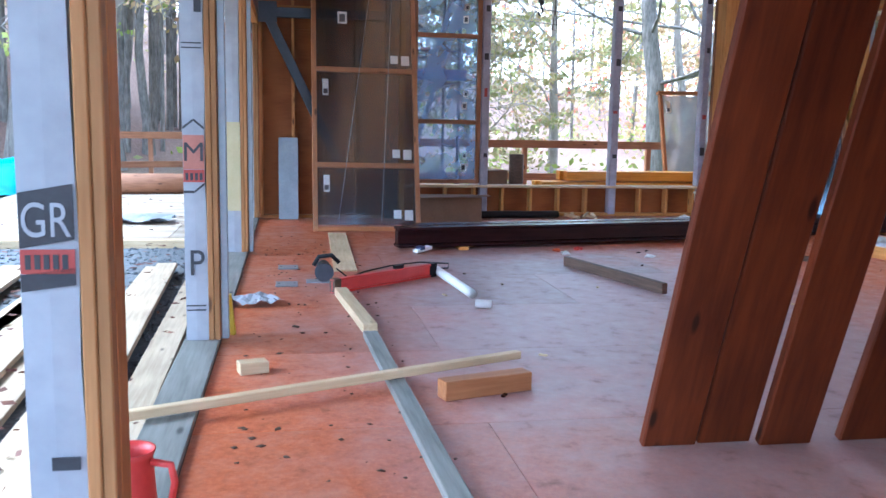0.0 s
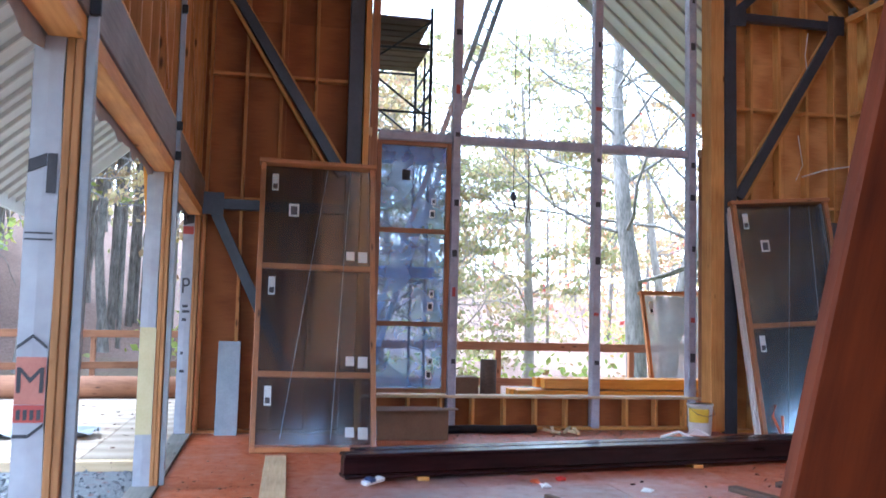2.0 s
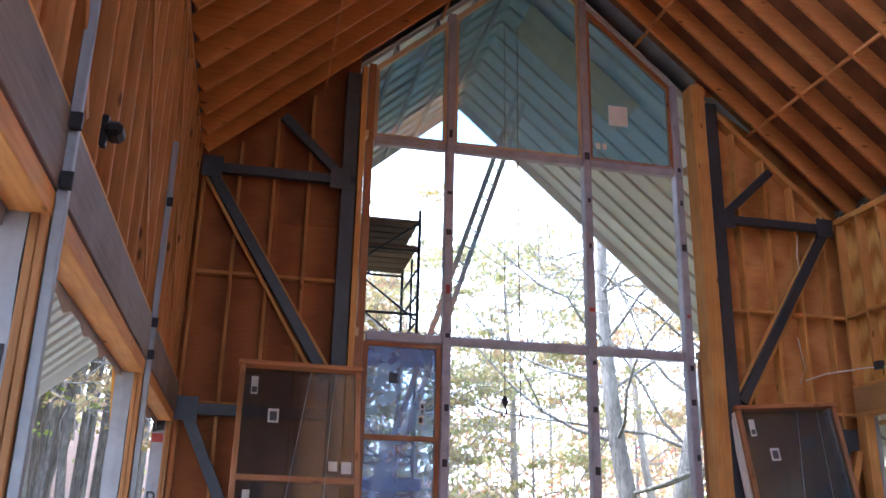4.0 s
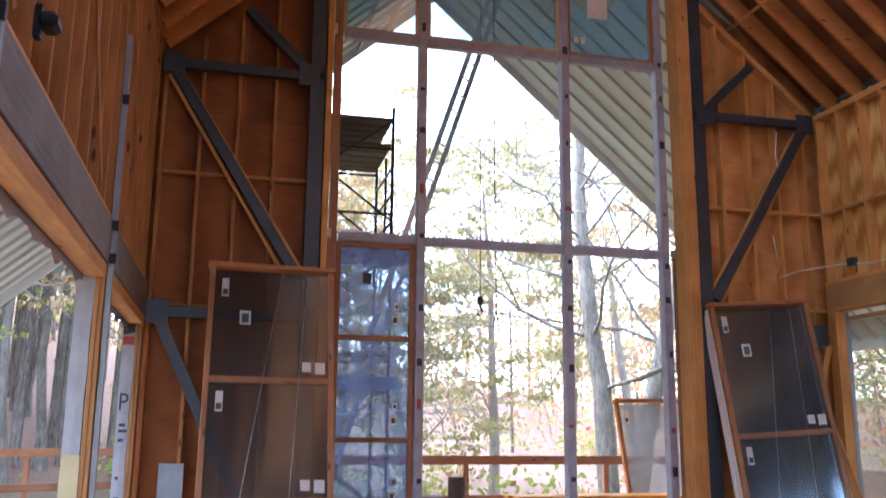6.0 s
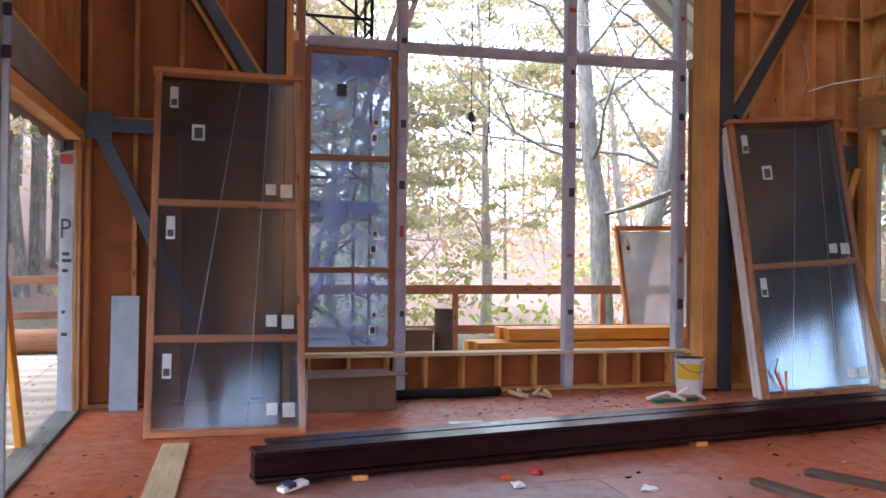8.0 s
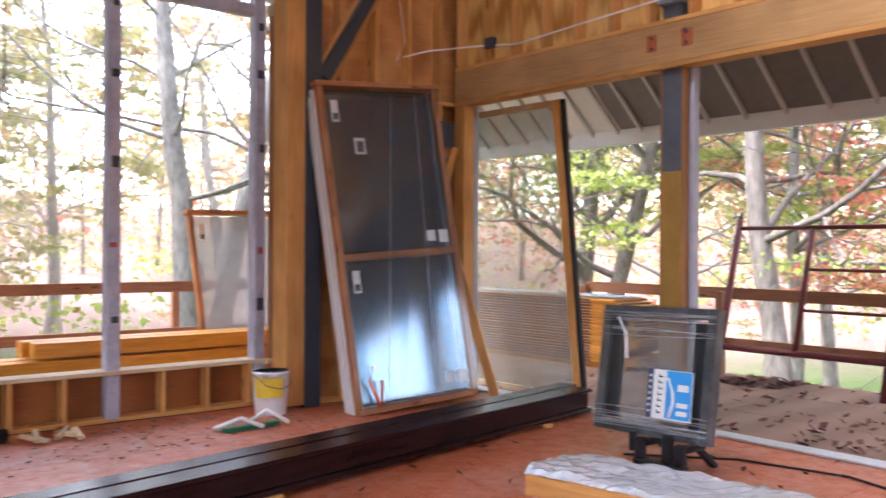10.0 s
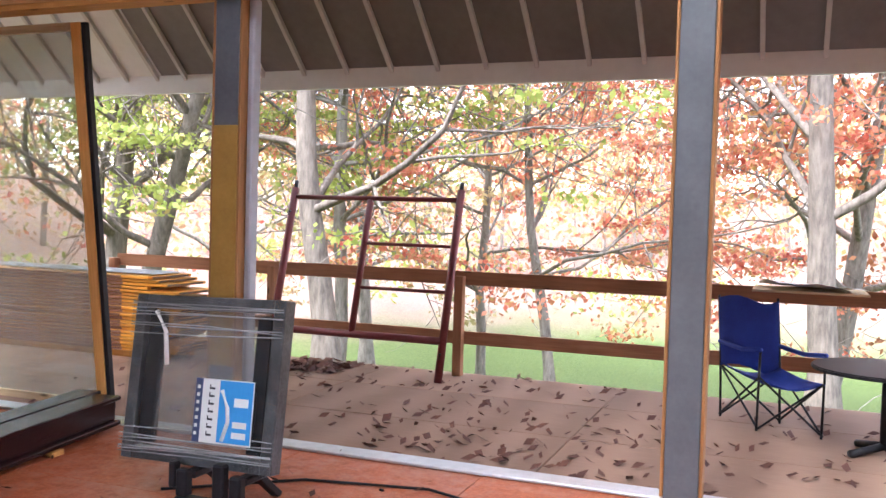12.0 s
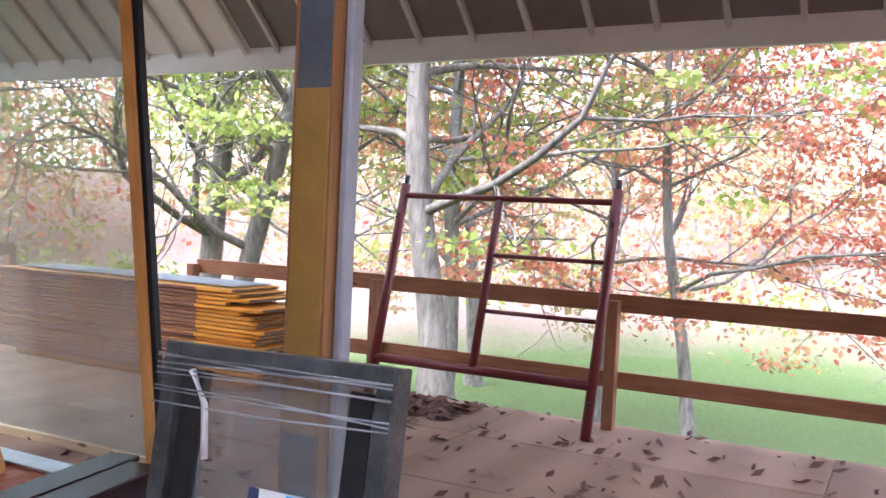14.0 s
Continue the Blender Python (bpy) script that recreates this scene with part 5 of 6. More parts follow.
pipe("tool_arm", [(5.28, 10.45, 0.02), (5.4, 10.35, 0.13), (5.55, 10.25, 0.03)], 0.018, white_paint, t)
bar("tool_base", (5.0, 10.3, 0.02), (5.5, 10.34, 0.02), 0.07, 0.035, green_plastic, t)
random.seed(6)
for k in range(7):
    x, y, a = 3.75 + random.random() * 0.4, 10.55 + random.random() * 0.3, random.random() * 3
    t = thing("wood_scrap", "pale broken wood scrap on the floor", "scrap", at=(x, y, 0), group="wood scraps below the window")
    bar("scrap_piece", (x, y, 0.03), (x + 0.16 * math.cos(a), y + 0.16 * math.sin(a), 0.03 + 0.06 * random.random()), 0.04, 0.035, lumber_pale, t)
t = thing("black_hose", "black corrugated hose on the floor", "hose", at=(3.0, 10.95, 0))
pipe("hose", [(2.45, 10.9, 0.05), (2.8, 10.98, 0.05), (3.2, 10.93, 0.05), (3.6, 11.0, 0.05)], 0.05, black_rubber, t)
t = thing("paper_sheet", "white paper sheet on the floor", "paper", at=(2.9, 9.4, 0))
slab("sheet", 2.72, 3.02, 9.5, 9.7, 0.003, 0.006, paper, t, bevel=0)
t = thing("clamp", "orange clamp hanging on the crated windows", "clamp", at=(6.25, 10.25, 0.2))
pipe("clamp_cord", [(6.36, 10.22, 0.42), (6.3, 10.18, 0.3), (6.38, 10.16, 0.12), (6.44, 10.18, 0.0), (6.42, 10.17, 0.3)], 0.016, orange_cord, t)
random.seed(12)
for k in range(60):
    x, y = random.uniform(-0.2, 7.6), random.uniform(2.5, 9.0)
    if abs(y - (7.9 + 0.19 * (x - 1))) < 0.6:
        continue
    t = thing("wood_chip", "small wood chip on the floor", "chip", at=(x, y, 0), group="wood chips on the floor")
    a, s = random.random() * 3.1, random.uniform(0.015, 0.05)
    bar("chip", (x, y, 0.006), (x + s * math.cos(a), y + s * math.sin(a), 0.008), 0.02, 0.01, random.choice((lumber_dark, lumber_pale, mud, beam_wood)), t, bevel=0.002)
v, f = scatter_chips(240, 2.2, 5.9, 9.9, 11.1, 0.004, 0.008, 0.03, 0.3)
tagged(arrays("debris", v, f, mud, None), "fine dirt and chips below the window", "debris", kind="stuff")
v, f = scatter_chips(160, -0.3, 0.55, 2.0, 9.0, 0.004, 0.006, 0.022, 0.3)
tagged(arrays("debris", v, f, lumber_dark, None), "fine sawdust and dirt along the floor", "debris", kind="stuff")

# wrapped window on a stand, and a film-wrapped pack
# grey mottling paints the film's glare onto the black frame
frame_glare = rough_mix("film_glare_black_frame", [(0.35, (0.02, 0.021, 0.023)), (0.7, (0.13, 0.135, 0.14))], 7.0, 0.3, 0, 0.3)
t = thing("wrapped_window", "black-framed window in stretch film with a blue label", "window", at=(6.9, 7.5, 0.17))
BL, BR = Vector((6.85, 8.09, 0.18)), Vector((6.83, 7.15, 0.2))
U = Vector((0.12, 0.0, 0.87))
W = BR - BL
n = W.cross(U).normalized()
if n.x > 0:
    n = -n


def jp(s, h, off=0.0):
    return BL + W * s + U * h + n * off


for a, b, w in ((jp(0.03, 0.0), jp(0.03, 1.0), 0.07), (jp(0.97, 0), jp(0.97, 1), 0.07)):
    bar("window_frame", a, b, 0.09, w, frame_glare, t, up=W)
for h in (0.04, 0.96):
    bar("window_frame", jp(0.07, h), jp(0.93, h), 0.09, 0.07, frame_glare, t, up=U)
for a, b in ((jp(0.13, 0.1), jp(0.13, 0.9)), (jp(0.87, 0.1), jp(0.87, 0.9))):
    bar("inner_sash", a, b, 0.05, 0.09, black_rubber, t, up=W)
mp, lp = frame_of(jp(0.1, 0.5), jp(0.9, 0.5), U)
g_ = piece("pane", (lp, 0.008, 0.74), pane_beige, t, mp, bevel=0)
g_.visible_shadow = False
mp, lp = frame_of(jp(-0.01, 0.5, 0.06), jp(1.01, 0.5, 0.06), U)
bm = bmesh.new()
bmesh.ops.create_grid(bm, x_segments=24, y_segments=30, size=0.5)
for q in bm.verts:
    q.co = Vector((q.co.x * lp, 0.012 * noise.noise(Vector((q.co.x * 3, q.co.y * 22, 0))), q.co.y * 0.9))
s_ = part("stretch_wrap", bm, film_clear, t, "creased clear stretch film", m=mp, smooth=True)
s_.visible_shadow = False
random.seed(3)
for k in range(16):
    h = 0.03 + 0.2 * random.random() if k % 2 else 0.76 + 0.22 * random.random()
    a, b = jp(-0.01, h, 0.068), jp(1.01, h + random.uniform(-0.03, 0.03), 0.068)
    pipe("film_crease", [a, (a + b) / 2 + Vector((0, 0, random.uniform(-0.015, 0.015))), b], 0.003, film_fold, t)
pipe("foam_strip", [jp(0.16, 0.9, 0.062), jp(0.24, 0.78, 0.064), jp(0.27, 0.58, 0.062)], 0.012, white_paint, t, "white foam strip")


def patch(name, s0, s1, h0, h1, off, mt, lab=""):
    mm, length = frame_of(jp(s0, (h0 + h1) / 2, off), jp(s1, (h0 + h1) / 2, off), U)
    piece(name, (length, 0.002, (h1 - h0) * U.length), mt, t, mm, lab, 0)


patch("label_sheet", 0.53, 0.88, 0.15, 0.52, 0.072, paper)
patch("label_field", 0.66, 0.875, 0.16, 0.515, 0.0755, blue_sign, "bright blue label")
patch("label_band", 0.5, 0.545, 0.15, 0.52, 0.0755, navy)
for h in (0.19, 0.235, 0.28, 0.325, 0.37, 0.415, 0.46):
    patch("label_print", 0.59, 0.625, h, h + 0.012, 0.0755, ink)
    patch("label_print", 0.59, 0.597, h + 0.0125, h + 0.027, 0.0755, ink)
for h in (0.19, 0.235, 0.28, 0.325, 0.37, 0.415, 0.46):
    patch("label_print", 0.512, 0.53, h, h + 0.02, 0.0785, paper)
pipe("label_curve", [jp(0.7, 0.17, 0.078), jp(0.73, 0.28, 0.078), jp(0.72, 0.36, 0.078), jp(0.675, 0.46, 0.078)], 0.011, paper, t, "white curved stripe")
for h0, h1 in ((0.19, 0.225), (0.25, 0.285), (0.37, 0.42)):
    patch("label_bar", 0.76, 0.85, h0, h1, 0.0785, paper)
st = thing("window_stand", "black folding stand under the wrapped window", "stand", at=(6.9, 7.4, 0))
for y, top in ((7.3, 0.2), (7.4, 0.25), (7.62, 0.2)):
    slab("stand_prong", 6.7, 6.76, y - 0.035, y + 0.035, 0.06, top, black_rubber, st, bevel=0.01)
slab("stand_prong", 6.701, 6.759, 7.66, 7.7, 0.1, 0.23, black_rubber, st, bevel=0.008)
slab("stand_plate", 6.69, 6.77, 7.26, 7.66, 0.0, 0.06, black_rubber, st, bevel=0.01)
slab("stand_top", 6.765, 6.98, 7.27, 7.34, 0.14, 0.182, black_rubber, st, bevel=0.01)
slab("stand_top", 6.765, 6.98, 7.58, 7.65, 0.14, 0.182, black_rubber, st, bevel=0.01)
for y in (7.305, 7.615):
    bar("stand_leg", (7.12, y, 0.0), (6.93, y, 0.15), 0.05, 0.04, black_rubber, st)
t = thing("wrapped_pack", "timber pack under shiny crumpled plastic", "pack", at=(6.1, 7.2, 0))
dx_, dy_ = Vector((0.16, -0.987, 0)), Vector((0.987, 0.16, 0))
o_ = Vector((5.64, 7.62, 0))
for k in range(3):
    c = o_ + dy_ * (0.1 + 0.2 * k)
    bar("pack_board", c + Vector((0, 0, 0.06)), c + dx_ * 1.75 + Vector((0, 0, 0.06)), 0.18, 0.12, lumber, t)
bm = bmesh.new()
bmesh.ops.create_grid(bm, x_segments=44, y_segments=18, size=0.5)
mp = Matrix((dx_, dy_, Vector((0, 0, 1)))).transposed().to_4x4()
mp.translation = o_ + dx_ * 0.86 + dy_ * 0.34 + Vector((0, 0, 0.14))
for q in bm.verts:
    e = max(abs(q.co.y) * 2 - 0.85, 0)
    q.co = Vector((q.co.x * 1.8, q.co.y * 0.62, 0.012 + 0.03 * noise.noise(Vector((q.co.x * 9, q.co.y * 7, 1))) + 0.02 * noise.noise(Vector((q.co.x * 30, q.co.y * 24, 2))) - e * 0.3))
part("plastic_cover", bm, film_silver, t, "shiny crumpled plastic sheet", m=mp)
cable = thing("power_cable", "thin dark cable lying by the threshold", "cable", at=(7.3, 7.0, 0))
pipe("cable", [(6.9, 7.9, 0.008), (7.4, 7.3, 0.008), (7.55, 6.6, 0.008), (7.3, 5.9, 0.008), (7.1, 5.2, 0.008), (7.3, 4.4, 0.008)], 0.008, black_rubber, cable)
wire = thing("house_wiring", "thin pale cables looped along the studs", "cable", at=(7.88, 10.0, 3.5))
pipe("wire", [(7.2, 10.92, 3.35), (7.5, 10.9, 3.45), (7.87, 10.6, 3.5), (7.87, 10.0, 3.42), (7.87, 9.2, 3.46), (7.87, 8.2, 3.5)], 0.008, white_paint, wire)
pipe("wire", [(7.1, 10.9, 3.3), (7.2, 10.9, 3.5), (7.15, 10.92, 3.9)], 0.007, white_paint, wire)
pipe("wire", [(7.87, 9.6, 4.9), (7.87, 9.55, 4.4), (7.87, 9.3, 4.0)], 0.007, white_paint, wire)
pipe("wire", [(7.3, 10.91, 5.3), (7.25, 10.9, 5.0), (7.3, 10.92, 4.7)], 0.007, white_paint, wire)
slab("junction_box", 7.82, 7.888, 10.3, 10.42, 3.44, 3.54, steel, wire)
lamp = thing("flood_lamp", "black work lamp fixed on the stud wall", "lamp", at=(XL + 0.1, 4.9, 3.15))
slab("lamp_body", XL + 0.02, XL + 0.1, 4.82, 4.95, 3.06, 3.13, black_rubber, lamp, bevel=0.02)
slab("lamp_bracket", XL + 0.001, XL + 0.03, 4.86, 4.91, 3.02, 3.17, black_rubber, lamp)

# ---- on the deck ----
t = thing("scaffold_section", "maroon steel scaffold end frame leaning on the railing", "scaffold frame", at=(10.9, 8.9, -0.05))


def fr(s, h):
    """Along the frame's width (0 to 1, away from the house corner) and up its length in metres."""
    return Vector((10.82 + 0.26 * h, 9.74 - 1.9 * s, -0.05 + 0.965 * h))


for s in (0, 1):
    pipe("frame_leg", [fr(s, 0), fr(s, 1.92)], 0.04, red_steel, t)
    pipe("coupling_pin", [fr(s, 1.9), fr(s, 2.0)], 0.022, dark_steel, t)
    for h in (0.28, 1.66):
        pipe("toggle_lock", [fr(s, h) - Vector((0.03, 0, 0)), fr(s, h) - Vector((0.07, 0.01, 0)), fr(s, h - 0.04) - Vector((0.075, 0.01, 0))], 0.012, dark_steel, t)
pipe("frame_bar", [fr(0, 1.82), fr(1, 1.82)], 0.026, red_steel, t)
pipe("frame_bar", [fr(0, 0.4), fr(1, 0.4)], 0.038, red_steel, t)
pipe("inner_post", [fr(0.48, 1.8), fr(0.48, 0.42)], 0.034, red_steel, t)
for h in (1.34, 0.88):
    pipe("rung", [fr(0.48, h), fr(1, h)], 0.018, red_steel, t)
edge_dimmed = wood("dimmed_board_edge", (0.16, 0.07, 0.045), (0.26, 0.12, 0.08), 0.6, 14.0, 0.3, False)
stack = thing("board_stack", "stack of orange-edged boards on the deck", "board stack", at=(10.4, 11.4, -0.05))
slab("bearer", 10.55, 10.65, 10.8, 13.8, -0.05, 0.03, lumber, stack)
slab("bearer", 10.95, 11.05, 10.8, 13.8, -0.05, 0.03, lumber, stack)
random.seed(8)
for k in range(22):
    y0 = 10.7 + random.uniform(-0.14, 0.14) + (0.14 if k > 17 else 0)
    z, xa = 0.031 + k * 0.0365, 10.45 + random.uniform(-0.02, 0.02)
    slab("stack_board", xa, 11.15, y0, 14.0, z, z + 0.029, orange_board, stack)
    slab("stack_end", 10.5, 11.1, y0 - 0.006, y0 - 0.001, z + 0.004, z + 0.025, lumber_dark, stack)
    # added strip dims the orange edge where it shows through the glass panel
    slab("edge_strip", xa - 0.006, xa - 0.002, 11.3, 13.95, z + 0.001, z + 0.028, edge_dimmed, stack, "added brown strip dimming the board edge")
slab("cover_sheet", 10.6, 11.12, 11.0, 13.9, 0.838, 0.846, wrap, stack)

chair = thing("camping_chair", "blue canvas folding camping chair on the deck", "chair", at=(10.35, 5.2, -0.05))


def cloth(name, grid, mat, parent, thick=0.012):
    bm = bmesh.new()
    vs = [[bm.verts.new(p) for p in row] for row in grid]
    for r0, r1 in zip(vs, vs[1:]):
        for a, b, c, d in zip(r0, r0[1:], r1[1:], r1):
            bm.faces.new((a, b, c, d))
    bmesh.ops.recalc_face_normals(bm, faces=bm.faces)
    bmesh.ops.solidify(bm, geom=bm.faces[:], thickness=thick)
    return part(name, bm, mat, parent, m=Matrix(), smooth=True)


def chair_xyz(a, b, w):
    # a across (towards the house corner), b out from the back, w up
    return Vector((10.66 - 0.05 * a - 0.6 * b, 5.26 - 0.46 * a - 0.42 * b, -0.05 + w))


cloth("back_sling", [[chair_xyz(a, -0.02 - 0.12 * (w - 0.42) + 0.06 * math.sin(a * 3.14), w + 0.03 * math.sin(a * 3.14 * 2)) for a in np.linspace(0, 1, 8)] for w in np.linspace(0.42, 0.98, 8)], blue_cloth, chair)
cloth("seat_sling", [[chair_xyz(a, b, 0.44 - 0.07 * math.sin(a * 3.14) - 0.04 * math.sin(b * 3.0)) for a in np.linspace(0, 1, 8)] for b in np.linspace(-0.02, 0.75, 8)], blue_cloth, chair)
for a in (0, 1):
    pipe("armrest", [chair_xyz(a, -0.05, 0.62), chair_xyz(a, 0.4, 0.6), chair_xyz(a, 0.75, 0.63)], 0.018, blue_cloth, chair)
    pipe("back_post", [chair_xyz(a, 0.02, 0.0), chair_xyz(a, -0.02, 0.5), chair_xyz(a, -0.1, 1.0)], 0.01, black_rubber, chair)
    pipe("front_post", [chair_xyz(a, 0.72, 0.0), chair_xyz(a, 0.74, 0.62)], 0.01, black_rubber, chair)
    pipe("cross_leg", [chair_xyz(a, 0.0, 0.02), chair_xyz(a, 0.74, 0.42)], 0.009, black_rubber, chair)
    pipe("cross_leg", [chair_xyz(a, 0.74, 0.02), chair_xyz(a, 0.0, 0.42)], 0.009, black_rubber, chair)
for b in (0.02, 0.74):
    pipe("cross_leg", [chair_xyz(0, b, 0.02), chair_xyz(1, b, 0.42)], 0.009, black_rubber, chair)
    pipe("cross_leg", [chair_xyz(1, b, 0.02), chair_xyz(0, b, 0.42)], 0.009, black_rubber, chair)
tb = thing("patio_table", "round table with a black pedestal on the deck", "table", at=(9.86, 4.1, -0.05))
bm = bmesh.new()
bmesh.ops.create_cone(bm, cap_ends=True, segments=36, radius1=0.5, radius2=0.5, depth=0.03)
bmesh.ops.bevel(bm, geom=bm.edges[:], offset=0.008, segments=2, affect="EDGES")
part("tabletop", bm, black_rubber, tb, m=pose(9.86, 4.1, 0.55))
pipe("pedestal", [(9.86, 4.1, 0.0), (9.86, 4.1, 0.54)], 0.035, black_rubber, tb)
for k in range(4):
    a = k * 1.571 + 0.6
    pipe("pedestal_foot", [(9.86, 4.1, 0.02), (9.86 + 0.28 * math.cos(a), 4.1 + 0.28 * math.sin(a), -0.03)], 0.028, black_rubber, tb)
ps = thing("paper_plans", "white drawings lying over the railing corner", "paper", at=(11.1, 4.6, 0.98))
bm = bmesh.new()
bmesh.ops.create_grid(bm, x_segments=10, y_segments=8, size=0.35)
for q in bm.verts:
    q.co.z = 0.03 * noise.noise(q.co * 4)
part("sheet", bm, paper, ps, m=pose(11.15, 4.6, 1.04, 4, 3, 20))
wb = thing("railing_shelf", "board shelf fixed on the railing", "shelf", at=(11.15, 4.6, 0.97))
slab("shelf_board", 10.85, 11.5, 4.15, 5.05, 0.985, 1.005, lumber_pale, wb)

# beyond the window bay
og = thing("orange_boards", "orange boards stacked on the deck before the bay", "boards", at=(4.9, 12.6, -0.05))
for k, (x0, x1, y0, z) in enumerate(((3.75, 6.7, 12.3, 0.0), (3.7, 6.7, 12.55, 0.0), (4.15, 6.8, 12.35, 0.16), (4.1, 6.8, 12.58, 0.16))):
    slab("board", x0, x1, y0, y0 + 0.2, 0.27 + z, 0.41 + z, orange_board, og)
for x in (4.3, 5.4, 6.4):
    slab("trestle", x - 0.05, x + 0.05, 12.3, 12.8, -0.05, 0.268, lumber, og)
t = thing("pipe_stub", "upright dark pipe stub behind the sill", "pipe", at=(3.3, 12.2, -0.05))
pipe("stub", [(3.3, 12.2, -0.05), (3.3, 12.2, 0.83)], 0.11, lumber_dark, t, sides=20)
t = thing("paper_carton", "brown carton outside the bay", "box", at=(2.95, 12.2, -0.05))
slab("carton_body", 2.7, 3.12, 12.0, 12.4, -0.05, 0.6, cardboard, t, bevel=0.01)
crate_window((6.2, 13.25, -0.05), (-0.05, 0.45, 1.9), (1, 0.05, 0), 1.15, 1.93, (), "single crated window standing on the deck outside", labels=True, film=False, glazing=pane_glare)

# scaffold tower outside the bay
sc = thing("scaffold_tower", "dark steel scaffold tower with plank platforms", "scaffold", at=(1.9, 13.6, -0.05))
for yy in (13.2, 14.6):
    for x in (0.55, 2.58):
        pipe("standard", [(x, yy, -0.05), (x, yy, 6.0)], 0.024, dark_steel, sc)
    for z in (0.4, 1.9, 2.4, 3.9, 4.4, 5.36):
        pipe("ledger", [(0.55, yy, z), (2.58, yy, z)], 0.02, dark_steel, sc)
    for z in (0.3, 2.3, 4.3):
        pipe("brace", [(0.55, yy, z), (2.58, yy, z + 1.5)], 0.016, dark_steel, sc)
        pipe("brace", [(2.58, yy, z), (0.55, yy, z + 1.5)], 0.016, dark_steel, sc)
for x in (0.55, 2.58):
    for z in (0.9, 1.9, 2.9, 3.9, 4.3, 4.7, 5.1, 5.85):
        pipe("rung", [(x, 13.2, z), (x, 14.6, z)], 0.018, dark_steel, sc)
    pipe("inner_post", [(x, 13.75, 4.1), (x, 13.75, 5.4)], 0.018, dark_steel, sc)
for z, mt in ((5.4, lumber_dark), (5.8, lumber_dark)):
    for k in range(5):
        slab("platform_plank", 0.3, 2.56, 13.22 + 0.28 * k, 13.46 + 0.28 * k, z, z + 0.05, mt, sc)
for z in (1.95, 3.66):
    slab("platform_plank", 0.6, 2.7, 13.16, 13.42, z, z + 0.16, blue_film, sc, "blue platform plank")
ld = thing("ladder", "long aluminium ladder leaning up to the roof", "ladder", at=(2.9, 13.0, -0.05))
LA, LB, LW = Vector((1.68, 12.9, 0.9)), Vector((4.25, 13.7, 8.4)), Vector((0.2, 0.24, 0))
for o in (Vector(), LW):
    bar("ladder_rail", LA + o, LB + o, 0.035, 0.08, galv, ld, up=(1, 0, 0))
for k in range(26):
    a = LA.lerp(LB, 0.02 + k * 0.038)
    pipe("ladder_rung", [a, a + LW], 0.015, galv, ld, sides=6)
bar("ladder_foot", (1.36, 12.8, -0.05), (1.7, 12.905, 0.95), 0.05, 0.09, steel, ld, up=(1, 0, 0))
bar("ladder_foot", (1.56, 13.04, -0.05), (1.9, 13.145, 0.95), 0.05, 0.09, steel, ld, up=(1, 0, 0))
pu = thing("pulley_rope", "hoist rope with a hook hanging outside the bay", "rope", at=(3.75, 12.6, 8.3))
pipe("rope", [(3.92, 12.6, 9.0), (3.93, 12.6, 5.0), (3.95, 12.6, 3.0), (3.99, 12.6, 2.7), (3.91, 12.6, 2.72), (3.95, 12.6, 3.1)], 0.008, lumber_dark, pu, sides=6)
pipe("rope", [(3.72, 12.6, 9.0), (3.72, 12.6, 3.2)], 0.006, lumber_dark, pu, sides=6)
bm = bmesh.new()
bmesh.ops.create_icosphere(bm, subdivisions=2, radius=0.07)
for q in bm.verts:
    q.co.x *= 0.6
    q.co *= 1 + 0.3 * noise.noise(q.co * 20)
part("pulley_block", bm, dark_steel, pu, m=pose(3.72, 12.6, 3.14))
pipe("hook", [(3.72, 12.6, 3.08), (3.75, 12.6, 2.98), (3.71, 12.6, 2.92), (3.67, 12.6, 2.97)], 0.014, dark_steel, pu)

# side yard on the left
random.seed(21)
lumber_muddy = wood("muddy_pale_plank", (0.38, 0.29, 0.2), (0.58, 0.48, 0.35))
for k in range(11):
    x = -0.78 - 0.215 * k
    y0 = 2.3 + random.uniform(-0.6, 0.7)
    t = thing("yard_plank", "pale muddy plank lying on the gravel", "plank", at=(x, y0, -0.28), group="planks on the gravel")
    z = -0.262 + 0.046 * (k % 3 == 1)
    bar("plank", (x - 0.06, y0, z), (x - 0.25 + random.uniform(-0.12, 0.18), y0 + random.uniform(5.2, 6.4), z), 0.2, 0.042, lumber_muddy, t)
pad_ply = plywood("mud_stained_plywood", (0.3, 0.24, 0.18), (0.45, 0.37, 0.29), 2.0)
pad = thing("plywood_pad", "pale plywood sheets laid on bearers in the yard", "plywood", at=(-3, 14, -0.4), group="plywood sheets")
slab("pad_edge", -5.2, -0.9, 10.3, 10.45, -0.42, -0.2, lumber_pale, pad)
for a in np.arange(-5.2, -0.95, 1.22):
    for b in (10.46, 12.9, 15.34):
        slab("pad_sheet", a, a + 1.215, b, b + 2.43, -0.24 + 0.006 * (a > -3), -0.2 + 0.006 * (a > -3), pad_ply, pad)
slab("pad_bearer", -5.2, -0.9, 10.5, 17.7, -0.6, -0.245, lumber_dark, pad)
t = thing("cardboard_roll", "long brown cardboard roll on the plywood", "roll", at=(-2.2, 17.3, -0.2))
pipe("roll", [(-4.6, 17.2, 0.0), (-0.7, 17.5, 0.0)], 0.2, rail_wood, t, sides=24)
t = thing("yard_heap", "blue tarpaulin over a heap in the yard", "tarpaulin", at=(-6.5, 19, -0.3))
bm = bmesh.new()
bmesh.ops.create_uvsphere(bm, u_segments=28, v_segments=14, radius=1.0)
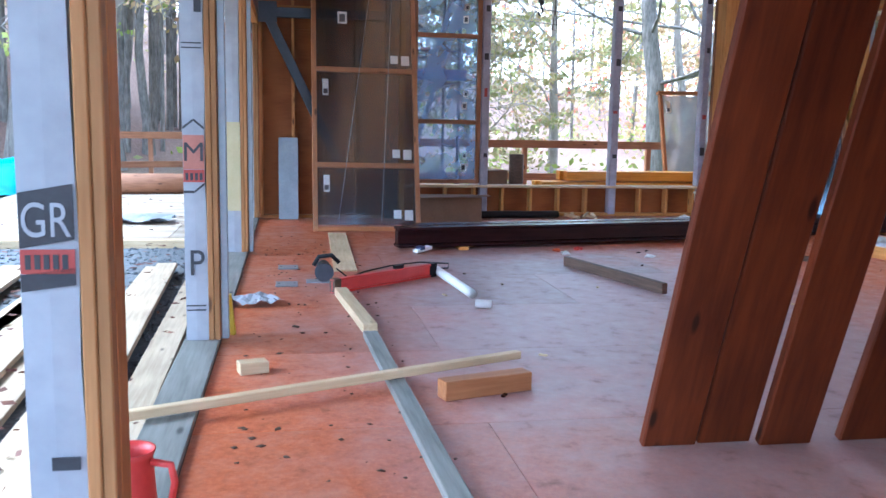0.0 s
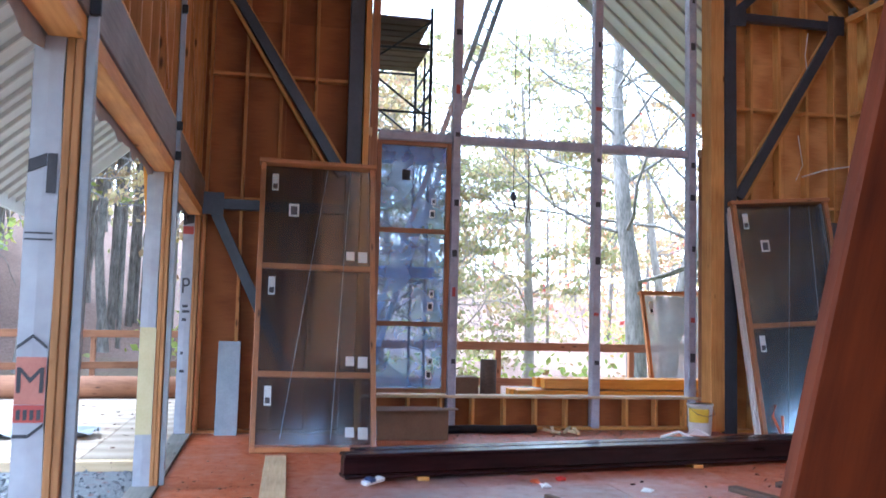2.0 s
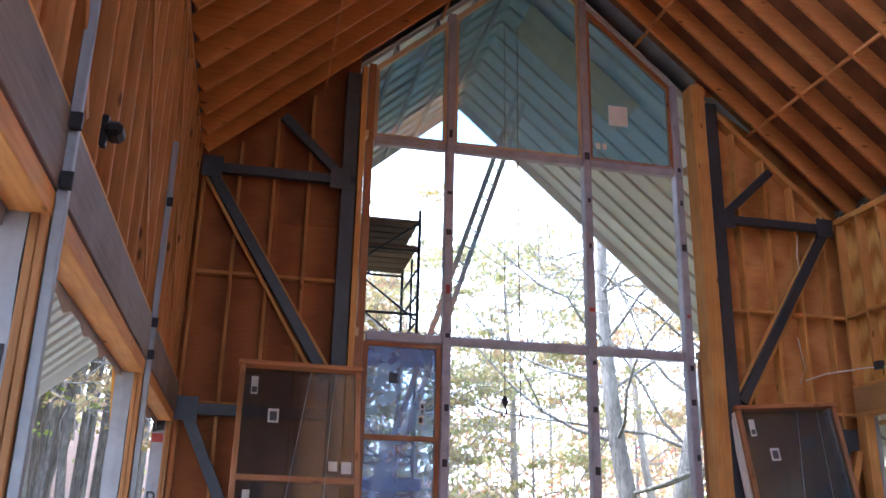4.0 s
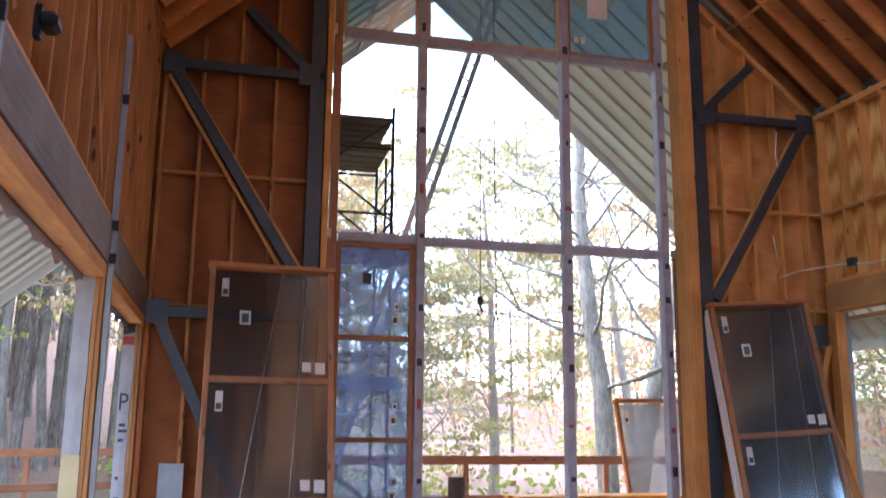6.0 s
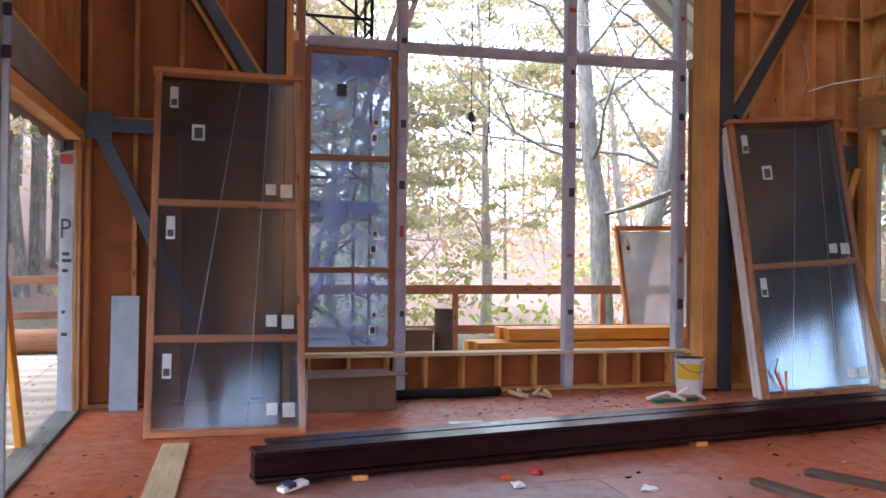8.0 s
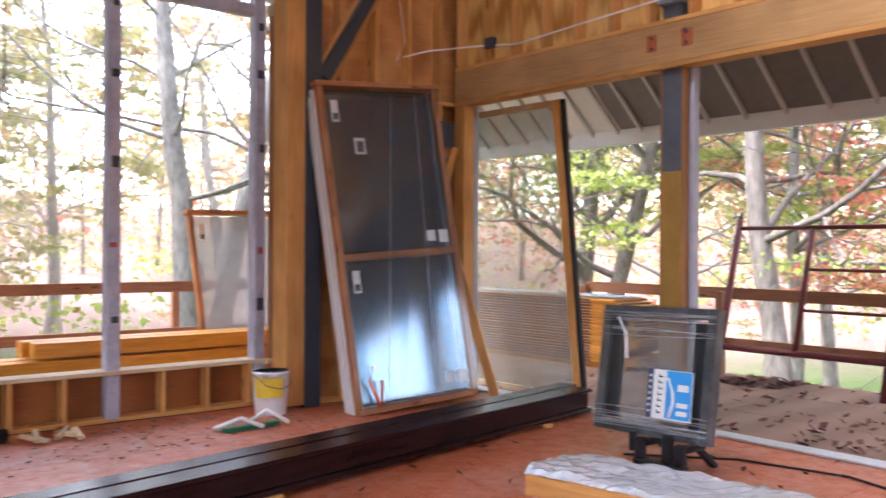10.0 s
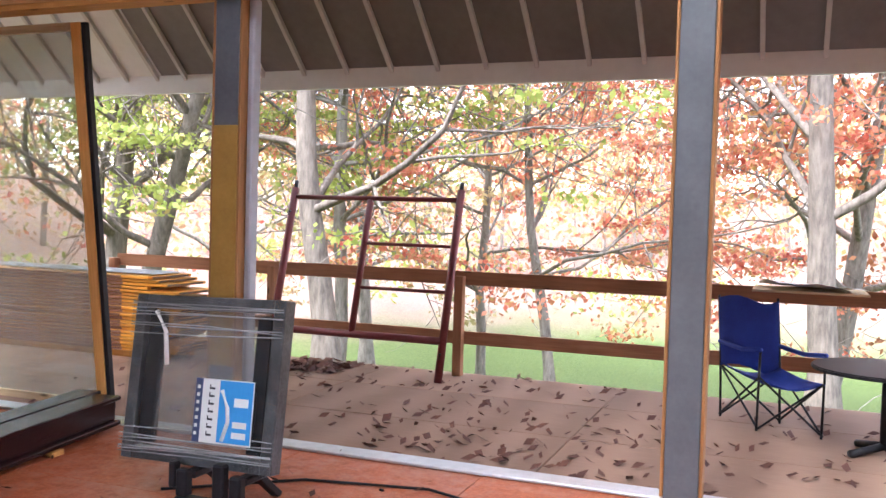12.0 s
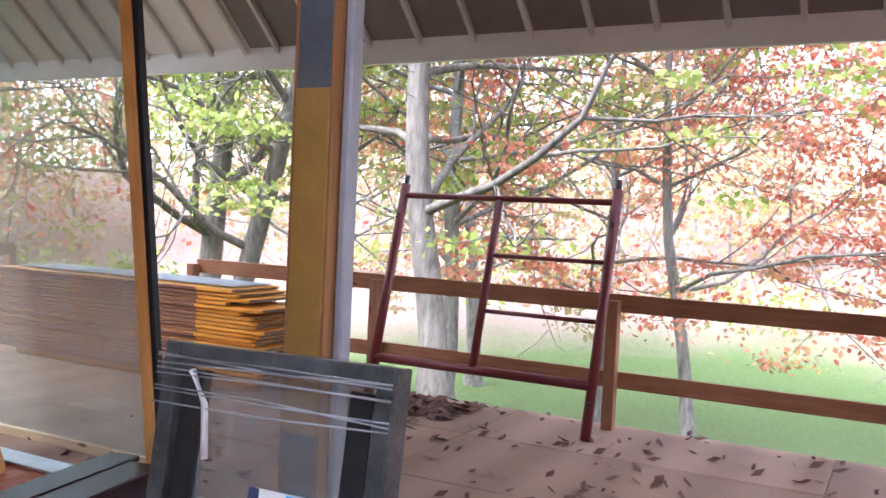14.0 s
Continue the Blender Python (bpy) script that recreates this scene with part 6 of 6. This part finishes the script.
for q in bm.verts:
    q.co = Vector((q.co.x * 1.3, q.co.y * 1.0, max(q.co.z, 0) * 0.75)) * (1 + 0.35 * noise.noise(q.co * 2.2))
part("tarp_sheet", bm, blue_tarp, t, m=pose(-6.4, 19.5, -0.35), smooth=True)
t = thing("blue_scrap", "blue tarpaulin scrap on the plywood", "tarpaulin", at=(-2.3, 12.2, -0.2))
bm = bmesh.new()
bmesh.ops.create_grid(bm, x_segments=16, y_segments=10, size=0.5)
for q in bm.verts:
    q.co = Vector((q.co.x * 1.2, q.co.y * 0.7, 0.06 + 0.09 * noise.noise(q.co * 5)))
part("tarp_sheet", bm, steel_light, t, m=pose(-2.3, 12.2, -0.19), smooth=True)
lp_ = thing("lumber_stack", "stack of reddish boards in the yard", "lumber stack", at=(-4.6, 9.5, -0.4))
for k in range(5):
    for q in range(4):
        slab("stack_board", -5.4 + 0.3 * q + 0.04 * k, -5.12 + 0.3 * q + 0.04 * k, 7.0 + 0.1 * q, 12.0 - 0.15 * k, -0.3 + 0.06 * k, -0.25 + 0.06 * k, cedar if k > 2 else lumber_pale, lp_)

jug = thing("red_jug", "red plastic jug with a curved handle by the sill", "jug", at=(-0.55, 1.93, 0.03))
bm = bmesh.new()
prof = [(0.0, 0.0), (0.075, 0.0), (0.085, 0.015), (0.075, 0.16), (0.072, 0.2), (0.082, 0.225), (0.076, 0.225), (0.066, 0.2), (0.066, 0.02), (0.0, 0.02)]
ring = [[bm.verts.new((r_ * math.cos(a_), r_ * math.sin(a_), z_)) for a_ in np.linspace(0, 6.2832, 20, endpoint=False)] for r_, z_ in prof[1:-1]]
for u_, w_ in zip(ring, ring[1:]):
    for k in range(20):
        bm.faces.new((u_[k], u_[(k + 1) % 20], w_[(k + 1) % 20], w_[k]))
bm.faces.new(ring[0][::-1])
bm.faces.new(ring[-1])
part("jug_body", bm, red_paint, jug, m=pose(-0.55, 1.93, 0.03), smooth=True)
pipe("jug_handle", [(-0.48, 1.91, 0.22), (-0.42, 1.89, 0.215), (-0.41, 1.89, 0.16), (-0.42, 1.89, 0.1)], 0.012, red_paint, jug)

# ---- trees and woods ----


def leaf_quads(centres, size, r):
    n = len(centres)
    a = r.normal(size=(n, 3))
    a /= np.linalg.norm(a, axis=1)[:, None]
    b = np.cross(a, r.normal(size=(n, 3)))
    b /= np.linalg.norm(b, axis=1)[:, None]
    s = size * (0.55 + 0.9 * r.random(n))
    u, w = a * s[:, None], b * (s * 0.6)[:, None]
    q = np.stack([centres - u, centres - w, centres + u, centres + w], 1).reshape(-1, 3)
    return q, np.arange(4 * n).reshape(-1, 4)


def branch(p, d, length, rad, depth, r, paths, tips, droop, kids):
    """One limb with its side limbs; tips gathers places for leaves."""
    n = 6
    pts = []
    p, d = np.array(p, float), np.array(d, float)
    for i in range(n + 1):
        pts.append((*p, rad * (1 - 0.75 * i / n) + 0.004))
        if i >= 2 and depth > 0:
            for _ in range(kids if r.random() < 0.75 else 1):
                k = r.normal(size=3)
                k -= d * k.dot(d)
                k /= np.linalg.norm(k) + 1e-6
                nd = d * 0.5 + k * 0.8 + np.array([0, 0, 0.12 - droop])
                branch(p, nd / np.linalg.norm(nd), length * (0.42 + 0.3 * r.random()), rad * (0.5 - 0.05 * i), depth - 1, r, paths, tips, droop, kids)
        if depth <= 1 and i >= 1:
            tips.append(p.copy())
        d = d + r.normal(size=3) * 0.17 + np.array([0, 0, 0.04])
        d /= np.linalg.norm(d)
        p = p + d * length / n
    paths.append(pts)


def tree(x, y, height, rad, seed, leaves, count, size, label, bark_m=bark_grey, limb=1.0, fork=0.35, lean=(0, 0), z=None, spread=0.35, crown=0.75):
    """A tapered trunk with limbs, twigs and a loose crown of leaves."""
    r = np.random.default_rng(seed)
    z = float(ground_z(x, y)) - 0.15 if z is None else z
    t = thing("tree", label, "tree", at=(x, y, z), group="trees round the house")
    paths, tips = [], []
    p, d = np.zeros(3), np.array([lean[0], lean[1], 1.0])
    d /= np.linalg.norm(d)
    trunk, n = [], 12
    for i in range(n + 1):
        f = i / n
        flare = 1.5 if i == 0 else 1.0
        trunk.append((*p, rad * flare * (1 - 0.8 * f) + 0.01))
        if f > fork * 0.6:
            for _ in range(2):
                a = r.random() * 6.283
                nd = np.array([math.cos(a), math.sin(a), 0.25 + 0.5 * r.random()])
                branch(p, nd / np.linalg.norm(nd), height * (spread + 0.1 * r.random()) * (1.1 - 0.6 * f), rad * limb * (0.42 - 0.22 * f), 2, r, paths, tips, 0.12, 1)
        d = d + r.normal(size=3) * 0.05
        d /= np.linalg.norm(d)
        p = p + d * height / n
    v, f = tube_arrays([trunk], 14)
    arrays("trunk", v, f, bark_m, t).data.shade_smooth()
    v, f = tube_arrays(paths, 5)
    arrays("branchwork", v, f, bark_m, t).data.shade_smooth()
    tips = np.array(tips)
    keep = tips[r.random(len(tips)) < crown]
    sprays = max(40, count // 60)
    mid = keep[r.integers(0, len(keep), sprays)]
    wide = 0.55 + 0.9 * r.random(sprays)
    pick = r.integers(0, sprays, count)
    c = mid[pick] + r.normal(size=(count, 3)) * np.array([0.36, 0.36, 0.085]) * wide[pick][:, None]
    v, f = leaf_quads(c, size, r)
    arrays("crown", v, f, leaves, t)
    return t


# right of the deck
tree(15.0, 11.3, 11, 0.2, 1, leaf_green, 17000, 0.06, "grey-barked tree with thinning yellow-green leaves", bark_dark, lean=(0.02, 0.05))
tree(18.0, 12.8, 13, 0.13, 2, leaf_yellow, 2500, 0.065, "slim grey tree with sparse golden leaves", bark_grey, lean=(0.0, -0.1))
tree(16.0, 16.2, 10, 0.2, 3, leaf_green, 16000, 0.06, "dark-trunked tree with yellow-green leaves", bark_dark, lean=(0.0, -0.16))
tree(18.0, 18.2, 12, 0.26, 4, leaf_green, 24000, 0.06, "spreading tree with green and yellow leaves", bark_dark)
tree(16.0, 4.25, 12, 0.2, 5, leaf_red, 15000, 0.05, "tall grey tree with red autumn leaves", bark_dark, lean=(0.0, 0.08))
tree(20.0, 9.0, 11, 0.11, 6, leaf_red, 30000, 0.055, "maple with coral red and orange leaves", spread=0.42)
tree(23.0, 11.5, 11, 0.12, 7, leaf_red, 24000, 0.06, "maple thick with orange-red leaves", spread=0.42)
tree(22.0, 4.0, 12, 0.22, 8, leaf_red, 26000, 0.06, "red-leaved tree beyond the railing")
tree(26.0, 16.0, 12, 0.2, 9, leaf_mix, 9000, 0.08, "tree with mixed autumn leaves")
tree(27.0, 22.0, 12, 0.2, 10, leaf_yellow, 9000, 0.08, "golden tree at the lawn's edge")
tree(21.0, 0.0, 12, 0.22, 11, leaf_russet, 7000, 0.075, "russet-leaved tree beyond the deck")
# ahead of the window bay
tree(9.35, 21.0, 15, 0.27, 12, leaf_yellow, 1200, 0.07, "tall bare-limbed tree with a few golden leaves", limb=0.5, lean=(-0.02, 0))
tree(10.1, 21.6, 15, 0.26, 13, leaf_yellow, 1200, 0.07, "tall grey double tree with few leaves", limb=0.5, lean=(0.03, 0))
tree(2.0, 30.0, 10, 0.2, 14, leaf_yellow, 9920, 0.085, "golden autumn tree across the lawn", bark_pale, limb=0.5, spread=0.4)
tree(6.0, 28.0, 8, 0.16, 15, leaf_mix, 8928, 0.085, "small yellow-green tree below the taller woods", bark_pale, limb=0.5, spread=0.42)
tree(4.6, 34.0, 12, 0.2, 16, leaf_mix, 11904, 0.085, "autumn tree with peach and gold leaves", bark_pale, limb=0.5, spread=0.4)
tree(9.5, 31.0, 11, 0.2, 17, leaf_mix, 11904, 0.085, "tree with pinkish autumn leaves", bark_pale, limb=0.5, spread=0.4)
tree(14.0, 29.0, 11, 0.2, 18, leaf_yellow, 9920, 0.085, "golden tree beyond the corner", bark_pale, limb=0.5, spread=0.4)
tree(-1.0, 24.0, 13, 0.2, 19, leaf_yellow, 5000, 0.08, "thin tree with sparse yellow leaves")
# left yard
tree(-4.7, 25.0, 13, 0.14, 60, leaf_yellow, 4200, 0.08, "slim bluish-grey trunk at the lawn's edge", fork=0.8)
tree(-4.3, 27.5, 13, 0.14, 61, leaf_green, 4200, 0.08, "slim grey trunk behind the lawn", fork=0.8)
tree(-5.5, 24.0, 13, 0.2, 20, leaf_yellow, 6650, 0.075, "pale-trunked tree with yellow leaves", fork=0.5)
tree(-6.9, 23.0, 13, 0.2, 21, leaf_green, 5225, 0.075, "tall grey-trunked tree in the yard", fork=0.5)
tree(-11.0, 27.0, 14, 0.2, 22, leaf_yellow, 7600, 0.08, "yellow-leaved tree at the wood's edge", fork=0.5)
tree(-14.0, 24.0, 14, 0.2, 23, leaf_green, 6175, 0.08, "tall tree at the wood's edge", fork=0.5)

for k, (x, y) in enumerate(((-8.0, 29), (-13, 31), (-17, 27), (-18, 34), (-6, 33), (-10, 36), (-22, 30), (-16, 20), (-21, 22), (-14, 15), (-19, 12))):
    tree(x, y, 12 + k % 3, 0.2, 40 + k, (leaf_yellow, leaf_mix, leaf_green)[k % 3], 5200, 0.09, "slim tree of the wood beside the yard", (bark_grey, bark_dark)[k % 2], fork=0.75)

r = np.random.default_rng(77)
tr_, lv_ = [], []
for _ in range(330):
    a, d = r.uniform(-0.95, 2.75), r.uniform(36, 80)
    x, y = 4 + d * math.cos(a), 5 + d * math.sin(a)
    z = float(ground_z(x, y)) - 0.2
    h, w = r.uniform(7, 13), r.uniform(0.05, 0.15)
    dx, dy = r.normal(size=2) * 0.7
    thin = a < 1.1 and r.random() < 0.55
    if thin:
        w *= 0.45
    tr_.append([(x, y, z, w), (x + dx * 0.5, y + dy * 0.5, z + h * 0.5, w * 0.7), (x + dx, y + dy, z + h, w * 0.2)])
    for _ in range(3):
        f = r.uniform(0.35, 0.85)
        k = r.normal(size=3) * np.array([1.6, 1.6, 0.6])
        b = np.array([x + dx * f, y + dy * f, z + h * f])
        tr_.append([(*b, w * 0.4), (*(b + k * 0.6 + [0, 0, 0.4]), w * 0.25), (*(b + k * 1.3 + [0, 0, 1.2]), 0.02)])
    m = int(r.uniform(450, 950) if a < 1.1 else r.uniform(200, 500))
    lv_.append(np.array([x, y, z + h * r.uniform(0.25, 0.6)]) + r.normal(size=(m, 3)) * np.array([2.2, 2.2, h * 0.26]))
for _ in range(150):
    a, d = r.uniform(1.8, 2.75), r.uniform(24, 46)
    x, y = 4 + d * math.cos(a), 5 + d * math.sin(a)
    z = float(ground_z(x, y)) - 0.2
    h, w = r.uniform(11, 16), r.uniform(0.07, 0.16)
    tr_.append([(x, y, z, w), (x + 0.1, y, z + h * 0.5, w * 0.7), (x + 0.3, y, z + h, w * 0.2)])
    m = int(r.uniform(220, 420))
    lv_.append(np.array([x, y, z + h * r.uniform(0.55, 0.8)]) + r.normal(size=(m, 3)) * np.array([1.7, 1.7, h * 0.13]))
v, f = tube_arrays(tr_, 6)
tagged(arrays("woods_trunks", v, f, bark_grey, None), "distant bare grey trunks of the autumn woods", "woods", kind="stuff")
lv_ = np.concatenate(lv_)
pick = r.random(len(lv_))
for k, (mt, lab) in enumerate(((leaf_yellow, "distant golden foliage of the woods"), (leaf_mix, "distant peach and brown foliage of the woods"), (leaf_red, "distant reddish foliage of the woods"))):
    c = lv_[(pick >= k / 3) & (pick < (k + 1) / 3)]
    if mt is leaf_red:
        c = c[c[:, 0] > 6]
    v, f = leaf_quads(c, 0.16, r)
    tagged(arrays("woods_foliage", v, f, mt, None), lab, "woods", kind="stuff")
# low undergrowth along the lawn
c = []
for _ in range(150):
    a, d = r.uniform(-0.9, 2.7), r.uniform(22, 40)
    x, y = 4 + d * math.cos(a), 5 + d * math.sin(a)
    if (x > 12 and d < 32) or x < -3:
        continue
    c.append(np.array([x, y, float(ground_z(x, y)) + 0.6]) + r.normal(size=(90, 3)) * np.array([0.8, 0.8, 0.5]))
v, f = leaf_quads(np.concatenate(c), 0.13, r)
tagged(arrays("undergrowth", v, f, leaf_green, None), "yellow-green undergrowth at the wood's edge", "shrubs", kind="stuff")

# dry leaves blown between the yard planks and over the plywood pad
n_leaf = 900
c = np.stack([r.uniform(-4.2, -0.68, n_leaf), r.uniform(0.6, 10.5, n_leaf), r.uniform(-0.235, -0.2, n_leaf)], 1)
c[700:] = np.stack([r.uniform(-5.1, -1.0, 200), r.uniform(11.1, 17.0, 200), np.full(200, -0.185)], 1)
v, f = leaf_quads(c, 0.045, r)
v[:, 2] = np.repeat(c[:, 2], 4) + (v[:, 2] - np.repeat(c[:, 2], 4)) * 0.2
tagged(arrays("fallen_leaves", v, f, dead_leaf, None), "dry brown leaves scattered over the side yard", "leaves", kind="stuff")

# ---- floor panels, last ----
for b in np.arange(YB, YF + 0.3, 1.22):
    row = round((b - YB) / 1.22)
    a = XL - 0.004 - (1.22 if row % 2 else 0)
    while a < XR - 0.02:
        xa, xb, yb = max(a, XL - 0.004), min(a + 2.437, XR - 0.025), min(b + 1.217, YW - 0.08 if a > 1.0 else YF - 0.002)
        if yb > b + 0.05 and xb > xa + 0.05:
            slab("floor_panel", xa, xb, b, yb, -0.0205, 0.0, floor_mat, floor, bevel=0.002)
        a += 2.44
